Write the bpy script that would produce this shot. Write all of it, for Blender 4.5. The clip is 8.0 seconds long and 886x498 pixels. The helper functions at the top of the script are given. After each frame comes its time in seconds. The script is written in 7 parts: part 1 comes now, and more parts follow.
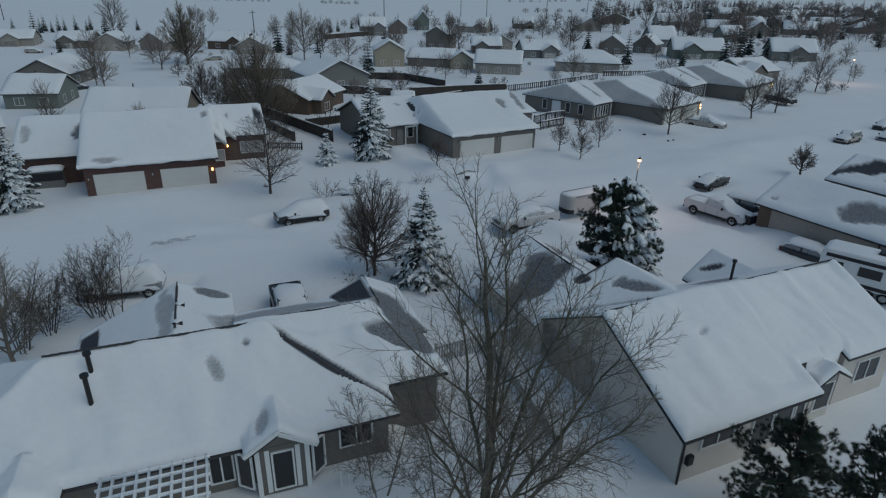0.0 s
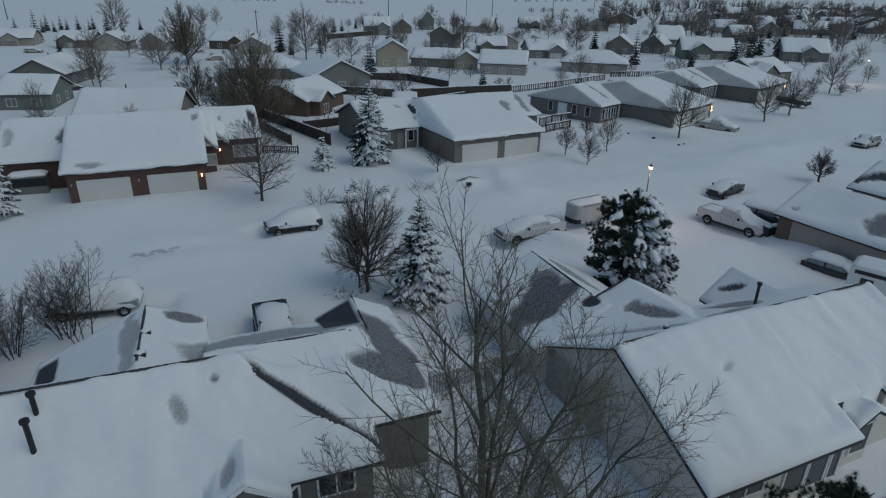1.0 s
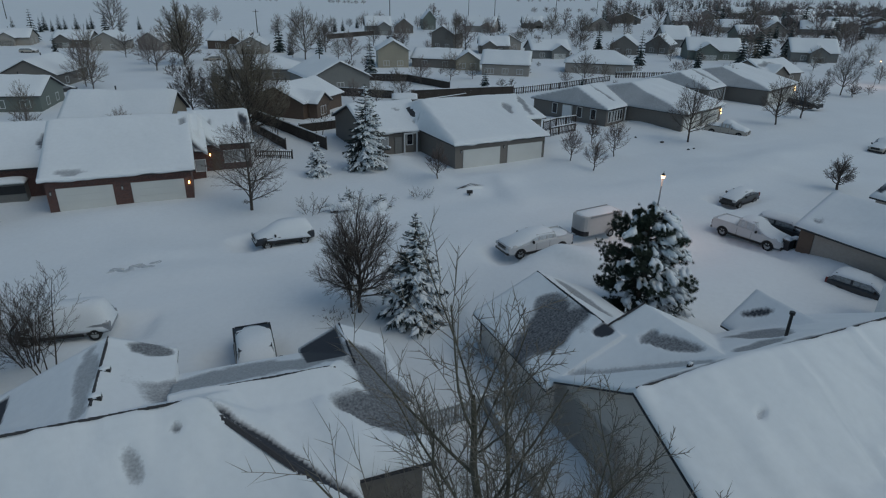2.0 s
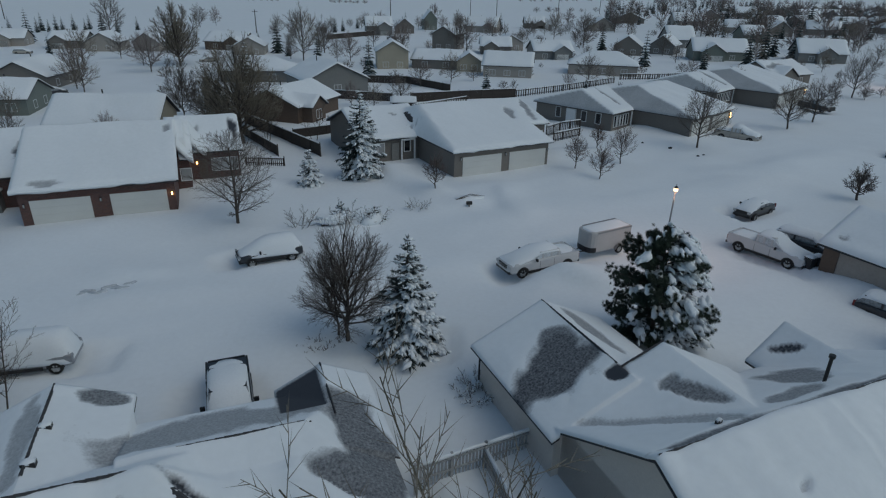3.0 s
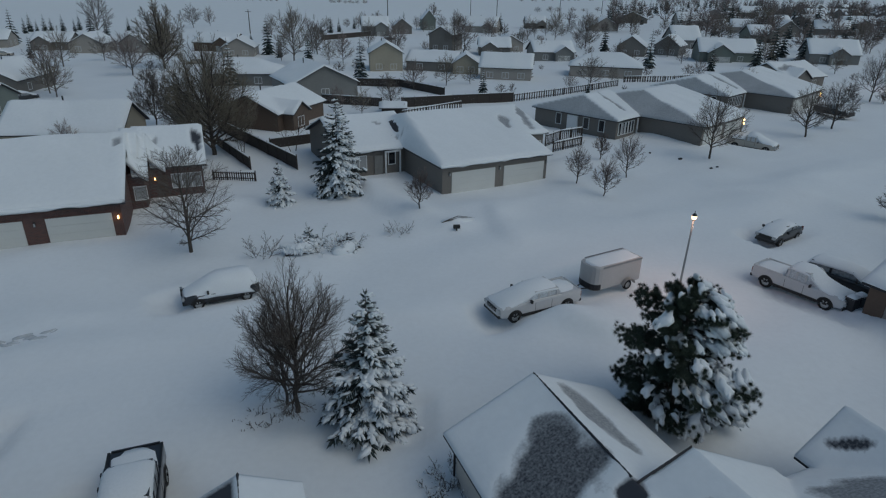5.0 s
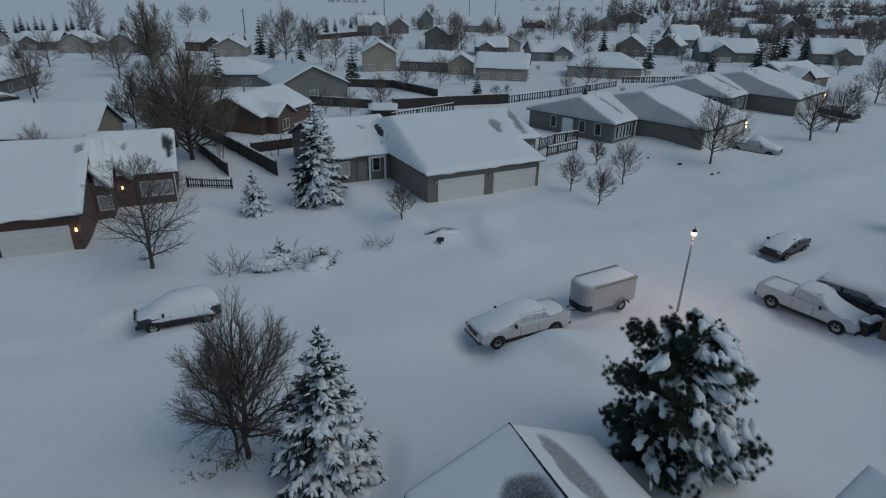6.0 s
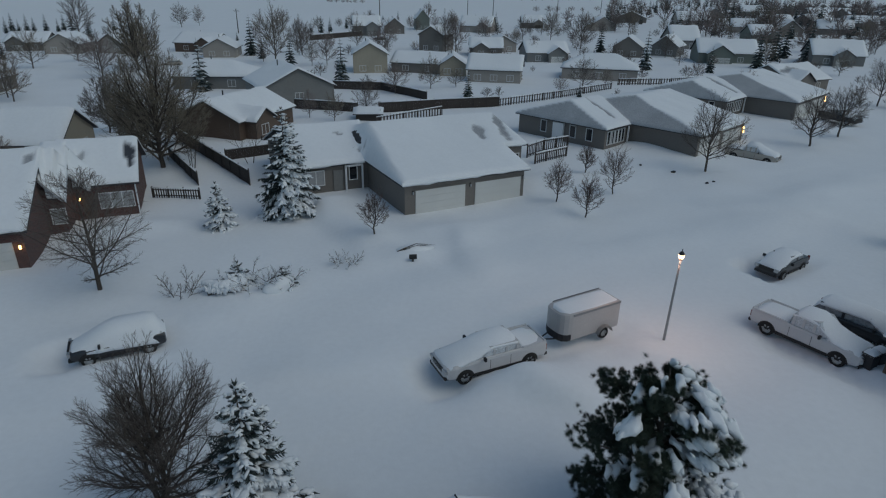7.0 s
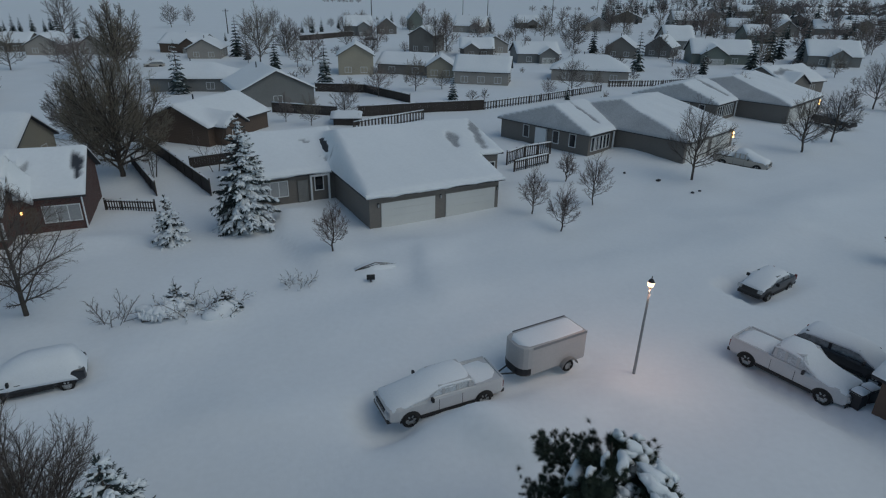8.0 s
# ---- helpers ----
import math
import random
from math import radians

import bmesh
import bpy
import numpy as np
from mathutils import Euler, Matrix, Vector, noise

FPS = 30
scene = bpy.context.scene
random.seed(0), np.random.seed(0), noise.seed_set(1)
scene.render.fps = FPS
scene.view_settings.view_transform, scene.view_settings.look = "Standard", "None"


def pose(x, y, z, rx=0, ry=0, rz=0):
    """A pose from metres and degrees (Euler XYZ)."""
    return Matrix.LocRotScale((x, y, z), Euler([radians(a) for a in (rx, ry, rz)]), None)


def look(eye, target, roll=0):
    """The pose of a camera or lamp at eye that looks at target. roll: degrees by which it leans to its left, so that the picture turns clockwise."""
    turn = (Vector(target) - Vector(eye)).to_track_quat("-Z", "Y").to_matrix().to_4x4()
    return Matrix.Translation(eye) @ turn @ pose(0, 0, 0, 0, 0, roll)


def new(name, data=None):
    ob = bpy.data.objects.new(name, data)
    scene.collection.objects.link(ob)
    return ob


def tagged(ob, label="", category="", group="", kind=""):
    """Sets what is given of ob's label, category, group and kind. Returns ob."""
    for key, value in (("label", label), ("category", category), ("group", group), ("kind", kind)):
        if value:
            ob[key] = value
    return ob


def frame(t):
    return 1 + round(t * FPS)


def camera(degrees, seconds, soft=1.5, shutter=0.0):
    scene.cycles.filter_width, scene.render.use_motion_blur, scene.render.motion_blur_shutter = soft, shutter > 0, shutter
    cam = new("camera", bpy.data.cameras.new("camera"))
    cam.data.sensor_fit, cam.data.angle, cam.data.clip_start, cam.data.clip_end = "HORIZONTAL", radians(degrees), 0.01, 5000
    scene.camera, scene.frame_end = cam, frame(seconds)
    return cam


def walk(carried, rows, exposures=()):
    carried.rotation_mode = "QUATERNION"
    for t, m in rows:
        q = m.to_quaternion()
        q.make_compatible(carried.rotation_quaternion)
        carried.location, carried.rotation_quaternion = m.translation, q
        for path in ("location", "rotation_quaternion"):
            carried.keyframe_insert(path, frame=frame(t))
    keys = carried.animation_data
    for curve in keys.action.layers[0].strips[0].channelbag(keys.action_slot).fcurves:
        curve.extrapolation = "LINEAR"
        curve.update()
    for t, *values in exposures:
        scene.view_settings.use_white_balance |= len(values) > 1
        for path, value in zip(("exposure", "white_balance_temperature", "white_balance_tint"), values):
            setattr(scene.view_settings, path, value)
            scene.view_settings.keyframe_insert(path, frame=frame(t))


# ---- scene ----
cam = camera(73.0, 8.0, soft=1.2)
PATH = [
    (0, (-0.575, 1.473, 18.267), (-0.578, 3.309, 17.473), 1.1),
    (0.5, (-0.318, 2.951, 18.178), (-0.33, 4.786, 17.384), 1.1),
    (1, (-0.12, 4.424, 18.063), (-0.14, 6.26, 17.268), 1.1),
    (1.5, (-0.023, 5.9, 17.936), (-0.047, 7.735, 17.141), 1.1),
    (3, (0.334, 10.726, 17.908), (0.301, 12.56, 17.112), 1.1),
    (3.5, (0.575, 12.371, 17.916), (0.538, 14.206, 17.12), 1.0),
    (4, (0.846, 14.046, 17.888), (0.807, 15.88, 17.092), 1.0),
    (4.5, (1.155, 15.685, 17.774), (1.116, 17.52, 16.978), 1.0),
    (6, (2.77, 20.538, 17.424), (2.73, 22.372, 16.627), 1.0),
    (6.5, (3.596, 22.151, 17.43), (3.555, 23.984, 16.633), 1.0),
    (7, (4.573, 23.735, 17.453), (4.531, 25.569, 16.655), 1.0),
    (7.5, (5.682, 25.334, 17.489), (5.643, 27.167, 16.69), 1.0),
    (8, (6.953, 26.904, 17.544), (6.915, 28.737, 16.745), 1.0),
]
walk(cam, [(t, look(eye, aim, roll)) for t, eye, aim, roll in PATH], exposures=[(0.0, -0.50, 6450, -6), (8.0, -0.56, 6480, -5)])

# ---- light ----
SUN_AZ, SUN_EL = 115.0, 53.0         # degrees: clockwise from +y, above the horizon
world = bpy.data.worlds.new("dusk_sky")
scene.world = world
world.use_nodes = True
wn = world.node_tree
wn.nodes.clear()
sky = wn.nodes.new("ShaderNodeTexSky")
sky.sky_type, sky.sun_disc = "NISHITA", False
sky.sun_elevation, sky.sun_rotation = radians(SUN_EL), radians(SUN_AZ)
sky.air_density, sky.dust_density, sky.ozone_density = 1.0, 1.5, 1.5
bg = wn.nodes.new("ShaderNodeBackground")
bg.inputs["Strength"].default_value = 0.11
wo = wn.nodes.new("ShaderNodeOutputWorld")
wn.links.new(sky.outputs["Color"], bg.inputs["Color"])
wn.links.new(bg.outputs["Background"], wo.inputs["Surface"])
sun_data = bpy.data.lights.new("sun", "SUN")
sun_data.energy, sun_data.angle, sun_data.color = 0.5, radians(58), (1.0, 0.88, 0.84)
sun = new("sun", sun_data)
sun.matrix_world = look((0, 0, 60), (-60 * math.sin(radians(SUN_AZ)), -60 * math.cos(radians(SUN_AZ)), 60 - 60 * math.tan(radians(SUN_EL))))


# ---- materials ----
def mat(name, color, rough=0.7, metal=0.0, var=0.15, scale=3.0, bump=0.0, bump_scale=30.0, emit=None, coat=0.0):
    """A node material: base colour varied by noise at two scales, with a fine relief."""
    m = bpy.data.materials.new(name)
    m.use_nodes = True
    nt = m.node_tree
    bsdf = nt.nodes["Principled BSDF"]
    bsdf.inputs["Roughness"].default_value, bsdf.inputs["Metallic"].default_value = rough, metal
    bsdf.inputs["Coat Weight"].default_value = coat
    co = nt.nodes.new("ShaderNodeTexCoord")
    big, small = nt.nodes.new("ShaderNodeTexNoise"), nt.nodes.new("ShaderNodeTexNoise")
    big.inputs["Scale"].default_value, small.inputs["Scale"].default_value = scale * 0.2, scale * 4
    big.inputs["Detail"].default_value, small.inputs["Detail"].default_value = 3, 4
    for n in (big, small):
        nt.links.new(co.outputs["Object"], n.inputs["Vector"])
    add = nt.nodes.new("ShaderNodeMath")
    add.operation = "ADD"
    nt.links.new(big.outputs["Fac"], add.inputs[0])
    nt.links.new(small.outputs["Fac"], add.inputs[1])
    ramp = nt.nodes.new("ShaderNodeMapRange")
    ramp.inputs["From Min"].default_value, ramp.inputs["From Max"].default_value = 0.6, 1.4
    ramp.inputs["To Min"].default_value, ramp.inputs["To Max"].default_value = 1 - var, 1 + var
    nt.links.new(add.outputs[0], ramp.inputs["Value"])
    mul = nt.nodes.new("ShaderNodeVectorMath")
    mul.operation = "SCALE"
    mul.inputs[0].default_value = color
    nt.links.new(ramp.outputs["Result"], mul.inputs["Scale"])
    nt.links.new(mul.outputs["Vector"], bsdf.inputs["Base Color"])
    if bump:
        bn = nt.nodes.new("ShaderNodeTexNoise")
        bn.inputs["Scale"].default_value, bn.inputs["Detail"].default_value = bump_scale, 5
        nt.links.new(co.outputs["Object"], bn.inputs["Vector"])
        b = nt.nodes.new("ShaderNodeBump")
        b.inputs["Strength"].default_value, b.inputs["Distance"].default_value = bump, 0.05
        nt.links.new(bn.outputs["Fac"], b.inputs["Height"])
        nt.links.new(b.outputs["Normal"], bsdf.inputs["Normal"])
    if emit:
        bsdf.inputs["Emission Color"].default_value = (*emit[:3], 1)
        bsdf.inputs["Emission Strength"].default_value = emit[3]
    return m


def snow_mat(name, bare=False, color=(0.80, 0.83, 0.86)):
    """Wind-packed snow with soft ripples; where 'bare' is set on the mesh the shingle colour shows through in broken
    rows, which also paints some roof shade.
    """
    m = mat(name, color, 0.85, var=0.04, scale=0.8)
    nt = m.node_tree
    bsdf = nt.nodes["Principled BSDF"]
    co = next(n for n in nt.nodes if n.type == "TEX_COORD")
    fine, soft = nt.nodes.new("ShaderNodeTexNoise"), nt.nodes.new("ShaderNodeTexNoise")
    fine.inputs["Scale"].default_value, fine.inputs["Detail"].default_value = 9.0, 6
    soft.inputs["Scale"].default_value, soft.inputs["Detail"].default_value = 0.9, 3
    mp = nt.nodes.new("ShaderNodeMapping")
    mp.inputs["Scale"].default_value = (1.0, 0.7, 1.0)
    nt.links.new(co.outputs["Object"], mp.inputs["Vector"])
    nt.links.new(mp.outputs["Vector"], fine.inputs["Vector"])
    nt.links.new(mp.outputs["Vector"], soft.inputs["Vector"])
    b1, b2 = nt.nodes.new("ShaderNodeBump"), nt.nodes.new("ShaderNodeBump")
    b1.inputs["Strength"].default_value, b1.inputs["Distance"].default_value = 0.12, 0.03
    b2.inputs["Strength"].default_value, b2.inputs["Distance"].default_value = 0.22, 0.14
    nt.links.new(fine.outputs["Fac"], b1.inputs["Height"])
    nt.links.new(soft.outputs["Fac"], b2.inputs["Height"])
    nt.links.new(b2.outputs["Normal"], b1.inputs["Normal"])
    nt.links.new(b1.outputs["Normal"], bsdf.inputs["Normal"])
    if bare:
        at = nt.nodes.new("ShaderNodeAttribute")
        at.attribute_name = "bare"
        rows = nt.nodes.new("ShaderNodeTexBrick")
        rows.inputs["Scale"].default_value = 1.0
        rows.inputs["Brick Width"].default_value, rows.inputs["Row Height"].default_value = 0.30, 0.16
        rows.inputs["Mortar Size"].default_value, rows.inputs["Mortar Smooth"].default_value = 0.02, 0.4
        rows.inputs["Color1"].default_value, rows.inputs["Color2"].default_value = (0.0, 0, 0, 1), (0.5, 0.5, 0.5, 1)
        rows.inputs["Mortar"].default_value = (1, 1, 1, 1)
        nt.links.new(co.outputs["Object"], rows.inputs["Vector"])
        sp = nt.nodes.new("ShaderNodeTexNoise")
        sp.inputs["Scale"].default_value, sp.inputs["Detail"].default_value = 11.0, 7
        nt.links.new(co.outputs["Object"], sp.inputs["Vector"])
        # dusting = speckle + light rows; the shingle shows where bare outweighs it
        s1 = nt.nodes.new("ShaderNodeMath")
        s1.operation = "MULTIPLY_ADD"
        s1.inputs[1].default_value, s1.inputs[2].default_value = 0.07, 0.0
        nt.links.new(rows.outputs["Color"], s1.inputs[0])
        s2 = nt.nodes.new("ShaderNodeMath")
        s2.operation = "ADD"
        nt.links.new(s1.outputs[0], s2.inputs[0])
        nt.links.new(sp.outputs["Fac"], s2.inputs[1])
        s3 = nt.nodes.new("ShaderNodeMath")
        s3.operation = "MULTIPLY"
        s3.inputs[1].default_value = -0.6
        nt.links.new(s2.outputs[0], s3.inputs[0])
        sub = nt.nodes.new("ShaderNodeMath")
        sub.operation = "MULTIPLY_ADD"
        sub.inputs[1].default_value = 1.3
        nt.links.new(at.outputs["Fac"], sub.inputs[0])
        nt.links.new(s3.outputs[0], sub.inputs[2])
        rg = nt.nodes.new("ShaderNodeMapRange")
        rg.inputs["From Min"].default_value, rg.inputs["From Max"].default_value = -0.08, 0.95
        nt.links.new(sub.outputs[0], rg.inputs["Value"])
        mix = nt.nodes.new("ShaderNodeMix")
        mix.data_type = "RGBA"
        mul = next(n for n in nt.nodes if n.type == "VECT_MATH")
        nt.links.new(rg.outputs["Result"], mix.inputs["Factor"])
        nt.links.new(mul.outputs["Vector"], mix.inputs["A"])
        mix.inputs["B"].default_value = (0.042, 0.047, 0.060, 1)
        nt.links.new(mix.outputs["Result"], bsdf.inputs["Base Color"])
    return m


def brick_mat(name, c1, c2, mortar):
    m = mat(name, c1, 0.85, var=0.1)
    nt = m.node_tree
    bsdf = nt.nodes["Principled BSDF"]
    co = next(n for n in nt.nodes if n.type == "TEX_COORD")
    sep, comb = nt.nodes.new("ShaderNodeSeparateXYZ"), nt.nodes.new("ShaderNodeCombineXYZ")
    ad = nt.nodes.new("ShaderNodeMath")
    nt.links.new(co.outputs["Object"], sep.inputs[0])
    nt.links.new(sep.outputs["X"], ad.inputs[0])
    nt.links.new(sep.outputs["Y"], ad.inputs[1])
    nt.links.new(ad.outputs[0], comb.inputs["X"])
    nt.links.new(sep.outputs["Z"], comb.inputs["Y"])
    br = nt.nodes.new("ShaderNodeTexBrick")
    br.inputs["Scale"].default_value = 1.0
    br.inputs["Brick Width"].default_value, br.inputs["Row Height"].default_value = 0.22, 0.075
    br.inputs["Mortar Size"].default_value = 0.01
    for k, c in (("Color1", c1), ("Color2", c2), ("Mortar", mortar)):
        br.inputs[k].default_value = (*c, 1)
    nt.links.new(comb.outputs[0], br.inputs["Vector"])
    nt.links.new(br.outputs["Color"], bsdf.inputs["Base Color"])
    return m


def siding_mat(name, color):
    """Painted lap siding: horizontal laps as relief, slight weathering."""
    m = mat(name, color, 0.6, var=0.12, scale=1.5)
    nt = m.node_tree
    co = next(n for n in nt.nodes if n.type == "TEX_COORD")
    w = nt.nodes.new("ShaderNodeTexWave")
    w.wave_type, w.bands_direction, w.wave_profile = "BANDS", "Z", "SAW"
    w.inputs["Scale"].default_value = 1.6
    nt.links.new(co.outputs["Object"], w.inputs["Vector"])
    b = nt.nodes.new("ShaderNodeBump")
    b.inputs["Strength"].default_value, b.inputs["Distance"].default_value = 0.6, 0.02
    nt.links.new(w.outputs["Fac"], b.inputs["Height"])
    nt.links.new(b.outputs["Normal"], nt.nodes["Principled BSDF"].inputs["Normal"])
    return m


SNOW = snow_mat("snow_ground")
ROOFSNOW = snow_mat("snow_roof", bare=True)
CLUMP = mat("snow_clump", (0.80, 0.83, 0.86), 0.9, var=0.04, bump=0.3, bump_scale=8)
SHINGLE = mat("asphalt_shingle", (0.05, 0.05, 0.056), 0.9, var=0.3, bump=0.4)
BEIGE = siding_mat("beige_siding", (0.33, 0.30, 0.27))
GREY = siding_mat("grey_siding", (0.19, 0.19, 0.185))
TAUPE = siding_mat("taupe_siding", (0.17, 0.155, 0.14))
CREAM = siding_mat("cream_siding", (0.36, 0.32, 0.25))
DGREEN = siding_mat("green_grey_siding", (0.16, 0.18, 0.16))
BROWN = siding_mat("brown_siding", (0.11, 0.075, 0.055))
STUCCO = mat("stucco_wall", (0.62, 0.57, 0.53), 0.9, var=0.08, bump=0.3)
BRICK = brick_mat("red_brick", (0.13, 0.05, 0.038), (0.065, 0.028, 0.025), (0.14, 0.12, 0.115))
WHITE = mat("white_paint", (0.72, 0.73, 0.74), 0.5, var=0.06)
GDOOR = mat("garage_door_paint", (0.62, 0.62, 0.60), 0.5, var=0.06)
GLASS = mat("window_glass", (0.02, 0.022, 0.026), 0.08, var=0.05)
FROST = mat("snow_dusted_glass", (0.26, 0.28, 0.30), 0.4, var=0.75, scale=1.6)
CURTAIN = mat("window_blind", (0.34, 0.35, 0.36), 0.7, var=0.2)
DARK = mat("dark_metal", (0.025, 0.026, 0.03), 0.5, metal=0.3, var=0.2)
BLACK = mat("black_plastic", (0.012, 0.012, 0.013), 0.5, var=0.2)
STEEL = mat("galvanised_steel", (0.30, 0.31, 0.32), 0.45, metal=0.8, var=0.15)
SNOWWOOD = mat("snow_crusted_wood", (0.36, 0.365, 0.37), 0.9, var=0.45, scale=2.5, bump=0.4)
WOOD = mat("weathered_wood", (0.055, 0.045, 0.04), 0.85, var=0.3, bump=0.4)
BARK = mat("bark", (0.075, 0.062, 0.052), 0.9, var=0.35, bump=0.5)
BARKG = mat("greenish_bark", (0.20, 0.18, 0.15), 0.9, var=0.35, bump=0.5)
BARKT = mat("mossy_bark", (0.10, 0.092, 0.068), 0.9, var=0.4, bump=0.5)
TWIG = mat("twig_bark", (0.13, 0.112, 0.102), 0.9, var=0.3)
RUSSETB = mat("reddish_twigs", (0.15, 0.115, 0.105), 0.9, var=0.3)
NEEDLE = mat("spruce_needles", (0.028, 0.042, 0.04), 0.7, var=0.4)
PINE = mat("pine_needles", (0.022, 0.036, 0.022), 0.7, var=0.4)
PAINT_W = mat("white_car_paint", (0.55, 0.55, 0.56), 0.35, var=0.06, coat=0.5)
PAINT_S = mat("silver_car_paint", (0.30, 0.31, 0.33), 0.35, metal=0.4, var=0.06, coat=0.5)
PAINT_D = mat("dark_car_paint", (0.02, 0.022, 0.028), 0.35, var=0.1, coat=0.5)
PAINT_B = mat("beige_car_paint", (0.40, 0.37, 0.33), 0.35, var=0.06, coat=0.5)
TRAILER = mat("trailer_skin", (0.44, 0.43, 0.43), 0.45, metal=0.2, var=0.08)
RUBBER = mat("tyre_rubber", (0.018, 0.018, 0.018), 0.9, var=0.2)
RIM = mat("alloy_rim", (0.45, 0.46, 0.47), 0.35, metal=0.8, var=0.1)
LAMPGLOW = mat("lamp_glass", (0.9, 0.75, 0.55), 0.4, emit=(1.0, 0.60, 0.38, 4.5))
PORCHGLOW = mat("porch_lamp_glass", (0.9, 0.7, 0.4), 0.4, emit=(1.0, 0.52, 0.18, 12))


# ---- building helpers ----
def link_mesh(name, bm, material, smooth=False):
    me = bpy.data.meshes.new(name)
    bm.to_mesh(me)
    bm.free()
    if material:
        me.materials.append(material)
    if smooth:
        me.polygons.foreach_set("use_smooth", [True] * len(me.polygons))
    return me


def part(name, bm, material, parent=None, label="", smooth=False):
    """Links a bmesh (or a mesh) as one mesh object, under a thing or a part when one is given."""
    me = bm if isinstance(bm, bpy.types.Mesh) else link_mesh(name, bm, material, smooth)
    ob = new(name, me)
    if parent:
        ob.parent = parent
    return tagged(ob, label)


def raw(name, verts, faces, material, smooth=False):
    me = bpy.data.meshes.new(name)
    me.from_pydata(verts, [], faces)
    me.materials.append(material)
    if smooth:
        me.polygons.foreach_set("use_smooth", [True] * len(me.polygons))
    me.update()
    return me


def thing(name, m, label, category, group="", kind=""):
    e = new(name)
    e.empty_display_size = 0.3
    e.matrix_basis = m
    return tagged(e, label, category, group, kind)


def box(bm, x0, x1, y0, y1, z0, z1, bevel=0.0):
    vs = [bm.verts.new(p) for p in ((x0, y0, z0), (x1, y0, z0), (x1, y1, z0), (x0, y1, z0),
                                    (x0, y0, z1), (x1, y0, z1), (x1, y1, z1), (x0, y1, z1))]
    fs = [bm.faces.new([vs[i] for i in f]) for f in ((3, 2, 1, 0), (4, 5, 6, 7), (0, 1, 5, 4), (1, 2, 6, 5), (2, 3, 7, 6), (3, 0, 4, 7))]
    if bevel:
        bmesh.ops.bevel(bm, geom=list({e for f in fs for e in f.edges}), offset=bevel, segments=2, affect="EDGES", profile=0.6)
    return bm


def boxed(x0, x1, y0, y1, z0, z1, bevel=0.0):
    return box(bmesh.new(), x0, x1, y0, y1, z0, z1, bevel)


def tube(bm, p, q, r0, r1, sides=10, cap=True):
    p, q = Vector(p), Vector(q)
    d = (q - p).normalized()
    a = d.orthogonal().normalized()
    b = d.cross(a)
    rings = []
    for c, r in ((p, r0), (q, r1)):
        rings.append([bm.verts.new(c + r * (math.cos(k * math.tau / sides) * a + math.sin(k * math.tau / sides) * b)) for k in range(sides)])
    for k in range(sides):
        bm.faces.new((rings[0][k], rings[0][(k + 1) % sides], rings[1][(k + 1) % sides], rings[1][k]))
    if cap:
        bm.faces.new(rings[0][::-1])
        bm.faces.new(rings[1])
    return bm


def wobble(x, y, seed=0.0, size=6.0):
    """Smooth drift pattern in about -1..1, for numpy arrays; longer along the wind."""
    out = 0.0
    for k in range(7):
        a = 0.9 + 0.55 * math.sin(3.1 * k + seed)
        f = math.tau / size * (0.55 + 0.33 * k)
        out = out + np.sin(f * (x * math.cos(a) + y * math.sin(a) * 0.6) + 2.1 * k + seed * 1.7 + 0.8 * np.sin(0.31 * f * (y - x) + k)) / (1 + 0.8 * k)
    return out / 2.2


def lattice(i, j, seed):
    v = np.sin(i * 127.1 + j * 311.7 + seed * 74.7) * 43758.5453
    return v - np.floor(v)


def patchy(x, y, seed=0.0, size=2.0, octaves=4):
    """Uneven noise in about -1..1 for numpy arrays, with no direction and no period."""
    x, y = np.asarray(x, float) / size + 31.7, np.asarray(y, float) / size - 17.3
    out, amp, tot = 0.0, 1.0, 0.0
    for k in range(octaves):
        i, j = np.floor(x), np.floor(y)
        a, b = x - i, y - j
        a, b = a * a * (3 - 2 * a), b * b * (3 - 2 * b)
        s = seed + 5.3 * k
        top = lattice(i, j, s) * (1 - a) + lattice(i + 1, j, s) * a
        low = lattice(i, j + 1, s) * (1 - a) + lattice(i + 1, j + 1, s) * a
        out = out + amp * (2 * (top * (1 - b) + low * b) - 1)
        tot, amp = tot + amp, amp * 0.5
        x, y = 1.93 * x + 0.61 * y, 1.93 * y - 0.61 * x
    return 1.6 * out / tot


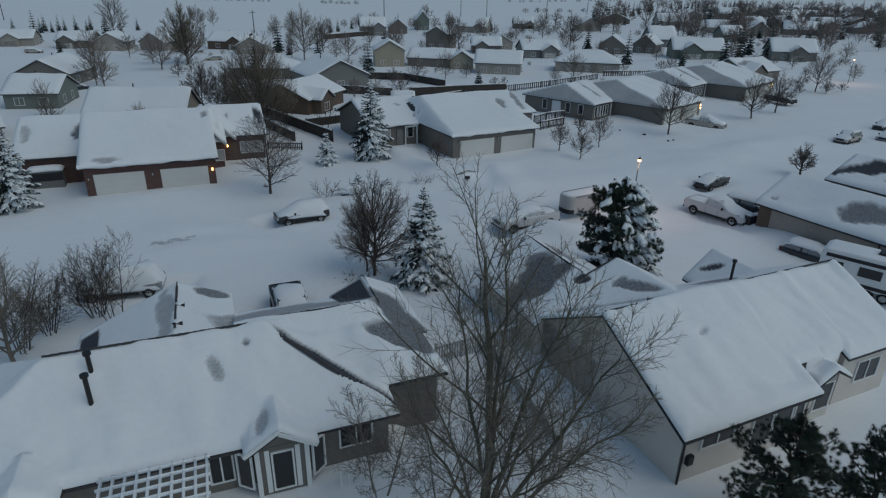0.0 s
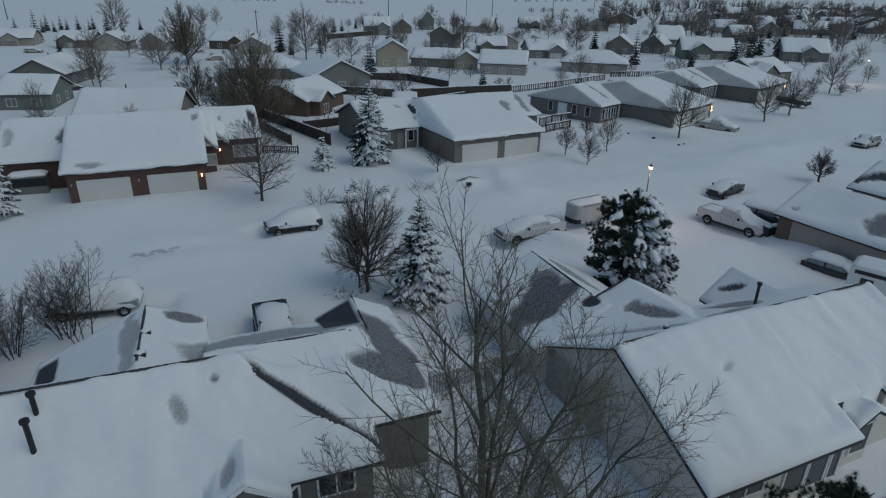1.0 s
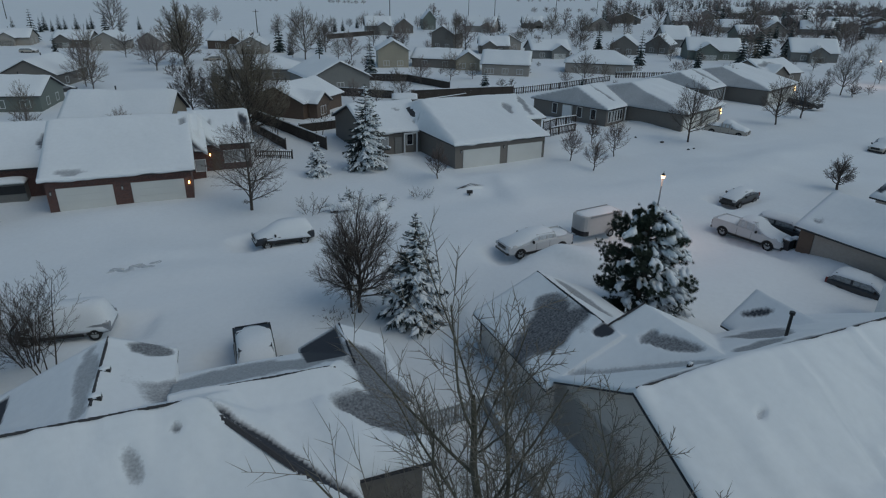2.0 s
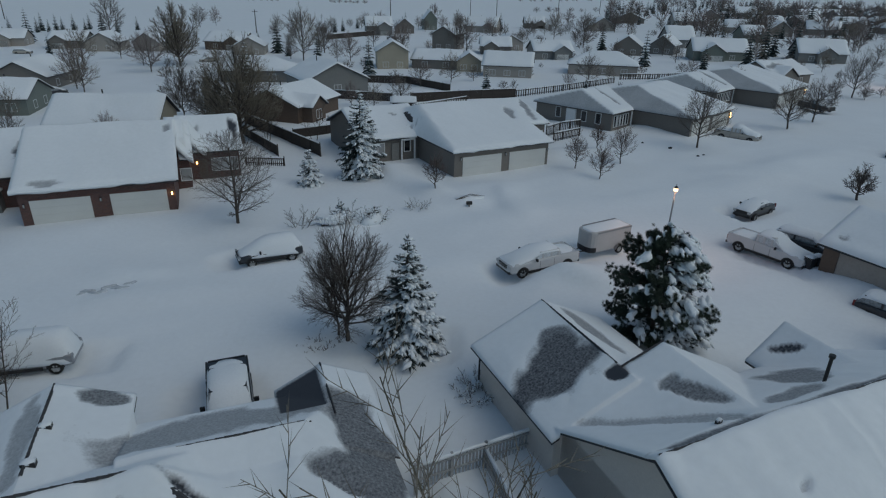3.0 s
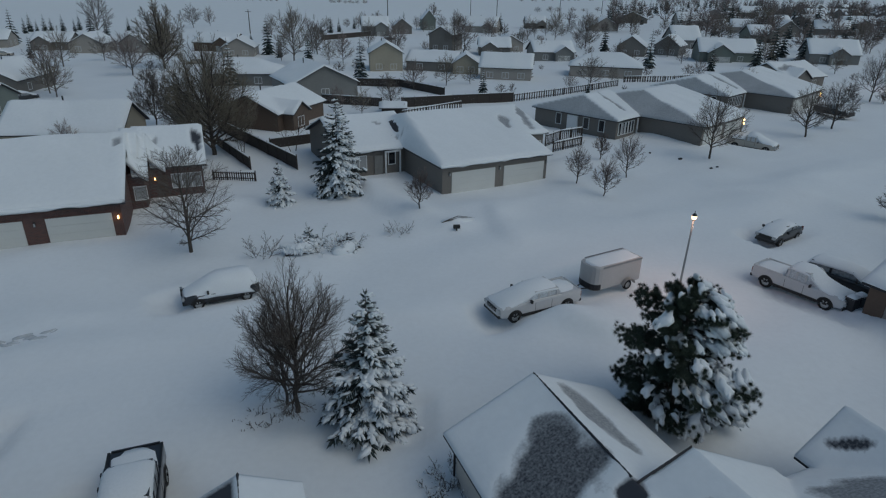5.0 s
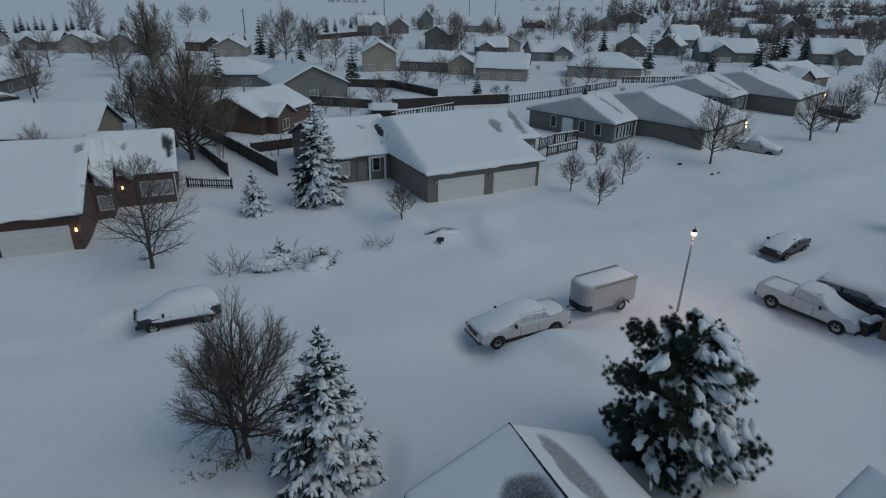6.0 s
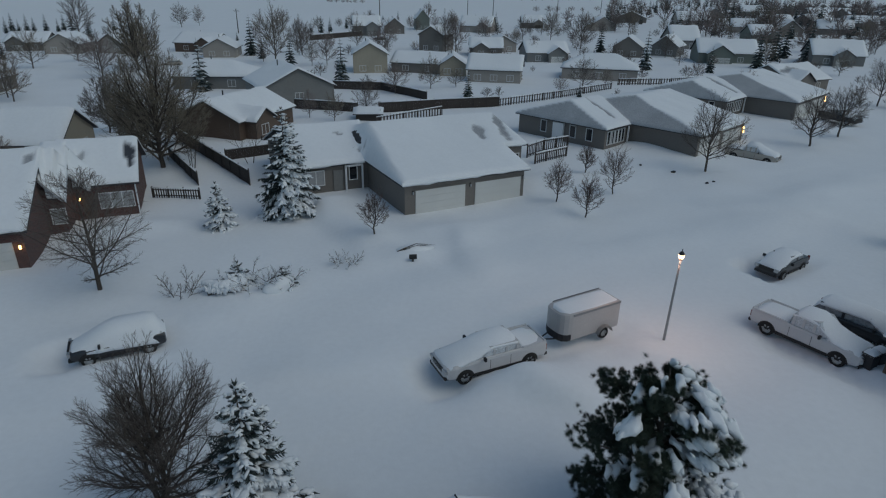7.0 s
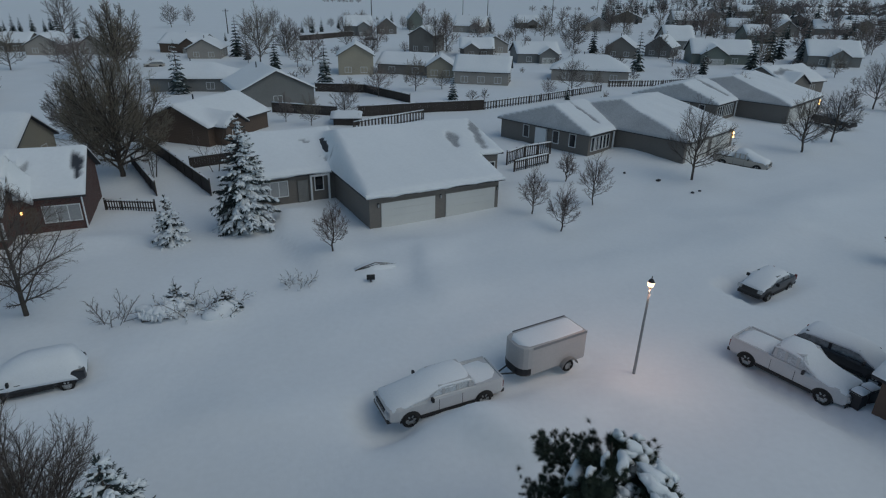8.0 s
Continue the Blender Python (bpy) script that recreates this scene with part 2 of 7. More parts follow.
# ---- the snow-covered ground ----
# scoops and heaps of drifted snow: x, y, radius along, radius across, turn, height
DRIFTS = [
    (-26.5, 54.5, 8.5, 2.6, 24, 0.55), (-9.0, 53.6, 2.4, 1.2, 10, 0.2),
    (8.6, 47.6, 5.0, 1.6, 20, 0.45), (4.2, 47.4, 1.5, 1.6, 20, -0.35), (-14.0, 51.0, 3.4, 1.1, 12, 0.25),
    (2.0, 62.6, 3.0, 1.3, 30, 0.35), (-2.0, 66.0, 6.0, 1.2, -50, 0.35), (-9.0, 55.8, 4.0, 1.4, 10, 0.30),
    (3.0, 40.0, 6.0, 2.5, 10, 0.25), (-1.95, 38.3, 2.6, 2.6, 0, -0.3), (12.2, 39.0, 3.4, 3.0, 0, 0.2),
    (28.0, 45.5, 4.0, 1.5, -60, 0.9), (19.0, 45.0, 9.0, 3.0, 30, 0.35), (6.0, 60.0, 7.0, 2.0, 35, 0.3),
    (20.0, 66.0, 10.0, 2.0, 30, 0.25), (-27.0, 50.0, 7.0, 3.0, 20, 0.3), (-17.0, 44.0, 6.0, 1.6, 15, 0.25),
    (31.0, 70.0, 12.0, 2.4, 35, 0.3), (40.0, 80.0, 14.0, 2.4, 35, 0.35), (14.0, 82.0, 5.0, 2.0, 20, 0.5),
    (7.7, 48.2, 1.7, 0.75, 27, 0.45), (3.0, 67.0, 4.0, 2.2, 30, 0.35), (12.5, 72.0, 3.0, 3.0, 20, 0.4), (29.0, 98.0, 3.0, 3.0, 40, 0.8),
    (-6.0, 73.4, 2.6, 1.4, 30, 0.3), (-20.0, 66.5, 4.0, 1.5, 20, 0.4), (1.5, 30.5, 2.0, 2.0, 0, -0.25),
]


# long drifts with a crest: foot, end, height, width of the weather side, width of the steep lee side
CRESTS = [(-9.0, 76.0, -0.9, 59.8, 0.55, 2.6, 0.8), (3.6, 69.0, 7.2, 57.8, 0.40, 2.2, 0.9), (7.4, 48.6, 11.8, 45.0, 0.55, 1.6, 0.7), (13.6, 52.2, 17.5, 48.0, 0.35, 1.8, 0.8),
          (-6.0, 49.0, 2.5, 47.0, 0.25, 1.8, 0.8), (24.0, 77.0, 40.0, 70.0, 0.35, 2.6, 1.0), (-26.0, 47.5, -15.0, 46.0, 0.30, 2.0, 0.9), (8.5, 36.5, 13.0, 43.0, 0.35, 2.2, 0.8)]


def ground_z(x, y):
    x, y = np.asarray(x, float), np.asarray(y, float)
    z = 0.08 * wobble(x, y, 1.0, 17.0) + 0.10 * patchy(0.8 * x + 0.6 * y, 1.6 * y - 1.2 * x, 3.0, 11.0, 3) + 0.03 * patchy(0.8 * x + 0.6 * y, 1.6 * y - 1.2 * x, 8.0, 2.6, 2)
    for cx, cy, a, b, turn, h in DRIFTS:
        c, s = math.cos(radians(turn)), math.sin(radians(turn))
        u, v = (x - cx) * c + (y - cy) * s, -(x - cx) * s + (y - cy) * c
        z = z + h * np.exp(-(u / a) ** 2 - (v / b) ** 2)
    for x0, y0, x1, y1, h, soft, steep in CRESTS:
        L = math.hypot(x1 - x0, y1 - y0)
        c, s = (x1 - x0) / L, (y1 - y0) / L
        u, v = (x - x0) * c + (y - y0) * s, -(x - x0) * s + (y - y0) * c
        v = v + 0.5 * np.sin(u * 0.55 + x0)
        run = np.clip(u / (0.3 * L), 0, 1) * np.clip((L - u) / (0.4 * L), 0, 1)
        z = z + h * run * np.exp(-(v / np.where(v > 0, soft, steep)) ** 2)
    for cx, cy, a, b, turn, h in SCOOPS:
        c, s = math.cos(radians(turn)), math.sin(radians(turn))
        u, v = np.abs((x - cx) * c + (y - cy) * s) / a, np.abs(-(x - cx) * s + (y - cy) * c) / b
        z = z + h * np.exp(-np.maximum(u, v) ** 8)
    # the land rises gently to the right, far off
    far = np.clip((y - 120) / 120, 0, 1)
    return z + 0.018 * far * np.clip(x - 20, 0, 260)


def gz(x, y):
    return float(ground_z(x, y))


# ---- vehicles' places (x, y, heading) and the scoops the wind cut round them ----
PLACES = {
    "tow_truck": (6.42, 49.85, 207.0), "trailer": (11.68, 52.75, 211.5), "white_truck": (24.0, 52.4, -52.9),
    "dark_suv": (27.4, 53.6, -50.0), "small_car": (27.5, 62.6, 216.0), "crossover": (-12.9, 50.0, 208.0),
    "drive_truck": (-9.55, 32.6, -68.0), "van": (-21.3, 35.9, 196.0), "wagon": (55.1, 84.3, 215.0),
    "dark_truck": (61.6, 115.6, -66.0), "plow_truck": (39.2, 93.8, -40.0),
}
SCOOPS = [(x, y, 3.1, 1.45, h, -0.22) for x, y, h in PLACES.values()]
SCOOPS += [(3.9, 48.3, 1.1, 1.5, 27, -0.4), (-15.6, 48.6, 1.0, 1.2, 28, -0.4), (-18.2, 36.6, 1.3, 1.4, 16, -0.4), (-11.4, 32.0, 0.8, 2.4, 20, -0.45), (-7.9, 32.6, 0.7, 1.6, 20, -0.4),
           (-0.1, 38.6, 0.8, 1.6, 0, -0.35), (25.6, 62.0, 0.9, 1.5, 36, -0.4), (23.4, 50.2, 3.0, 0.8, -53, -0.35), (-1.4, 26.5, 2.0, 3.0, 20, -0.5), (-5.5, 38.6, 1.4, 0.9, 0, -0.2),
           (-21.5, 44.2, 1.6, 0.9, 30, -0.12)]


def make_ground():
    def axis(fine0, fine1, step, far0, far1):
        mid = np.arange(fine0, fine1 + 1e-6, step)
        grow, d = [], step
        while (grow[-1] if grow else 0) < max(far1 - fine1, fine0 - far0):
            d *= 1.25
            grow.append((grow[-1] if grow else 0) + d)
        g = np.array(grow)
        return np.concatenate([fine0 - g[::-1], mid, fine1 + g])
    xs, ys = axis(-45, 62, 0.45, -4500, 4500), axis(14, 100, 0.45, -3000, 4800)
    X, Y = np.meshgrid(xs, ys)
    Z = ground_z(X, Y)
    n, k = len(xs), len(ys)
    verts = np.stack([X, Y, Z], -1).reshape(-1, 3)
    i = (np.arange(k - 1)[:, None] * n + np.arange(n - 1)).ravel()
    me = raw("ground", verts.tolist(), np.stack([i, i + 1, i + n + 1, i + n], 1).tolist(), SNOW, True)
    tagged(new("ground", me), "deep wind-drifted snow over streets and lawns", "snow ground", kind="structure")


make_ground()


# ---- houses ----
def block(u0, u1, v0, v1, axis, eave, ridge, at=None, hip0=0.0, hip1=0.0, eave1=None, wall=None, inset=0.4, scour=0.0):
    """A roofed block of a house in the house's own plan: the roof's rectangle, the ridge's direction and heights."""
    lo, hi = (v0, v1) if axis == "u" else (u0, u1)
    return dict(u0=u0, u1=u1, v0=v0, v1=v1, axis=axis, eave=eave, eave1=eave if eave1 is None else eave1, ridge=ridge,
                at=(lo + hi) / 2 if at is None else at, hip0=hip0, hip1=hip1, wall=wall, inset=inset, scour=scour)


def block_z(b, U, V):
    A, lo, hi = (V, b["v0"], b["v1"]) if b["axis"] == "u" else (U, b["u0"], b["u1"])
    B, l2, h2 = (U, b["u0"], b["u1"]) if b["axis"] == "u" else (V, b["v0"], b["v1"])
    z = np.minimum(b["eave"] + (b["ridge"] - b["eave"]) * (A - lo) / (b["at"] - lo),
                   b["eave1"] + (b["ridge"] - b["eave1"]) * (hi - A) / (hi - b["at"]))
    for run, d in ((b["hip0"], B - l2), (b["hip1"], h2 - B)):
        if run:
            z = np.minimum(z, b["eave"] + (b["ridge"] - b["eave"]) * d / run)
    return z


def roof_field(blocks, U, V):
    """Height of the highest roof over each place, the distance in from the roof's edge, and whether there is a roof."""
    z, edge = np.full(U.shape, -9.0), np.zeros(U.shape)
    for b in blocks:
        d = np.minimum(np.minimum(U - b["u0"], b["u1"] - U), np.minimum(V - b["v0"], b["v1"] - V))
        inside = d > -1e-6
        zb = np.where(inside, block_z(b, U, V), -9.0)
        z = np.maximum(z, zb)
        edge = np.where(inside & (zb > z - 0.35), np.maximum(edge, d), edge)
    return z, edge, z > -8


def grid_lines(blocks, a, b, step):
    cuts = sorted({round(x, 3) for k in blocks for x in (k[a], k[b])} | {round(k["at"], 3) for k in blocks if (k["axis"] == "u") == (a == "v0")})
    out = []
    for p, q in zip(cuts, cuts[1:]):
        n = max(1, round((q - p) / step))
        if q - p > 0.05:
            out += [p + 0.003] + [p + (q - p) * i / n for i in range(1, n)] + [q - 0.003]
        else:
            out += [p, q]
    return np.array(sorted(set(out)))


def sheet_mesh(name, us, vs, top, ok, drop, material, smooth, extra=None, under=False):
    """A sheet over the cells whose four corners are covered, with a skirt round its rim (and an underside)."""
    n = len(us)
    U, V = np.meshgrid(us, vs)
    cell = ok[:-1, :-1] & ok[:-1, 1:] & ok[1:, :-1] & ok[1:, 1:]
    idx = -np.ones(U.size, int)
    jj, ii = np.nonzero(cell)
    quads = np.stack([jj * n + ii, jj * n + ii + 1, (jj + 1) * n + ii + 1, (jj + 1) * n + ii], 1)
    used = np.unique(quads)
    idx[used] = np.arange(len(used))
    q = idx[quads]
    P = np.stack([U.ravel()[used], V.ravel()[used], top.ravel()[used]], 1)
    verts, faces = P.tolist(), q.tolist()
    edges = {}
    for f in faces:
        for a, b in zip(f, f[1:] + f[:1]):
            edges[(a, b)] = True
    low = {}

    def lower(v):
        if v not in low:
            low[v] = len(verts)
            p = verts[v]
            verts.append([p[0], p[1], p[2] - drop])
        return low[v]
    rim = [(a, b) for a, b in edges if (b, a) not in edges]
    for a, b in rim:
        faces.append([b, a, lower(a), lower(b)])
    if under:
        for f in q.tolist():
            faces.append([lower(v) for v in f[::-1]])
    me = raw(name, verts, faces, material, smooth)
    if extra is not None:
        vals = np.zeros(len(verts), np.float32)
        vals[:len(used)] = extra.ravel()[used]
        for v, w in low.items():
            vals[w] = vals[v]
        me.attributes.new("bare", "FLOAT", "POINT").data.foreach_set("value", vals)
    return me


def window(parent, u, v, z, w, h, face, panes=2, glass=None):
    """A white-framed window flush on a wall: face is the wall's outward turn in degrees (0: towards -v)."""
    t = 0.07
    xs, zs = [-w / 2 - t, -w / 2], [-h / 2 - t, -h / 2, h / 2, h / 2 + t]
    for k in range(1, panes):
        xs += [-w / 2 + w * k / panes - 0.03, -w / 2 + w * k / panes + 0.03]
    xs += [w / 2, w / 2 + t]
    me = bmesh.new()
    front = [[me.verts.new((a, -0.06, b)) for a in xs] for b in zs]
    back = [[me.verts.new((a, 0.02, b)) for a in xs] for b in zs]
    bar = lambda i, j: 0 <= i < len(xs) - 1 and 0 <= j < 3 and (j != 1 or i % 2 == 0)
    for j in range(3):
        for i in range(len(xs) - 1):
            if bar(i, j):
                c = ((i, j), (i + 1, j), (i + 1, j + 1), (i, j + 1))
                me.faces.new([front[q][p] for p, q in c])
                me.faces.new([back[q][p] for p, q in c[::-1]])
                for k, (di, dj) in enumerate(((0, -1), (1, 0), (0, 1), (-1, 0))):
                    if not bar(i + di, j + dj):
                        (a, b), (p, q) = c[k], c[(k + 1) % 4]
                        me.faces.new((front[q][p], front[b][a], back[b][a], back[q][p]))
    f = new("window", link_mesh("window", me, WHITE))
    f.parent = parent
    f.matrix_basis = pose(u, v, z, 0, 0, face)
    for k in range(panes):
        x0, x1 = -w / 2 + w * k / panes, -w / 2 + w * (k + 1) / panes
        part("pane", boxed(x0 + 0.03, x1 - 0.03, -0.02, 0.0, -h / 2, h / 2), glass or GLASS, f)
    return f


def garage_door(parent, u0, u1, v, z0, z1, face=0.0, label="white sectional garage door", material=None):
    """A sectional door in four rows of raised panels, on a wall that looks towards -v."""
    d = new("garage_door", link_mesh("garage_door", boxed(u0, u1, v - 0.03, v + 0.05, z0, z1), material or GDOOR))
    d.parent = parent
    tagged(d, label)
    h = (z1 - z0) / 4
    for r in range(4):
        part("panel", boxed(u0 + 0.02, u1 - 0.02, v - 0.05, v - 0.031, z0 + r * h + 0.012, z0 + (r + 1) * h - 0.012, 0.006), material or GDOOR, d)
    return d


def wall_box(parent, b, material, label="", low=-0.6):
    """Walls under one block, up to the roof's underside, with gable triangles; 0.2 m thick shells are not seen from inside."""
    i = b["inset"]
    u0, u1, v0, v1 = b["u0"] + i, b["u1"] - i, b["v0"] + i, b["v1"] - i
    top = lambda u, v: float(block_z(b, np.array(u), np.array(v))) - 0.13
    bm = bmesh.new()
    loops = []
    if b["axis"] == "u":
        sec = [(v0, top(u0 + 0.01 if not b["hip0"] else (u0 + u1) / 2, v0)), (b["at"], b["ridge"] - 0.13), (v1, top((u0 + u1) / 2, v1))]
        a, e = u0, u1
        mk = lambda x, y, z: (x, y, z)
    else:
        sec = [(u0, top(u0, (v0 + v1) / 2)), (b["at"], b["ridge"] - 0.13), (u1, top(u1, (v0 + v1) / 2))]
        a, e = v0, v1
        mk = lambda x, y, z: (y, x, z)
    for x, hip in ((a, b["hip0"]), (e, b["hip1"])):
        mid = sec[1] if not hip else (sec[1][0], min(sec[0][1], sec[2][1]))
        loops.append([bm.verts.new(mk(x, y, z)) for y, z in ((sec[0][0], low), sec[0], mid, sec[2], (sec[2][0], low))])
    A, B = loops
    bm.faces.new(A)
    bm.faces.new(B)
    for k in (0, 1, 2, 3):
        bm.faces.new((A[k], A[k + 1], B[k + 1], B[k]))
    bmesh.ops.recalc_face_normals(bm, faces=bm.faces)
    return part("wall", bm, material, parent, label)


def house(name, x, y, turn, blocks, wall, label, step=0.3, bare=(), thick=0.22, seed=0.0, category="house", z=0.0, lumpy=1.0, group="", swept=False):
    """A house: walls under every block, one roof of shingles, and the snow that lies on it."""
    h = thing(name, pose(x, y, z, 0, 0, turn), label, category, group)
    for b in blocks:
        if b["wall"] is not False:
            wall_box(h, b, b["wall"] or wall)
    coarse = 1.5 * step if step < 0.3 else max(0.9, step)
    us, vs = grid_lines(blocks, "u0", "u1", coarse), grid_lines(blocks, "v0", "v1", coarse)
    U, V = np.meshgrid(us, vs)
    Z, E, ok = roof_field(blocks, U, V)
    part("roof", sheet_mesh("roof", us, vs, Z - 0.05, ok, 0.09, SHINGLE, False, under=True), None, h, "dark asphalt shingle roof under snow")
    us, vs = grid_lines(blocks, "u0", "u1", step), grid_lines(blocks, "v0", "v1", step)
    U, V = np.meshgrid(us, vs)
    Z, E, ok = roof_field(blocks, U, V)
    B = np.zeros(U.shape)
    ragged = 0.55 * patchy(U, V, seed + 5, 1.7, 5)
    # bare patches: scoured shingle, and on one duplex the painted shade of dents
    for cu, cv, ru, rv, rot, s in bare:
        c, q = math.cos(radians(rot)), math.sin(radians(rot))
        r = np.hypot(((U - cu) * c + (V - cv) * q) / ru, (-(U - cu) * q + (V - cv) * c) / rv)
        if rv < 0:
            r = np.maximum(np.abs((U - cu) * c + (V - cv) * q) / ru, np.abs(-(U - cu) * q + (V - cv) * c) / -rv)
        B = np.maximum(B, 1.35 * s * np.clip((1.16 + ragged * (rv > 0) - r) / 0.34, 0, 1))
    for b in blocks:
        if b["scour"] and b["hip0"]:
            zb = block_z(b, U, V)
            d = (U - b["u0"]) if b["axis"] == "u" else (V - b["v0"])
            plane = b["eave"] + (b["ridge"] - b["eave"]) * d / b["hip0"]
            slopes = block_z(dict(b, hip0=0.0), U, V)
            on = np.clip((slopes - plane) / 0.10 + 0.4, 0, 1) * np.clip((zb - Z) / 0.15 + 1, 0, 1) * (zb > -8)
            B = np.maximum(B, b["scour"] * on * (1 + 0.12 * ragged))
    calm = 0.30 + 0.70 * np.clip((0.35 - V) / 0.5, 0, 1) if swept else 1.0
    T = thick * np.maximum(calm, 0.42 if swept else 0) * (1 + 0.30 * lumpy * calm * patchy(U, V, seed, 5.0, 3))
    # dents and low ridges that run down the slopes, slightly askew
    T = T + 0.14 * lumpy * calm * patchy(0.9 * U + 0.25 * V, 0.5 * V - 0.1 * U, seed + 9, 2.0, 3) * np.clip((E - 0.2) / 0.6, 0, 1)
    T = np.maximum(T, 0.04)
    T = T * (1 - 0.9 * np.clip(B, 0, 1)) * (0.35 + 0.65 * np.clip(E / 0.3, 0, 1) ** 0.6)
    me = sheet_mesh("roof_snow", us, vs, Z + T + 0.012, ok, 0.10, ROOFSNOW, True, extra=B)
    part("roof_snow", me, None, h, "wind-packed snow on the roof")
    return h


def duplex(name, x, y, turn, wall, label, gw=11.5, gd=8.6, wl=7.0, wr=5.0, ridge=5.8, eave=2.75, depth=9.6, wridge=4.9, wdepth=6.2, doors=True,
           bare=(), seed=0.0, step=0.35, base=0.3, wleft=None, wright=None, facade=None, left=0.0, side=0.0):
    """A house of the street: a broad front-sloping garage block between two wings that stand back.
    The origin is the foot of the garage front's left corner; u runs along the front, v into the house."""
    o = 0.32
    blocks = [block(-o - left, gw + o, -o, 2 * depth, "u", eave, ridge, at=depth, hip0=1.2 * (left > 0), scour=0.12)]
    if wl:
        blocks.append(block(-wl - o, 1.0, gd - o, gd + 2 * wdepth, "u", eave - 0.1, wridge, at=gd + wdepth, wall=wleft))
    if wr:
        blocks.append(block(gw - 1.0, gw + wr + o, gd - o, gd + 2 * wdepth, "u", eave - 0.1, wridge, at=gd + wdepth, wall=wright))
    if side:
        k = (ridge - eave) / (depth + o)
        blocks.append(block(gw - 1.0, gw + side, 3.9, 2 * depth - 3.9, "u", eave + k * (3.9 + o), ridge, at=depth, wall=wright))
    h = house(name, x, y, turn, blocks, wall, label, step, bare, 0.26, seed, lumpy=0.45)
    if doors:
        pier, dw = 0.45, (gw - 0.45 * 2 - 1.0) / 2
        for k in (0, 1):
            u0 = pier + k * (dw + 1.0)
            garage_door(h, u0, u0 + dw, 0.06, -0.3, 2.0)
            part("door_trim", boxed(u0 - 0.08, u0 + dw + 0.08, 0.03, 0.12, 2.002, 2.12), facade or wall, h)
    return h


def loft_snow(u0, u1, v, half, z):
    """A rounded cap of snow over a flat top: its ends, middle line, half width and base height."""
    us, vs = np.linspace(u0, u1, 12), np.linspace(v - half, v + half, 9)
    U, V = np.meshgrid(us, vs)
    round_ = lambda f: np.clip(1 - np.abs(f) ** 4, 0, 1)
    Z = z + 0.30 * (round_((U - (u0 + u1) / 2) / ((u1 - u0) / 2)) * round_((V - v) / half)) ** 0.5 + 0.03 * wobble(U, V, u0, 2.0)
    return sheet_mesh("snow_cap", us, vs, Z, np.ones(U.shape, bool), 0.12, CLUMP, True, under=True)


def rake_drift(u0, u1, v0, v1, high, low, start=0.5):
    """Snow blown into the step between a higher roof's rake and the lower roof beside it."""
    us, vs = np.linspace(u0, u1, 9), np.linspace(v0, v1, 22)
    U, V = np.meshgrid(us, vs)
    f, g = (U - u0) / (u1 - u0), np.clip((V - v0) / (0.45 * (v1 - v0)), 0, 1)
    k = start + (1 - start) * g * g * (3 - 2 * g)
    top, foot = np.minimum(high[0] + high[1] * V, high[2]), np.minimum(low[0] + low[1] * V, low[2])
    Z = foot + np.maximum(top - foot, 0) * k * (1 - f) ** 1.5 + 0.04 * wobble(U, V, u0, 1.6)
    return sheet_mesh("snow_drift", us, vs, Z, np.ones(U.shape, bool), 0.5, CLUMP, True, under=True)


# --- brick house with two double garage doors ---
def wall_lamp(parent, u, v, z, lit=True, face=0):
    e = new("wall_lamp", link_mesh("wall_lamp", boxed(-0.07, 0.07, -0.02, 0.05, -0.16, 0.2, 0.015), BLACK))
    e.parent = parent
    e.matrix_basis = pose(u, v, z, 0, 0, face)
    part("lamp_glass", boxed(-0.055, 0.055, -0.14, -0.022, -0.12, 0.12, 0.02), PORCHGLOW if lit else CURTAIN, e, "lit amber porch lamp glass" if lit else "snowy wall lamp")
    return e


A_ = house("house", -33.66, 53.96, 23.0, [
    block(-0.32, 11.77, -0.32, 16.7, "u", 2.92, 6.1, at=8.2),
    block(10.2, 13.0, 6.15, 15.0, "u", 3.0, 5.6, at=10.4),
    block(10.2, 12.5, 6.7, 10.6, "u", 4.5, 5.95, at=8.3, wall=False),
    block(10.6, 12.3, 10.4, 16.0, "u", 4.3, 5.25, at=13.5, wall=False),
    block(11.6, 17.65, 9.0, 18.4, "u", 2.85, 5.35, at=13.7),
    block(-6.6, 0.6, 5.5, 18.9, "u", 2.7, 5.3, at=12.2),
], BRICK, "red brick duplex with snowy roof and white garage doors", 0.3,
    bare=[(11.1, 7.0, 0.3, 0.7, -15, 0.5), (16.95, 11.9, 0.40, 1.55, 6, 0.8), (13.4, 11.6, 0.35, 1.2, -20, 0.45), (-1.0, 9.0, 0.5, 2.2, -14, 0.62), (-5.7, 9.2, 0.5, 1.6, 0, 0.38), (1.9, 0.35, 1.0, 0.4, 0, 0.45)], thick=0.26, seed=1.0, lumpy=0.5)
part("snow_drift", rake_drift(11.5, 13.0, 5.95, 8.5, (3.27, 0.373, 6.25), (-0.5, 0.61, 5.8), 0.7), None, A_)
part("snow_drift", rake_drift(12.8, 14.2, 8.8, 10.9, (-0.5, 0.61, 5.75), (-1.72, 0.532, 5.4), 0.7), None, A_)
for u0 in (0.8, 6.45):
    garage_door(A_, u0, u0 + 4.25, 0.06, -0.3, 2.12)
    part("door_trim", boxed(u0 - 0.08, u0 + 4.33, 0.03, 0.12, 2.122, 2.24), BRICK, A_)
for u in (0.4, 5.75, 11.1):
    wall_lamp(A_, u, 0.05, 1.75, u > 10)
window(A_, 15.8, 9.37, 1.45, 2.4, 1.2, 0, 3, CURTAIN)
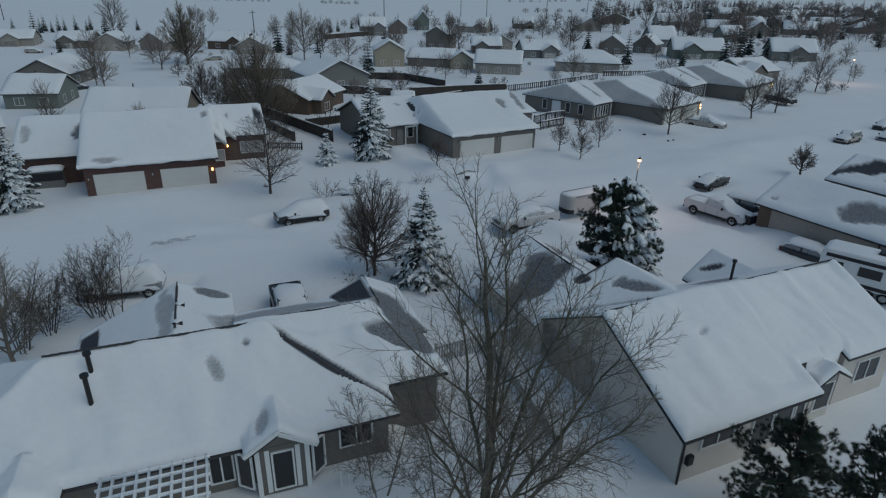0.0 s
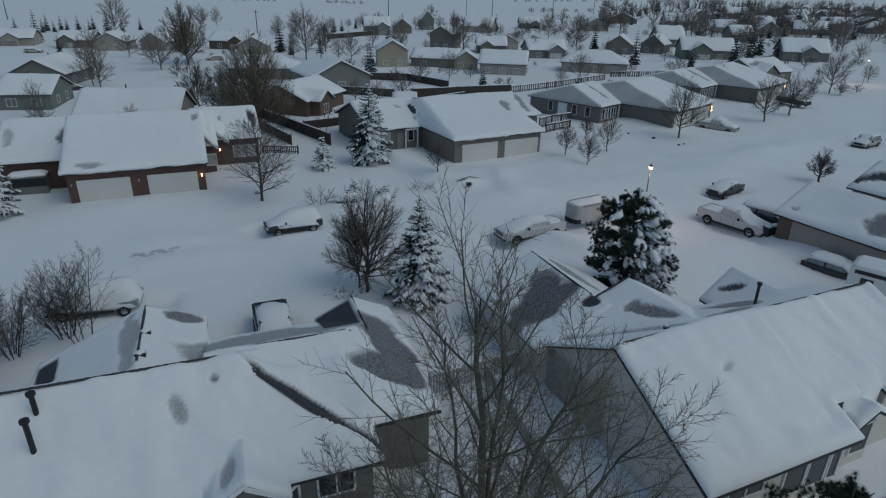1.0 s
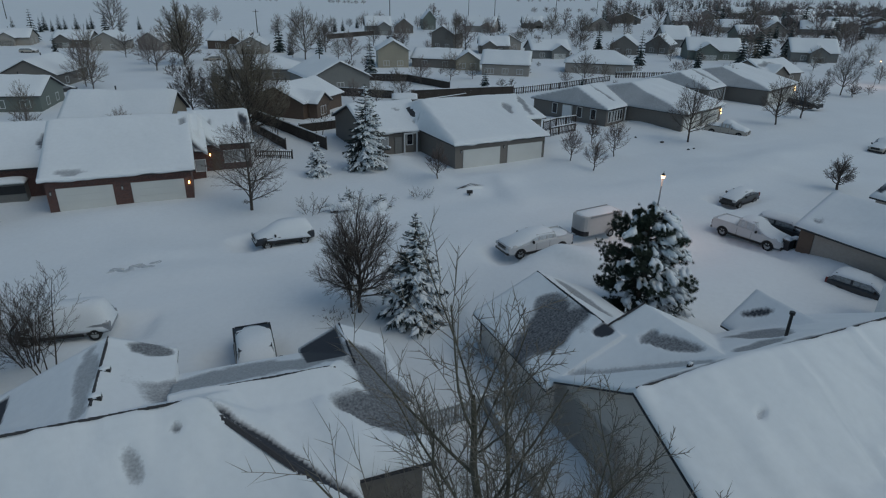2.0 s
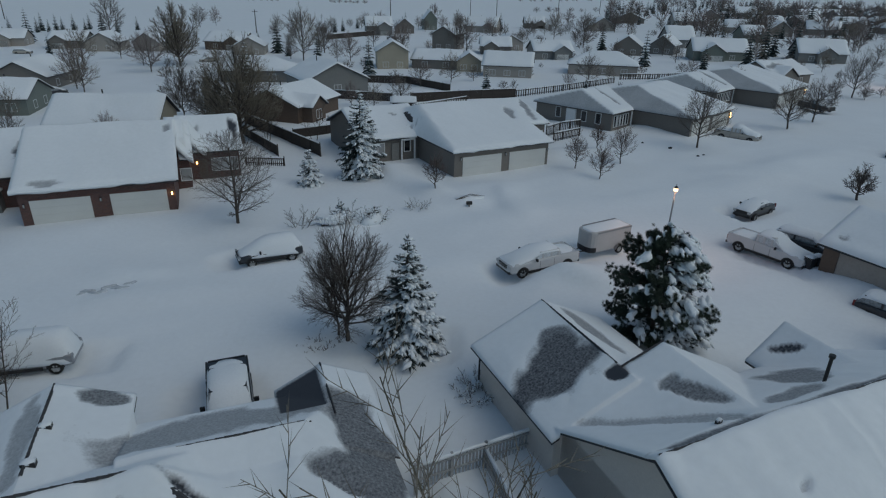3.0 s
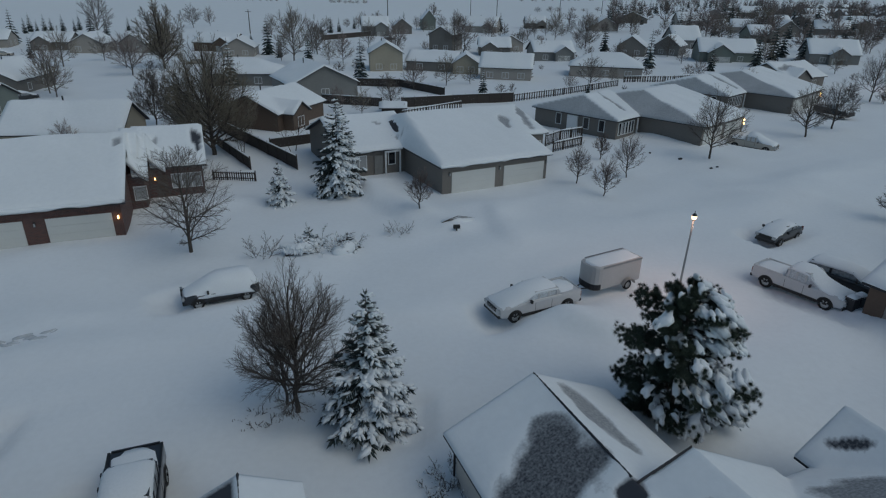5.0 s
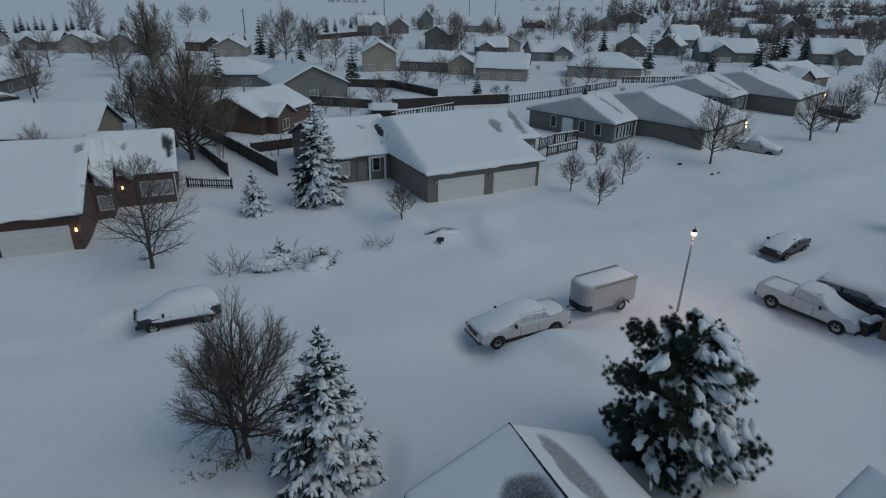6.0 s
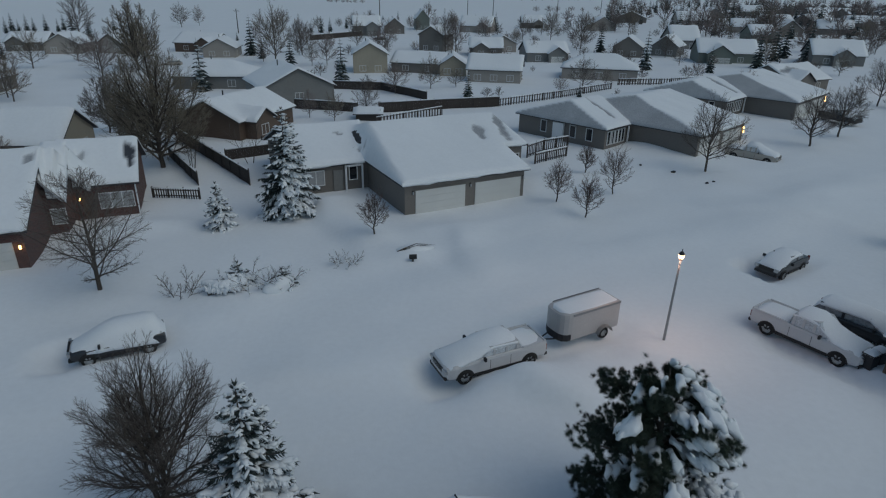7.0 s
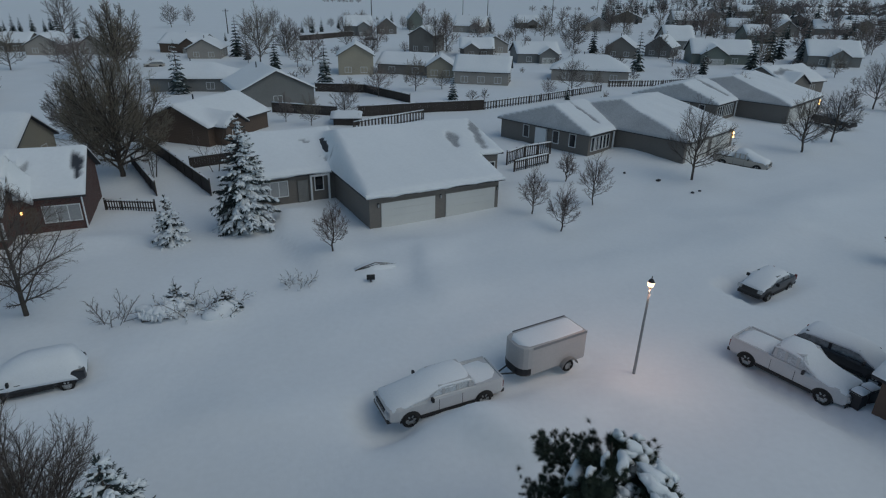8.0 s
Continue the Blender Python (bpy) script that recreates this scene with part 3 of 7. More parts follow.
window(A_, 12.2, 6.52, 1.45, 0.9, 1.1, 0, 1, CURTAIN)
part("downspout", boxed(17.24, 17.34, 9.22, 9.30, -0.3, 2.75, 0.01), WHITE, A_, "white metal downspout")
part("front_door", boxed(13.35, 14.2, 9.33, 9.39, -0.2, 2.05), BROWN, A_, "russet front door")
wall_lamp(A_, 13.2, 9.38, 1.75)
bay = part("bay", boxed(-5.3, -2.4, 4.6, 5.85, -0.5, 1.75), GREY, A_, "grey bay beside the entrance")
part("bay_glass", boxed(-5.1, -2.4, 4.55, 4.598, 0.7, 1.45), DARK, bay)
part("bay_snow", loft_snow(-5.4, -2.3, 5.2, 0.72, 1.74), None, bay, "thick snow cap")

# bare darkens two dents and a valley crease here: shade put into the colour
B_ = duplex("house", 0.75, 70.9, 29.0, TAUPE, "taupe-sided duplex with snowy roof and white garage doors", gw=11.4, gd=8.6, wl=7.2, wr=0, side=2.8, ridge=5.5, eave=2.7,
            depth=10.6, wridge=4.9, wdepth=6.2, seed=2.0, left=0.6, bare=[(10.4, 6.9, 0.5, 1.6, -12, 0.5), (13.4, 7.6, 0.5, 2.6, -15, 0.5), (-0.75, 9.6, 0.14, 1.0, 30, 0.4), (-1.8, 12.8, 0.25, 0.6, 60, 0.5)])
for u in (0.2, 5.7, 11.2):
    wall_lamp(B_, u, 0.05, 1.85, False)
window(B_, -5.9, 8.56, 1.45, 2.2, 1.3, 0, 3, CURTAIN)
part("front_door", boxed(-3.9, -3.0, 8.55, 8.62, -0.3, 2.0), GREY, B_, "grey front door in a shaded porch")
window(B_, -2.0, 8.56, 1.6, 0.7, 1.2, 0, 1)
window(B_, 12.9, 4.27, 2.1, 1.1, 1.5, 0, 2)
for u in (-2.75, -1.15):
    part("porch_post", boxed(u - 0.08, u + 0.08, 8.3, 8.46, -0.4, 2.45, 0.01), WHITE, B_)
part("porch_beam", boxed(-2.83, -1.07, 8.3, 8.46, 2.28, 2.45), WHITE, B_)
part("wreath", tube(bmesh.new(), (-2.0, 8.42, 1.7), (-2.0, 8.50, 1.7), 0.3, 0.3, 14), DARK, B_, "dark round wreath by the entrance")

def hipped(x, y, turn, gl, gr, v0, ridge_v, run, wl, wv, wridge, seed, label):
    """A duplex whose roofs are hipped towards the weather side, where the wind has scoured them."""
    h = house("house", x, y, turn, [
        block(gl, gr, v0, 2 * ridge_v - v0, "u", 2.6, 5.2, at=ridge_v, hip0=run, scour=0.62),
        block(wl, gl + 3.0, wv, wv + 14.0, "u", 2.55, 4.65, at=wv + 7.0, hip0=2.1, scour=0.60),
    ], TAUPE, label, 0.24, [(gl - 0.8, wv + 4.0, 0.5, 3.4, -14, 0.5)], 0.24, seed)
    dw = (gr - gl - 3.2) / 2
    for k in (0, 1):
        u0 = gl + 0.9 + k * (dw + 1.0)
        garage_door(h, u0, u0 + dw, v0 + 0.38, -0.3, 2.0)
    wall_lamp(h, gr - 0.6, v0 + 0.37, 1.8)
    wall_lamp(h, gr - 0.45, v0 + 0.37, 1.3)
    for v in (2.6, 5.0, 9.5):
        window(h, wl + 0.38, wv + v, 1.5, 0.8, 1.4, -90, 1)
    part("bump_out", boxed(wl + 0.1, wl + 0.5, wv + 6.3, wv + 7.9, -0.5, 2.3), WHITE, h, "white utility closet on the end wall")
    for k in range(3):
        window(h, wl + 1.2 + k * 0.8, wv + 0.38, 1.35, 0.55, 1.5, 0, 1)
    for k in range(4):
        window(h, gl - 1.6 + k * 0.7 - 1.6, wv + 0.38, 1.35, 0.5, 1.5, 0, 1)
    part("porch_post", boxed(gl - 0.35, gl - 0.2, wv + 0.05, wv + 0.2, -0.4, 2.45), WHITE, h)
    return h


C_ = hipped(34.3, 92.6, 45.0, -2.3, 11.2, 1.0, 12.2, 4.3, -7.7, 9.8, 4.65, 3.0, "taupe duplex with wind-scoured hipped snowy roof")
E_ = hipped(58.6, 115.2, 46.0, -1.6, 14.0, 3.0, 14.2, 5.6, -8.9, 10.5, 4.8, 4.0, "taupe duplex with wind-scoured hipped snowy roof")

# --- foreground house with the lattice pergola ---
L_ = house("house", -8.6, 24.0, 21.5, [
    block(-12.5, 5.0, -4.6, 4.6, "u", 2.1, 4.75, hip0=4.4, hip1=5.0),
    block(-1.0, 7.8, -2.95, 5.0, "u", 2.4, 4.2, at=1.35, hip1=2.9, eave1=2.75),
    block(4.1, 8.0, 0.5, 5.75, "v", 2.55, 3.5, hip0=0.0),
    block(-8.1, -0.9, 0.2, 6.0, "v", 2.35, 4.5, at=-3.4, eave1=3.45),
    block(-1.25, 1.55, -5.3, -3.0, "v", 2.2, 3.1, wall=False),
    block(-9.6, -7.2, -5.5, -3.4, "v", 2.15, 2.9),
], TAUPE, "grey-brown ranch house with deep snow on its hipped roof", 0.13,
    bare=[(6.9, 0.6, 0.9, 2.6, 8, 0.62), (6.1, -0.7, 1.3, 0.62, -38, 0.62), (2.9, -2.2, 3.4, 0.28, -42, 0.75), (5.0, 4.2, 0.85, -1.4, 0, 1.2),
          (2.0, 3.0, 4.2, 1.3, 0, 0.46), (-3.9, 3.0, 0.45, 2.2, 0, 0.42), (-2.1, 5.5, 0.7, 0.5, 0, 0.6), (-1.9, -1.6, 0.45, 0.75, 30, 0.45),
          (-0.6, -0.75, 0.25, 0.2, 0, 0.6), (-0.45, -4.35, 0.42, 1.0, -12, 0.42), (-7.45, 4.4, 0.42, -1.0, 6, 1.1)], seed=5.0, thick=0.26, lumpy=1.7, swept=True)

# --- foreground house with the broad stucco gable ---
R_ = house("house", 6.5, 24.7, 24.4, [
    block(0.0, 7.9, -5.55, 5.3, "u", 2.5, 5.2, at=0.0, eave1=2.2),
    block(7.0, 11.5, -4.2, 5.3, "u", 3.16, 5.2, at=0.0, eave1=2.2),
    block(10.8, 15.4, -4.6, 5.3, "u", 2.96, 5.2, at=0.0, eave1=2.2),
    block(0.0, 9.6, 0.0, 5.7, "v", 2.35, 4.65, at=5.4),
    block(-0.35, 7.1, 4.6, 11.8, "v", 2.2, 3.95, at=3.4),
    block(11.0, 15.0, 0.8, 5.9, "v", 2.3, 3.9),
    block(8.4, 10.7, -5.0, -3.0, "v", 2.3, 2.95),
], STUCCO, "beige stucco house with broad gable and scoured snowy roof", 0.13,
    bare=[(1.3, 7.3, 1.65, 2.0, -10, 0.66), (2.2, 8.6, 0.8, 1.1, -30, 0.6), (3.2, 5.45, 0.58, 0.58, 0, 0.95), (4.65, 2.75, 1.6, 0.4, -62, 0.6), (4.15, 3.85, 0.5, 0.28, 10, 0.55), (2.6, 2.75, 2.9, 0.42, -45, 0.42), (6.4, 0.35, 7.5, 0.22, 0, 0.6),
          (10.4, 2.9, 1.9, 1.2, 30, 0.55), (7.7, 1.4, 1.8, 0.5, 5, 0.5), (4.6, 9.3, 0.5, 1.9, 10, 0.5), (12.2, 4.9, 0.95, 0.3, -54, 0.72), (4.0, -2.0, 0.3, 0.15, 20, 0.3)], seed=6.0, thick=0.26, lumpy=1.7, swept=True)


def eave_cornice(h, u0, u1, v, z, seed):
    """The wind-rolled lip of snow that sags over an eave, deeper here and shallower there."""
    us = np.arange(u0, u1 + 0.01, 0.22)
    sag = 0.10 + 0.10 * wobble(us, 0 * us, seed, 3.1) + 0.05 * wobble(us, 0 * us + 4, seed + 2, 1.2)
    verts, faces = [], []
    for u, s in zip(us.tolist(), sag.tolist()):
        e = max(0.02, s)
        for dv, dz in ((0.25, 0.16), (0.05, 0.15), (-0.06, 0.05), (-0.07, -0.4 * e), (-0.03, -e - 0.05), (0.03, -0.5 * e), (0.25, 0.02)):
            verts.append((u, v + dv, z + dz))
    n = 7
    for i in range(len(us) - 1):
        faces += [(i * n + k, i * n + (k + 1) % n, (i + 1) * n + (k + 1) % n, (i + 1) * n + k) for k in range(n)]
    part("snow_cornice", raw("snow_cornice", verts, faces, CLUMP, True), None, h, "lip of snow sagging over the eave")


eave_cornice(A_, -0.3, 11.75, -0.33, 3.0, 1.0)
eave_cornice(A_, 11.85, 13.0, 6.13, 3.05, 1.5)
eave_cornice(B_, 11.75, 14.15, 3.89, 3.83, 2.5)
eave_cornice(B_, -7.4, -0.8, 8.27, 2.66, 3.5)
eave_cornice(B_, -0.9, 11.7, -0.33, 2.75, 2.0)
eave_cornice(C_, -2.3, 11.2, 0.98, 2.65, 3.0)


# ---- trees and shrubs ----
class Soup:
    """Gathers many small pieces into one mesh."""
    def __init__(self):
        self.v, self.f, self.n = [], {3: [], 4: []}, 0

    def add(self, verts, faces):
        verts, faces = np.asarray(verts, float), np.asarray(faces)
        self.v.append(verts)
        self.f[faces.shape[1]].append(faces + self.n)
        self.n += len(verts)

    def mesh(self, name, material, smooth=False):
        me = bpy.data.meshes.new(name)
        me.materials.append(material)
        if not self.n:
            return me
        v = np.concatenate(self.v)
        loops = [np.concatenate(self.f[k]).ravel() for k in (3, 4) if self.f[k]]
        sizes = np.concatenate([np.full(sum(len(q) for q in self.f[k]), k) for k in (3, 4) if self.f[k]])
        loops = np.concatenate(loops)
        me.vertices.add(len(v))
        me.vertices.foreach_set("co", v.astype(np.float32).ravel())
        me.loops.add(len(loops))
        me.loops.foreach_set("vertex_index", loops.astype(np.int32))
        me.polygons.add(len(sizes))
        me.polygons.foreach_set("loop_start", np.concatenate([[0], np.cumsum(sizes)[:-1]]).astype(np.int32))
        if smooth:
            me.polygons.foreach_set("use_smooth", np.ones(len(sizes), bool))
        me.update(calc_edges=True)
        me.validate()
        return me


def ico(sub):
    bm = bmesh.new()
    bmesh.ops.create_icosphere(bm, subdivisions=sub, radius=1.0)
    v = np.array([p.co[:] for p in bm.verts])
    f = [[p.index for p in q.verts] for q in bm.faces]
    bm.free()
    return v, f


ICO1, ICO2 = ico(1), ico(2)


def turn_to(d, roll=0.0):
    """A 3x3 turn whose first axis looks along d and whose third axis stays as upright as it can."""
    d = np.asarray(d, float) / (np.linalg.norm(d) + 1e-9)
    s = np.cross((0, 0, 1), d)
    s = s / (np.linalg.norm(s) + 1e-9) if np.linalg.norm(s) > 1e-4 else np.array((0, 1.0, 0))
    u = np.cross(d, s)
    c, q = math.cos(roll), math.sin(roll)
    return np.stack([d, c * s + q * u, c * u - q * s], 1)


def lump(soup, at, d, size, rnd, template=ICO1, rough=0.22):
    """One uneven clump of snow of the given half-lengths, lying along d."""
    v, f = template
    k = 1 + rough * (np.sin(v[:, 0] * 3.1 + rnd.random() * 6) * np.cos(v[:, 1] * 2.7 + rnd.random() * 6) + 0.5 * np.sin(v[:, 2] * 4 + v[:, 0] * 5 + rnd.random() * 6))
    soup.add((v * k[:, None] * size) @ turn_to(d).T + at, f)


TUBE_FACES = {}


def tube_along(soup, pts, radii, sides):
    pts, radii = np.asarray(pts), np.asarray(radii)
    d = np.gradient(pts, axis=0)
    d /= np.linalg.norm(d, axis=1)[:, None] + 1e-9
    ref = np.array((0.0, 0, 1)) if abs(d[0, 2]) < 0.8 else np.array((1.0, 0, 0))
    a = np.cross(d, ref)
    a /= np.linalg.norm(a, axis=1)[:, None] + 1e-9
    b = np.cross(d, a)
    ang = np.arange(sides) * math.tau / sides
    ring = pts[:, None] + radii[:, None, None] * (np.cos(ang)[None, :, None] * a[:, None] + np.sin(ang)[None, :, None] * b[:, None])
    n = len(pts)
    if (n, sides) not in TUBE_FACES:
        TUBE_FACES[(n, sides)] = np.array([[i * sides + k, i * sides + (k + 1) % sides, (i + 1) * sides + (k + 1) % sides, (i + 1) * sides + k]
                                           for i in range(n - 1) for k in range(sides)])
    faces = TUBE_FACES[(n, sides)]
    soup.add(ring.reshape(-1, 3), faces)


def turns_to(D):
    """Frames (N, 3, 3) whose first axes look along the rows of D."""
    ref = np.where(np.abs(D[:, 2:3]) < 0.9, np.array([[0.0, 0, 1]]), np.array([[1.0, 0, 0]]))
    S = np.cross(ref, D)
    S /= np.linalg.norm(S, axis=1)[:, None] + 1e-9
    return np.stack([D, S, np.cross(D, S)], 2)


def tubes(soup, P, R, sides):
    """Tubes through N polylines at once: P (N, n, 3), R (N, n)."""
    N, n = R.shape
    T = np.gradient(P, axis=1)
    T /= np.linalg.norm(T, axis=2)[..., None] + 1e-9
    F = turns_to(T.reshape(-1, 3)).reshape(N, n, 3, 3)
    ang = np.arange(sides) * math.tau / sides
    ring = P[:, :, None] + R[:, :, None, None] * (np.cos(ang)[None, None, :, None] * F[:, :, None, :, 1] + np.sin(ang)[None, None, :, None] * F[:, :, None, :, 2])
    k = np.arange(sides)
    one = np.concatenate([np.stack([i * sides + k, i * sides + (k + 1) % sides, (i + 1) * sides + (k + 1) % sides, (i + 1) * sides + k], 1) for i in range(n - 1)])
    faces = (one[None] + (np.arange(N) * n * sides)[:, None, None]).reshape(-1, 4)
    soup.add(ring.reshape(-1, 3), faces)


def spikes(soup, P, R):
    """Twigs that taper to a point: P (N, 2, 3), R (N,) at the foot."""
    N = len(R)
    D = P[:, 1] - P[:, 0]
    F = turns_to(D / (np.linalg.norm(D, axis=1)[:, None] + 1e-9))
    ang = np.arange(3) * math.tau / 3
    foot = P[:, 0, None] + R[:, None, None] * (np.cos(ang)[None, :, None] * F[:, None, :, 1] + np.sin(ang)[None, :, None] * F[:, None, :, 2])
    verts = np.concatenate([foot, P[:, 1:]], 1).reshape(-1, 3)
    one = np.array([[0, 1, 3], [1, 2, 3], [2, 0, 3]])
    soup.add(verts, (one[None] + (np.arange(N) * 4)[:, None, None]).reshape(-1, 3))


def bare_crown(seed, height, radius, stems, kids, ratios, angle, rise, first=0.25, wiggle=0.07, thin=0.011, lean=0.0, snow=None, spread=0.35, droop=0.0, oval=None, coarse=False, limbs=None):
    """Soups of stems and limbs, and of twigs, for a leafless tree that stands at the origin; grown level by level."""
    rs = np.random.RandomState(seed)
    wood, twigs = Soup(), Soup()
    az = np.arange(stems) * math.tau / stems + rs.rand(stems)
    many = float(stems > 1)
    s = spread * (0.6 + 0.8 * rs.rand(stems)) if stems > 1 else np.full(1, lean)
    h = height * np.where(np.arange(stems) == 0, 1.0, 0.78 + 0.2 * rs.rand(stems))
    P = np.stack([0.18 * many * np.cos(az), 0.18 * many * np.sin(az), np.full(stems, -0.5)], 1)
    D = np.stack([s * np.cos(az), s * np.sin(az), np.ones(stems)], 1)
    L, R = 0.84 * h + 0.5, radius * np.where(np.arange(stems) == 0, 1.0, 0.75)
    if limbs:
        L = np.array([sum(math.dist(p, q) for p, q in zip(w, w[1:])) for _, w in limbs])
        R = np.array([r for r, _ in limbs])
    for level in range(len(kids) + 1):
        last = level == len(kids) and level > 1
        n, N = 1 if last else ((3, 1, 1, 1, 1) if coarse else (8, 5, 3, 2, 1))[min(level, 4)], len(L)
        if limbs and level == 0:
            at = np.linspace(0, 1, n + 1)
            P = np.stack([np.stack([np.interp(at, np.linspace(0, 1, len(w)), [q[k] for q in w]) for k in range(3)], 1) for _, w in limbs])
            P[:, 1:-1] = 0.25 * P[:, :-2] + 0.5 * P[:, 1:-1] + 0.25 * P[:, 2:]
            P[:, 1:-1] += 0.05 * rs.randn(N, n - 1, 3)
        else:
            D = D / np.linalg.norm(D, axis=1)[:, None]
        pts, dirs = [P], []
        for i in range(0 if limbs and level == 0 else n):
            D = D + wiggle * rs.randn(N, 3) * (1, 1, 0.6) * (0.5 if level == 0 else 1)
            D[:, 2] += rise * (0.25 if level == 0 else 0.5) - droop * level
            D /= np.linalg.norm(D, axis=1)[:, None]
            pts.append(pts[-1] + D * (L / n)[:, None])
            dirs.append(D)
        if limbs and level == 0:
            pts, dirs = P, np.diff(P, axis=1)
            dirs = dirs / np.linalg.norm(dirs, axis=2)[..., None]
        else:
            pts, dirs = np.stack(pts, 1), np.stack(dirs, 1)
        end = np.maximum(thin * 0.6, R * (0.25 if level == 0 else 0.35))
        rr = R[:, None] + (end - R)[:, None] * np.linspace(0, 1, n + 1)[None]
        if last:
            spikes(twigs, pts, rr[:, 0])
        else:
            tubes(wood if level < 2 else twigs, pts, rr, ((4, 3, 3, 3, 3) if coarse else (8, 5, 3, 3, 3))[min(level, 4)])
        if snow is not None and level in (1, 2):
            rnd = random.Random(seed + level)
            for j in range(N):
                if rnd.random() < snow[1]:
                    lump(snow[0], pts[j, -2] + np.array((0, 0, R[j])), dirs[j, -1], (L[j] * 0.18, 0.05 + L[j] * 0.05, 0.05), rnd)
        if level == len(kids):
            break
        m = kids[level]
        f0 = first if level == 0 else 0.15
        f = f0 + (1 - f0) * (np.arange(m)[None] + rs.rand(N, m)) / m
        i = np.minimum(n - 1, (f * n).astype(int))
        row_ = np.arange(N)[:, None]
        base = pts[row_, i] + (pts[row_, i + 1] - pts[row_, i]) * (f * n - i)[..., None]
        a = radians(angle[min(level, len(angle) - 1)]) * (0.75 + 0.5 * rs.rand(N, m))
        if level == 0:
            a = a * (1.35 - 0.7 * f)
        turn = np.arange(m)[None] * 2.4 + rs.rand(N, m) * 1.2 + rs.rand(N, 1) * 6
        loc = np.stack([np.cos(a), np.sin(a) * np.cos(turn), np.sin(a) * np.sin(turn)], -1).reshape(-1, 3)
        nd = np.einsum("nij,nj->ni", turns_to(dirs[row_, i].reshape(-1, 3)), loc)
        shrink = 1.08 - 0.62 * f if level == 0 else 1 - 0.45 * f
        L = (L[:, None] * ratios[level] * shrink * (0.75 + 0.5 * rs.rand(N, m))).ravel()
        if oval:
            # no branch grows out of the crown's oval (middle height, half width, half height); limbs fill it
            cz, ra, rz = oval
            q = (base.reshape(-1, 3) - (0, 0, cz)) / (ra, ra, rz)
            e = nd / (ra, ra, rz)
            A_, B_q, C_q = (e * e).sum(1), (q * e).sum(1), (q * q).sum(1) - 1
            reach = (-B_q + np.sqrt(np.maximum(B_q ** 2 - A_ * C_q, 0))) / A_
            reach = np.maximum(reach, 0.25) * (0.84 + 0.22 * rs.rand(len(L)))
            L = np.minimum(L, reach) if level else np.minimum(L * 1.3, reach)
        R = np.maximum(thin, rr[row_, i] * (0.42 if level == 0 else 0.45)).ravel()
        P, D = base.reshape(-1, 3), nd
    return wood, twigs


def fan(height, half, clear, count, seed, r=0.1, squat=0.55):
    """A trunk that stands clear of the ground and limbs that rise from it in a fan, to fill a rounded crown."""
    rnd = random.Random(seed)
    bend = rnd.uniform(-0.04, 0.04) * height
    out = [(r, [(0, 0, -0.4), (0, 0, clear), (bend, 0.3 * bend, 0.6 * height), (1.4 * bend, 0, 0.93 * height)])]
    for k in range(count):
        f = (k + 0.5) / count
        az = k * 2.39996 + rnd.uniform(-0.3, 0.3)
        z0 = clear * (0.75 + 0.5 * f) + 0.34 * (height - clear) * f ** 1.5
        el = 0.5 * math.pi * (f ** 1.3)
        reach = half * (0.25 + 0.75 * math.cos(el)) * rnd.uniform(0.75, 0.98)
        z1 = height * (squat + (0.92 - squat) * math.sin(el)) * rnd.uniform(0.92, 1.0)
        c, q = math.cos(az) * reach, math.sin(az) * reach
        out.append((0.42 * r, [(0, 0, z0), (0.44 * c, 0.44 * q, z0 + 0.28 * (z1 - z0)), (0.80 * c, 0.80 * q, z0 + 0.64 * (z1 - z0)), (c, q, z1)]))
    return out


def bare_tree(name, x, y, seed, height, label, stems=1, radius=0.12, kids=(12, 8, 6), ratios=(0.5, 0.5, 0.5), angle=(45, 40, 40), rise=0.12, first=0.25,
              bark=None, twig=None, snow=0.0, group="", category="bare tree", z=None, scale=1.0, **more):
    sn = Soup() if snow else None
    wood, twigs = bare_crown(seed, height, radius, stems, kids, ratios, angle, rise, first, snow=(sn, snow) if snow else None, **more)
    t = thing(name, pose(x, y, gz(x, y) - 0.02 if z is None else z), label, category, group)
    part("trunk", wood.mesh("trunk", bark or BARK, True), None, t)
    part("crown", twigs.mesh("crown", twig or TWIG), None, t)
    if sn and sn.n:
        tagged(part("snow", sn.mesh("snow", CLUMP, True), None, t, "snow lying on the branches"), kind="stuff")
    return t


def frond(soup, at, d, size, rnd):
    """Snow that has settled on a drooping branch: a pad with ragged fingers that hang outwards and down."""
    d = d / (np.linalg.norm(d) + 1e-9)
    s = np.cross(d, (0, 0, 1))
    up = np.array((0, 0, 0.05 + 0.03 * size))
    lump(soup, at + up, d, (0.27 * size, 0.15 * size + 0.02, 0.05 + 0.03 * size), rnd, ICO2, 0.35)
    for q in (-1.0, -0.5, 0.05, 0.5, 1.0):
        w = d * rnd.uniform(0.7, 1.0) + s * (q + rnd.uniform(-0.2, 0.2)) + np.array((0, 0, -0.35 - 0.35 * rnd.random()))
        w = w / np.linalg.norm(w)
        k = size * rnd.uniform(0.16, 0.27)
        lump(soup, at + up + w * (0.12 * size + 0.7 * k), w, (k, 0.30 * k + 0.010, 0.26 * k + 0.008), rnd, ICO1, 0.38)


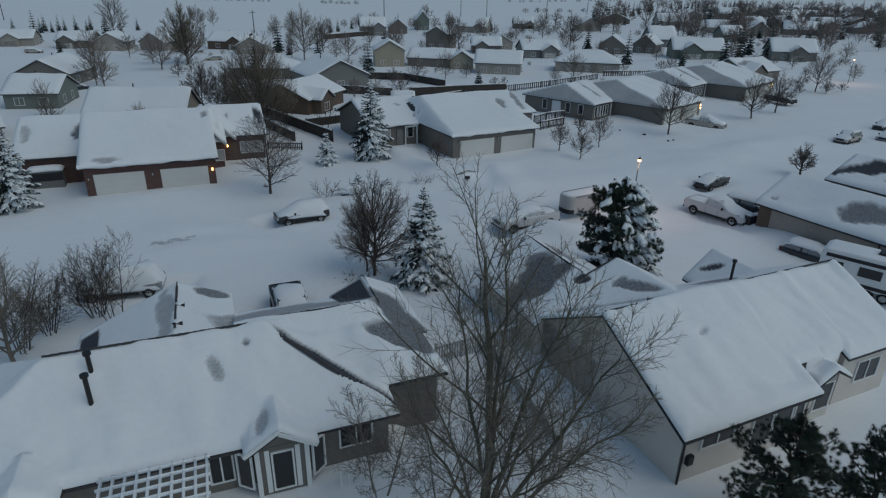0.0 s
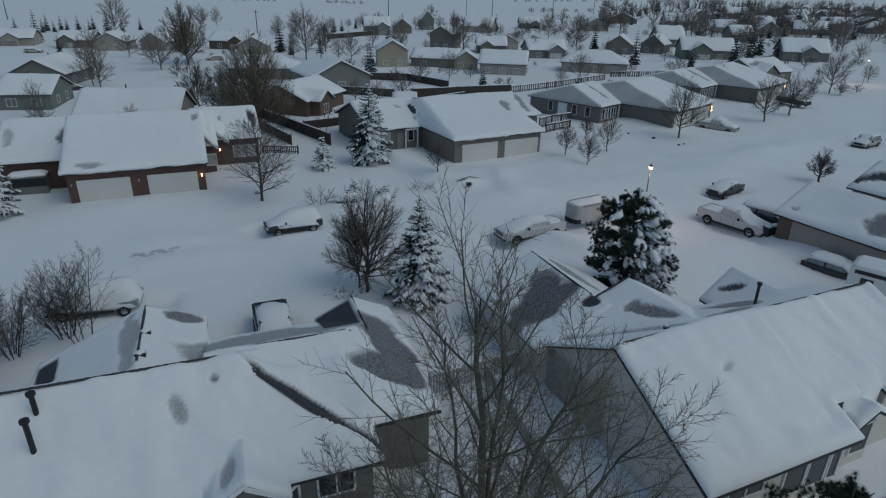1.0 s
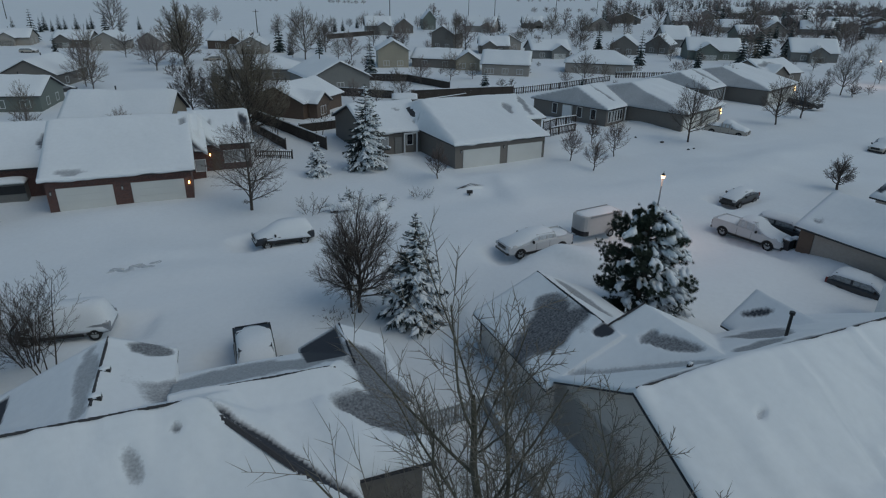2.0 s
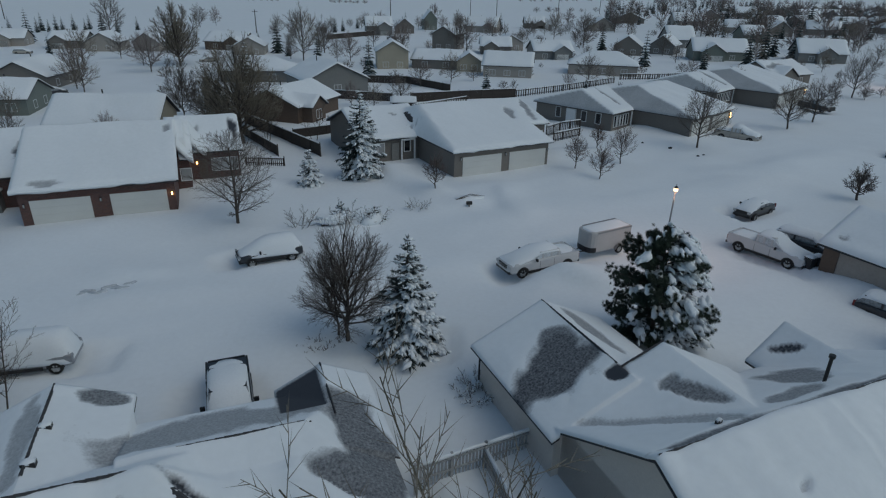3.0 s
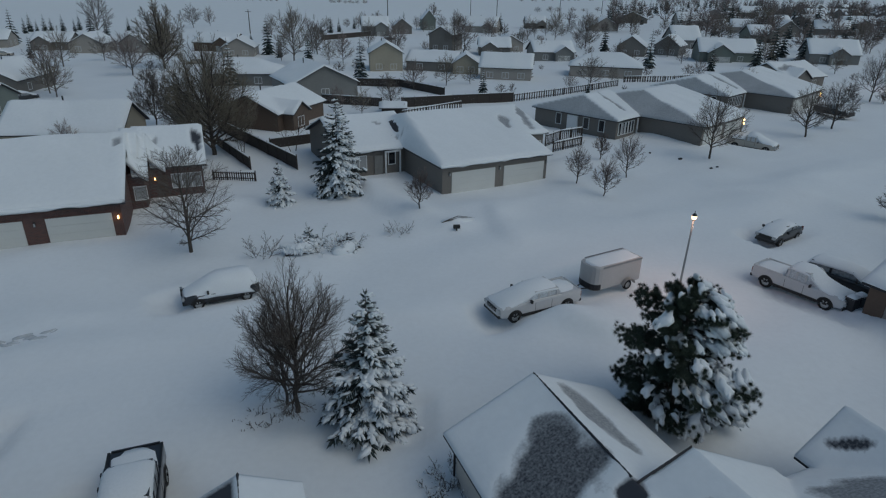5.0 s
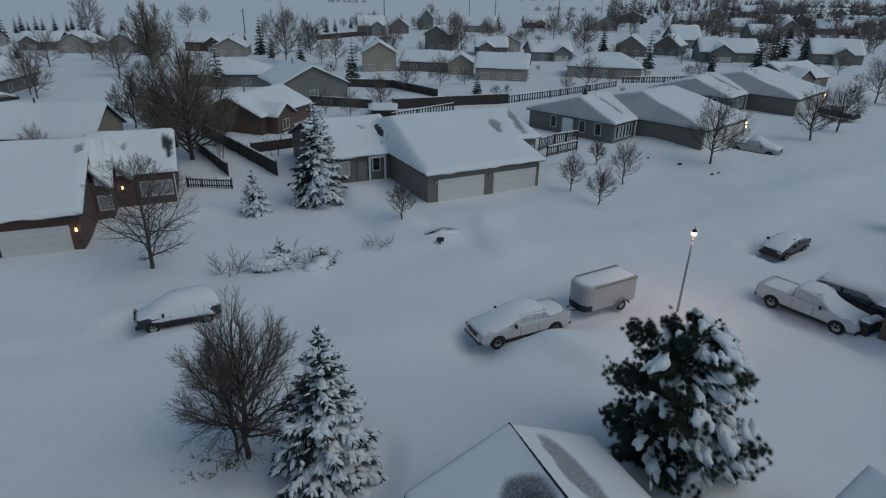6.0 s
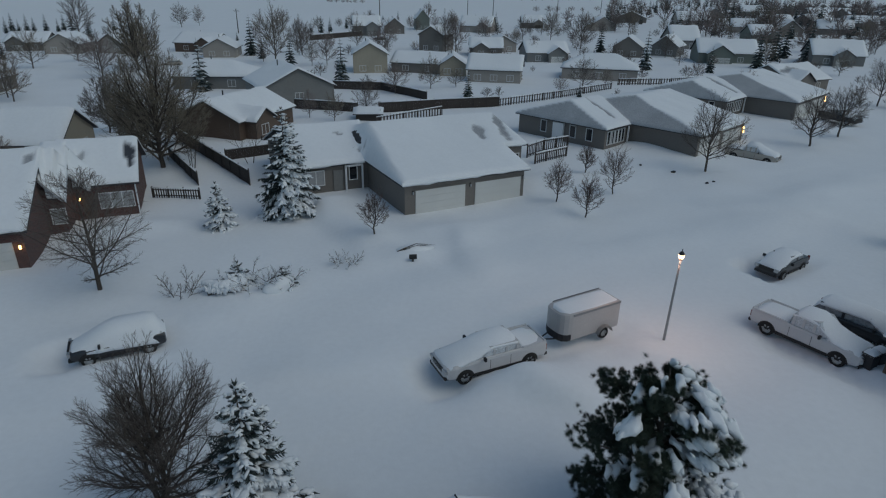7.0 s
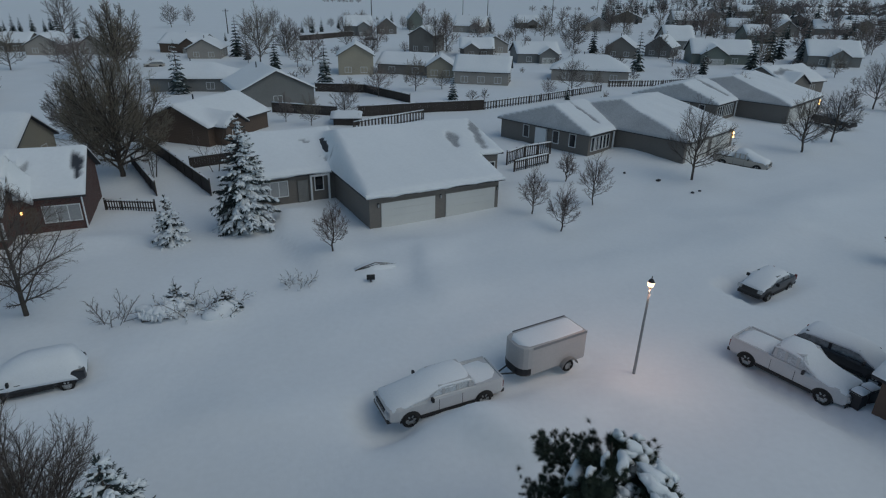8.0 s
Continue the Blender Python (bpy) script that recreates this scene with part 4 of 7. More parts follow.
def spruce_meshes(seed, height, radius, whorls, per, snow, side=(1, 0)):
    """Trunk, needles and snow of a spruce: whorls of drooping branches, each a fan of twigs with clumps of snow on it."""
    rnd = random.Random(seed)
    trunk, needles, white = Soup(), Soup(), Soup()
    tube_along(trunk, [(0, 0, -0.5), (0, 0, height * 0.5), (0, 0, height)], [height * 0.018, height * 0.011, 0.008], 7)
    tw = np.array([(0, 0, 0.0), (0.45, 0.11, -0.02), (0.45, -0.11, -0.02), (0.4, 0, 0.08), (1, 0, -0.06)])
    tf = [[0, 1, 3], [0, 3, 2], [1, 4, 3], [3, 4, 2], [0, 2, 1], [1, 2, 4]]
    for w in range(whorls):
        f = (w + 0.3) / whorls
        z = height * (0.04 + 0.95 * f)
        L = radius * (1 - f) ** 0.85 * (0.85 + 0.3 * rnd.random()) + 0.10
        m = max(4, round(per * (1 - 0.55 * f)))
        for k in range(m):
            az = (k + 0.5 * (w % 2) + 0.5 * rnd.random()) * math.tau / m
            out = np.array([math.cos(az), math.sin(az), 0])
            ln = L * (0.78 + 0.4 * rnd.random())
            steep = 0.55 - 0.75 * f
            pts = [np.array((0, 0, z))]
            for s in range(4):
                d = out + np.array((0, 0, -steep * (0.5 + 0.35 * s) + (0.35 if s == 3 else 0)))
                pts.append(pts[-1] + d / np.linalg.norm(d) * ln / 4)
            tube_along(trunk, pts, np.linspace(0.02, 0.006, 5), 3)
            sunny = 0.5 + 0.5 * (out[0] * side[0] + out[1] * side[1])
            cover = snow * (0.22 + 0.78 * sunny) * (1.12 - 0.6 * f)
            if rnd.random() < cover:
                m = max(1, round(ln / 0.42))
                for q in range(m):
                    g = 0.25 + 0.72 * (q + rnd.random()) / m
                    i = min(3, int(g * 4))
                    sd = np.cross(out, (0, 0, 1)) * rnd.uniform(-0.22, 0.22) * ln * (1.1 - g)
                    frond(white, pts[i] + (pts[i + 1] - pts[i]) * (g * 4 - i) + sd, pts[i + 1] - pts[i], min(0.75, 0.35 + 0.3 * ln) * rnd.uniform(0.75, 1.2), rnd)
            steps = 12
            for s in range(steps):
                g = (s + 0.8) / steps
                i = min(3, int(g * 4))
                p = pts[i] + (pts[i + 1] - pts[i]) * (g * 4 - i)
                ax = pts[i + 1] - pts[i]
                ax = ax / np.linalg.norm(ax)
                sd = np.cross(ax, (0, 0, 1))
                for q in (-1, 1, 0) if s == steps - 1 else (-1, 1):
                    td = ax * (0.75 + 0.25 * rnd.random()) + sd * q * (0.75 + 0.3 * rnd.random()) + np.array((0, 0, -0.22 - 0.2 * rnd.random()))
                    tl = (ln * (0.38 - 0.14 * g) * (0.8 + 0.5 * rnd.random()) + 0.06) * 0.72
                    needles.add((tw * (tl, tl * 1.1, tl * 0.9)) @ turn_to(td, rnd.gauss(0, 0.3)).T + p, tf)
                    needles.add((tw * (tl * 0.8, tl * 0.9, tl)) @ turn_to(td + np.array((0, 0, -0.5)), rnd.gauss(0, 0.6)).T + p, tf)
                    if rnd.random() < cover * 0.3:
                        tdn = td / np.linalg.norm(td)
                        lump(white, p + tdn * tl * 0.45 + np.array((0, 0, 0.055 * tl + 0.02)), tdn, (tl * (0.45 + 0.25 * rnd.random()), tl * (0.14 + 0.18 * rnd.random()), tl * 0.12 + 0.02), rnd, ICO1, 0.4)
    for k in range(5):
        needles.add(tw * (0.3, 0.3, 0.3) @ turn_to((0.4 * math.cos(k * 1.3), 0.4 * math.sin(k * 1.3), 1)).T + (0, 0, height * 0.97), tf)
    return trunk.mesh("trunk", BARK), needles.mesh("needles", NEEDLE), white.mesh("snow", CLUMP, True)


def conifer(name, x, y, meshes, label, turn=0.0, scale=1.0, group="", z=None, category="spruce tree", tall=1.0):
    t = thing(name, pose(x, y, (gz(x, y) if z is None else z) - 0.05, 0, 0, turn), label, category, group)
    t.scale = (scale, scale, scale * tall)
    for n, me in zip(("trunk", "needles", "snow"), meshes):
        if len(me.vertices):
            tagged(part(n, me, None, t), kind="stuff" if n == "snow" else "")
    return t


def pine_meshes(seed, height, radius, tufts, snow, side=(1.0, -0.3)):
    """A broad, uneven pine: limbs that end in bristling tufts, with pillows of snow on its weather side."""
    rnd = random.Random(seed)
    trunk, needles, white = Soup(), Soup(), Soup()
    tube_along(trunk, [(0, 0, -0.5), (0.1, 0, height * 0.45), (-0.05, 0, height * 0.96)], [0.17, 0.11, 0.02], 8)
    tv, tf = [], []
    for k in range(44):
        a, e = k * 2.4, math.asin(-0.6 + 1.55 * (k + 0.5) / 44)
        d = np.array([math.cos(a) * math.cos(e), math.sin(a) * math.cos(e), math.sin(e)])
        q = np.cross(d, (0.3, 0.2, 1))
        q /= np.linalg.norm(q)
        n = len(tv)
        tv += [q * 0.055, -q * 0.055, d * (0.8 + 0.3 * ((k * 7) % 5) / 5)]
        tf.append([n, n + 1, n + 2])
    tv = np.array(tv)[:, [2, 0, 1]]
    limbs = 46
    for k in range(limbs):
        f = (k + rnd.random()) / limbs
        z = height * (0.03 + 0.86 * f)
        az = k * 2.39996 + rnd.gauss(0, 0.25)
        prof = math.sin(min(1.0, (1 - f) * 1.2 + 0.12) * math.pi / 2)
        R = radius * prof * (0.62 + 0.50 * rnd.random())
        out = np.array([math.cos(az), math.sin(az), 0.0])
        rise = 0.10 + 0.55 * f
        tip = np.array((0, 0, z)) + out * R + np.array((0, 0, R * rise))
        base = np.array((0, 0, max(0.2, z - 0.1)))
        tube_along(trunk, [base, base + (tip - base) * 0.5 + (0, 0, -0.08), tip], [0.05, 0.035, 0.014], 4)
        sunny = 0.5 + 0.5 * (math.cos(az) * side[0] + math.sin(az) * side[1]) / math.hypot(*side)
        cover = snow * sunny ** 1.8 * (1.1 - 0.95 * f * f)
        m = max(10, round(tufts / limbs * (0.4 + 0.75 * prof)))
        clump = [0.45 + 0.6 * rnd.random() for _ in range(4)]
        for q in range(m):
            g = min(1.04, max(0.2, clump[q % 4] + rnd.gauss(0, 0.07)))
            wide = min(0.55, 0.20 * R + 0.08)
            off = np.array([rnd.uniform(-1, 1), rnd.uniform(-1, 1), 0.5 * rnd.uniform(-1, 1)])
            p = base + (tip - base) * g + off * wide
            s = 0.14 + 0.08 * rnd.random()
            d = out * 0.8 + np.array((rnd.gauss(0, 0.5), rnd.gauss(0, 0.5), 0.6))
            needles.add((tv * s) @ turn_to(d, rnd.random() * 6).T + p, tf)
        for q in range(round(6 * cover * (0.5 + 0.6 * prof))):
            g = 0.42 + 0.6 * rnd.random() ** 0.8
            side_ = np.array((-out[1], out[0], 0)) * rnd.uniform(-1, 1) * min(0.75, 0.3 * R + 0.1)
            p = base + (tip - base) * g + side_ + np.array((0, 0, 0.20))
            e = 0.5 + 0.55 * rnd.random() ** 1.5
            w = out + np.array((rnd.gauss(0, 0.3), rnd.gauss(0, 0.3), -0.55))
            lump(white, p, w, (0.40 * e, 0.21 * e, 0.16 * e), rnd, ICO2, 0.42)
            for _ in range(1):
                lump(white, p + 0.26 * out * e + np.array((rnd.gauss(0, 0.13), rnd.gauss(0, 0.13), -0.10 - 0.1 * rnd.random())), w + np.array((0, 0, -0.5)), (0.19 * e, 0.09 * e, 0.08 * e), rnd, ICO1, 0.36)
    return trunk.mesh("trunk", BARK), needles.mesh("needles", PINE), white.mesh("snow", CLUMP, True)


# the tall forked tree between the two near houses
LEADERS = [(0.17, [(0, 0, -0.5), (0.02, 0, 3.5), (0.05, 0.05, 7.4), (-0.15, -0.1, 10.5), (-0.35, 0.0, 12.6), (-0.4, 0.0, 13.6)]),
         (0.11, [(0.04, 0, 3.8), (0.45, -0.2, 6.4), (0.8, -0.35, 9.1), (1.3, -0.9, 11.6), (1.6, -1.0, 12.7)]),
         (0.10, [(0.03, 0, 3.2), (0.9, -0.4, 5.6), (1.7, -0.9, 8.2), (2.3, -1.3, 10.2), (2.8, -1.5, 11.5)]),
         (0.08, [(0.05, 0.05, 7.0), (0.1, -0.1, 9.6), (0.2, -0.15, 12.2), (0.2, -0.14, 13.8)]),
         (0.08, [(0.03, 0.0, 5.2), (-0.5, 0.25, 7.6), (-0.8, 0.35, 10.2), (-1.0, 0.3, 12.6)]),
         (0.09, [(0.02, 0, 2.8), (1.4, 0.2, 4.8), (2.9, 0.3, 6.6), (4.2, 0.3, 8.0)]),
         (0.08, [(0.02, 0, 3.4), (-0.9, -0.2, 5.4), (-1.7, -0.3, 7.4), (-2.3, -0.2, 9.2)]),
         (0.08, [(0.02, 0, 4.2), (0.2, 1.0, 6.2), (0.6, 1.8, 8.6), (0.8, 2.3, 10.8)]),
         (0.08, [(0.02, 0, 3.6), (0.9, 1.0, 5.6), (2.0, 1.6, 7.8), (2.8, 1.9, 9.6)]),
         (0.07, [(0.02, 0, 3.0), (-0.6, 1.0, 4.8), (-1.4, 1.7, 6.4), (-2.0, 2.2, 8.2)]),
         (0.06, [(0.02, 0, 4.4), (0.5, -1.0, 6.0), (1.4, -1.7, 7.4), (2.0, -2.0, 9.0)])]
LEADERS = [(0.82 * r, [(x, y, 0.90 * z) for x, y, z in w]) for r, w in LEADERS]
bare_tree("cottonwood_tree", 0.85, 14.95, 11, 13.7, "tall leafless cottonwood with greenish-grey forking limbs", kids=(16, 9, 7), ratios=(0.35, 0.52, 0.55),
          angle=(40, 38, 38), rise=0.07, first=0.2, bark=BARKT, twig=BARKG, z=0.0, wiggle=0.055, thin=0.0075, limbs=LEADERS)
bare_tree("young_tree", -2.9, 19.2, 12, 6.2, "leafless multi-stemmed young tree beside the house", stems=3, radius=0.05, kids=(13, 9, 6), ratios=(0.45, 0.45, 0.5), rise=0.15, spread=0.3, bark=BARKG, z=0.0, thin=0.009)
bare_tree("young_tree", -0.6, 18.6, 13, 5.5, "leafless multi-stemmed young tree beside the house", stems=4, radius=0.05, kids=(13, 9, 6), ratios=(0.45, 0.45, 0.5), rise=0.1, spread=0.4, bark=BARKG, z=0.0, thin=0.009)
bare_tree("young_tree", 3.6, 20.5, 14, 5.8, "leafless twiggy young tree by the stucco gable", stems=4, radius=0.05, kids=(13, 9, 6), ratios=(0.45, 0.45, 0.5), rise=0.08, spread=0.45, bark=BARKG, z=0.0, thin=0.009)

# the round-crowned tree and the spruce in the front yard
ASH = [(r, [(x + 0.06 * max(z, 0), y, z) for x, y, z in w]) for r, w in fan(6.9, 2.75, 1.4, 20, 21, 0.13, 0.2)]
ASH += [(r, [(0.5 * x - 0.5 - 0.06 * z, 0.5 * y + 0.3, z) for x, y, z in w]) for r, w in fan(5.6, 2.6, 1.0, 8, 22, 0.08, 0.3)]
bare_tree("ash_tree", -5.45, 39.3, 21, 7.3, "leafless round-crowned ash with two dark trunks", kids=(18, 8, 6), ratios=(0.40, 0.52, 0.55), angle=(32, 28, 28), rise=0.05, first=0.18, thin=0.0055, wiggle=0.045, oval=(3.95, 3.1, 3.65), limbs=ASH)
SPRUCE_BIG = spruce_meshes(31, 6.5, 1.95, 25, 11, 1.0, (0.85, -0.6))
conifer("spruce_tree", -1.95, 38.4, SPRUCE_BIG, "snow-laden blue spruce beside the bare ash", scale=1.04)
PINE_BIG = pine_meshes(41, 7.3, 2.6, 5000, 5.2, (1.0, -0.45))
conifer("pine_tree", 11.0, 38.6, PINE_BIG, "dark broad pine heaped with snow on its weather side", category="pine tree")
PINE_NEAR = pine_meshes(42, 6.1, 2.1, 1700, 0.10)
conifer("pine_tree", 11.3, 17.2, PINE_NEAR, "dark green pine with little snow by the stucco house", category="pine tree", z=0.0)
conifer("pine_tree", 14.9, 17.6, PINE_NEAR, "dark green pine with little snow by the stucco house", 70, 0.85, category="pine tree", z=0.0)

# trees of the house fronts across the street
SPRUCE_MID = spruce_meshes(32, 8.0, 2.3, 27, 10, 0.95, (0.9, -0.5))
conifer("spruce_tree", -9.2, 70.0, SPRUCE_MID, "tall snow-laden spruce in front of the taupe duplex", scale=1.12)
conifer("spruce_tree", -13.9, 67.0, spruce_meshes(33, 3.6, 1.4, 14, 9, 1.3, (0.6, -0.7)), "small spruce bowed under snow")
conifer("spruce_tree", -37.9, 50.6, SPRUCE_MID, "tall snow-laden spruce beside the brick duplex", 30, 0.92)
bare_tree("maple_tree", -17.25, 55.92, 51, 7.5, "leafless spreading maple in the brick duplex's yard", radius=0.15, kids=(32, 14, 10), ratios=(0.85, 0.5, 0.45), angle=(60, 40, 38), rise=0.05, first=0.14, thin=0.010, wiggle=0.07, oval=(4.2, 3.7, 3.4))
row = [(-1.5, 64.8, 52, 3.7), (13.4, 74.4, 61, 4.2), (15.3, 70.8, 62, 4.0), (19.2, 78.0, 63, 5.0), (17.8, 84.0, 64, 3.4)]
for x, y, s, h in row:
    bare_tree("maple_tree", x, y, s, h, "small leafless rounded maple on the snowy lawn", kids=(10, 6, 5), ratios=(0.42, 0.52, 0.55), angle=(32, 28, 28), rise=0.05, first=0.2, twig=RUSSETB, group="small lawn trees", thin=0.007, wiggle=0.05,
              oval=(0.60 * h, 0.36 * h, 0.42 * h), limbs=fan(h * 0.88, 0.32 * h, 0.2 * h, 11, s, 0.07, 0.5))
for x, y, s, h in ((31.1, 86.7, 65, 8.6), (48.4, 98.9, 66, 7.4), (55.5, 105.0, 67, 7.2), (76.3, 130.0, 68, 9.5), (38.9, 66.4, 69, 3.7)):
    bare_tree("street_tree", x, y, s, h, "leafless street tree standing in drifted snow", kids=(12, 7, 4), ratios=(0.42, 0.52, 0.55), angle=(36, 32, 32), rise=0.04, first=0.2, group="street trees", thin=0.011, wiggle=0.06,
              oval=(0.58 * h, 0.44 * h, 0.43 * h), limbs=fan(h * 0.88, 0.38 * h, 0.2 * h, 11, s, 0.14, 0.42))

# shrubs and the snow-crushed tree
bare_tree("shrub", -11.9, 55.2, 71, 1.9, "leafless twiggy shrub half buried in snow", stems=6, radius=0.025, kids=(6, 5), ratios=(0.5, 0.5), rise=0.1, spread=0.6, category="shrub", thin=0.014)
conifer("fallen_tree", -8.9, 56.9, spruce_meshes(34, 1.5, 1.3, 6, 9, 1.4, (0.3, -0.9)), "small tree crushed and bowed under heavy snow", category="shrub")
conifer("snowy_shrub", -6.2, 57.0, spruce_meshes(35, 1.1, 1.2, 5, 9, 1.0, (0.3, -0.9)), "low shrub rounded under heavy snow", category="shrub")
bare_tree("shrub", -8.0, 56.4, 72, 2.2, "bare branches sticking out of a crushed tree", stems=6, radius=0.035, kids=(7, 5), ratios=(0.5, 0.5), rise=0.0, spread=0.9, snow=0.5, category="shrub", thin=0.013)
bare_tree("shrub", -6.3, 56.9, 73, 1.6, "twiggy shrub capped with snow", stems=7, radius=0.03, kids=(6, 5), ratios=(0.5, 0.5), rise=-0.05, spread=0.8, snow=0.7, category="shrub", thin=0.014)
bare_tree("shrub", -2.9, 60.5, 74, 1.2, "low twiggy shrub poking out of the drift", stems=7, radius=0.02, kids=(6, 4), ratios=(0.5, 0.5), rise=0.0, spread=0.7, snow=0.4, category="shrub", thin=0.013)
for x, y, s, h, st in ((-21.2, 32.6, 75, 4.6, 9), (-22.9, 30.6, 76, 3.6, 8), (-19.4, 31.4, 77, 6.0, 4), (-23.2, 28.8, 79, 5.2, 6)):
    bare_tree("tall_shrub", x, y, s, h, "tall leafless lilac thicket beside the house", stems=st, radius=0.045, kids=(14, 8, 4), ratios=(0.42, 0.45, 0.45), rise=0.06, angle=(36, 34, 36), twig=BARK, spread=0.25, category="shrub", group="lilac thicket", thin=0.008, z=0.0, wiggle=0.1)


bare_tree("ash_tree", -22.7, 27.3, 78, 6.8, "leafless pale-barked tree at the edge of the thicket", kids=(12, 7, 5), ratios=(0.42, 0.52, 0.55), angle=(36, 32, 32), rise=0.04, first=0.15, thin=0.007, wiggle=0.06, bark=BARKG, twig=BARKG, z=0.0,
          oval=(3.9, 2.6, 3.2), limbs=fan(6.2, 2.3, 1.0, 10, 78, 0.13, 0.42))


# ---- houses further off ----
def gable(name, x, y, turn, w, d, wall, label, eave=2.7, ridge=4.9, axis="u", wing=None, step=0.8, seed=0.0, bare=(), hip=False, wins=2, z=0.0, low=None, group="", chimney=False):
    """A plain house: w along its front, d deep; its ridge along the front (u) or across it (v), with an optional front gable (u, w, out)."""
    o = 0.45
    run = d * 0.5 if axis == "u" else w * 0.5
    blocks = [block(-o, w + o, -o, d + o, axis, eave, ridge, hip0=run if hip else 0, hip1=run if hip else 0)]
    if wing:
        wu, ww, out = wing
        blocks.append(block(wu - o, wu + ww + o, -out - o, d * 0.5, "v", eave - 0.05, min(ridge - 0.2, eave + 0.3 * ww + 0.3)))
    h = house(name, x, y, turn, blocks, wall, label, step, bare, 0.24, seed, z=z - 0.45, group=group)
    for k in range(wins):
        u = w * (k + 0.6) / (wins + 0.2)
        if not wing or not (wing[0] - 0.8 < u < wing[0] + wing[1] + 0.8):
            window(h, u, -0.02, 1.5, 1.3, 1.1, 0, 2)
    if wing and wing[1] > 4:
        garage_door(h, wing[0] + 0.5, wing[0] + wing[1] - 0.5, -wing[2] + 0.0, -0.3, 2.05)
    elif wing:
        window(h, wing[0] + wing[1] / 2, -wing[2] - 0.02, 1.45, 1.4, 1.2, 0, 2)
    for k in (0.3, 0.7):
        window(h, w + 0.02, d * k, 1.5, 1.1, 1.1, 90, 1)
    if chimney or step < 1.2:
        part("vent_pipe", tube(bmesh.new(), (w * 0.4, d * 0.62, ridge - 1.0), (w * 0.4, d * 0.62, ridge + 0.55), 0.09, 0.09), DARK, h)
    return h


SNOWY = "house with snow-covered roof among bare trees"
# the block behind the duplexes
hC = gable("house", -48.6, 80.9, 8.0, 12.6, 8.2, CREAM, "cream house with steep snowy gable roof", 2.7, 5.5, seed=11.0, step=0.5, chimney=True, wins=0)
hD = gable("house", -22.1, 95.5, 72, 11.6, 9.0, BROWN, "dark brown house on posts with snowy roof", 2.7, 4.9, seed=12.0, step=0.5, wins=1, chimney=True, wing=(1.2, 3.6, 1.6))
for u in (1.0, 2.6, 4.2):
    part("deck_post", tube(bmesh.new(), (u, -2.4, -0.8), (u, -2.4, 1.0), 0.08, 0.08, 8), DARK, hD)
hG = gable("house", -26.4, 119.0, 30.0, 11.6, 13.0, GREY, "grey gable-fronted house with snowy roof", 2.9, 5.9, axis="v", seed=13.0, step=0.5, wins=1)
gable("house", -47.0, 133.0, 8.0, 14.0, 10.0, GREY, "grey house with hipped snowy roof", 2.7, 5.0, hip=True, seed=14.0)
gable("house", -18.9, 159.7, 10.0, 7.4, 9.0, CREAM, "cream two-storey house with balcony and snowy gable", 4.4, 6.8, axis="v", seed=15.0)
gable("house", -10.8, 163.0, -10.0, 11.5, 9.0, TAUPE, "taupe low house with snowy roof", 2.6, 4.6, seed=16.0)
gable("house", 0.2, 157.9, 0.0, 5.6, 9.0, CREAM, "cream gable house behind bare trees", 2.7, 4.8, axis="v", seed=17.0)
gable("house", 6.1, 149.7, -8.0, 10.6, 8.5, BEIGE, "pale-sided house with snowy gable roof", 3.0, 5.6, seed=18.0, wins=3)
gable("house", 7.2, 200.9, 0.0, 9.0, 9.0, TAUPE, SNOWY, 2.8, 5.2, axis="u", wing=(1, 4, 1.5), seed=19.0)
gable("house", 13.4, 214.5, 8.0, 8.0, 9.0, BEIGE, SNOWY, 2.8, 5.2, axis="v", seed=20.0)
gable("house", 22.0, 188.6, 8.0, 11.0, 9.0, GREY, SNOWY, 2.8, 5.4, wing=(5.5, 4.5, 1.6), seed=21.0)
gable("house", 26.5, 158.1, -12.0, 15.6, 10.0, BEIGE, "long tan house with hipped snowy roof", 2.8, 5.4, hip=True, seed=22.0, wins=3)
gable("house", 48.0, 205.0, -20.0, 8.0, 10.0, TAUPE, SNOWY, 3.0, 6.0, axis="v", seed=23.0, z=0.4)
gable("house", 60.0, 208.0, -30.0, 7.0, 10.0, GREY, SNOWY, 3.0, 6.0, axis="v", seed=24.0, z=0.6)
gable("house", 67.4, 191.1, -8.0, 14.5, 10.0, DGREEN, "dark green-grey house with snowy roof and front gable", 3.0, 6.2, wing=(2.0, 6.0, 2.0), seed=25.0, z=0.5)
gable("house", 95.5, 188.0, -12.0, 12.0, 10.0, GREY, "grey house with snowy roof and small front gable", 2.9, 6.4, wing=(4.5, 4.5, 1.5), seed=26.0, z=0.9)
gable("house", 66.5, 141.0, 30.0, 12.0, 10.0, TAUPE, "taupe house with scoured snowy roof by the street", 2.7, 5.2, seed=27.0, bare=[(4, 3, 3, 0.8, 10, 0.5), (2.0, 6.5, 0.7, 1.6, 0, 0.6)], z=0.2, wing=(0.5, 5.0, 1.0), step=0.5)
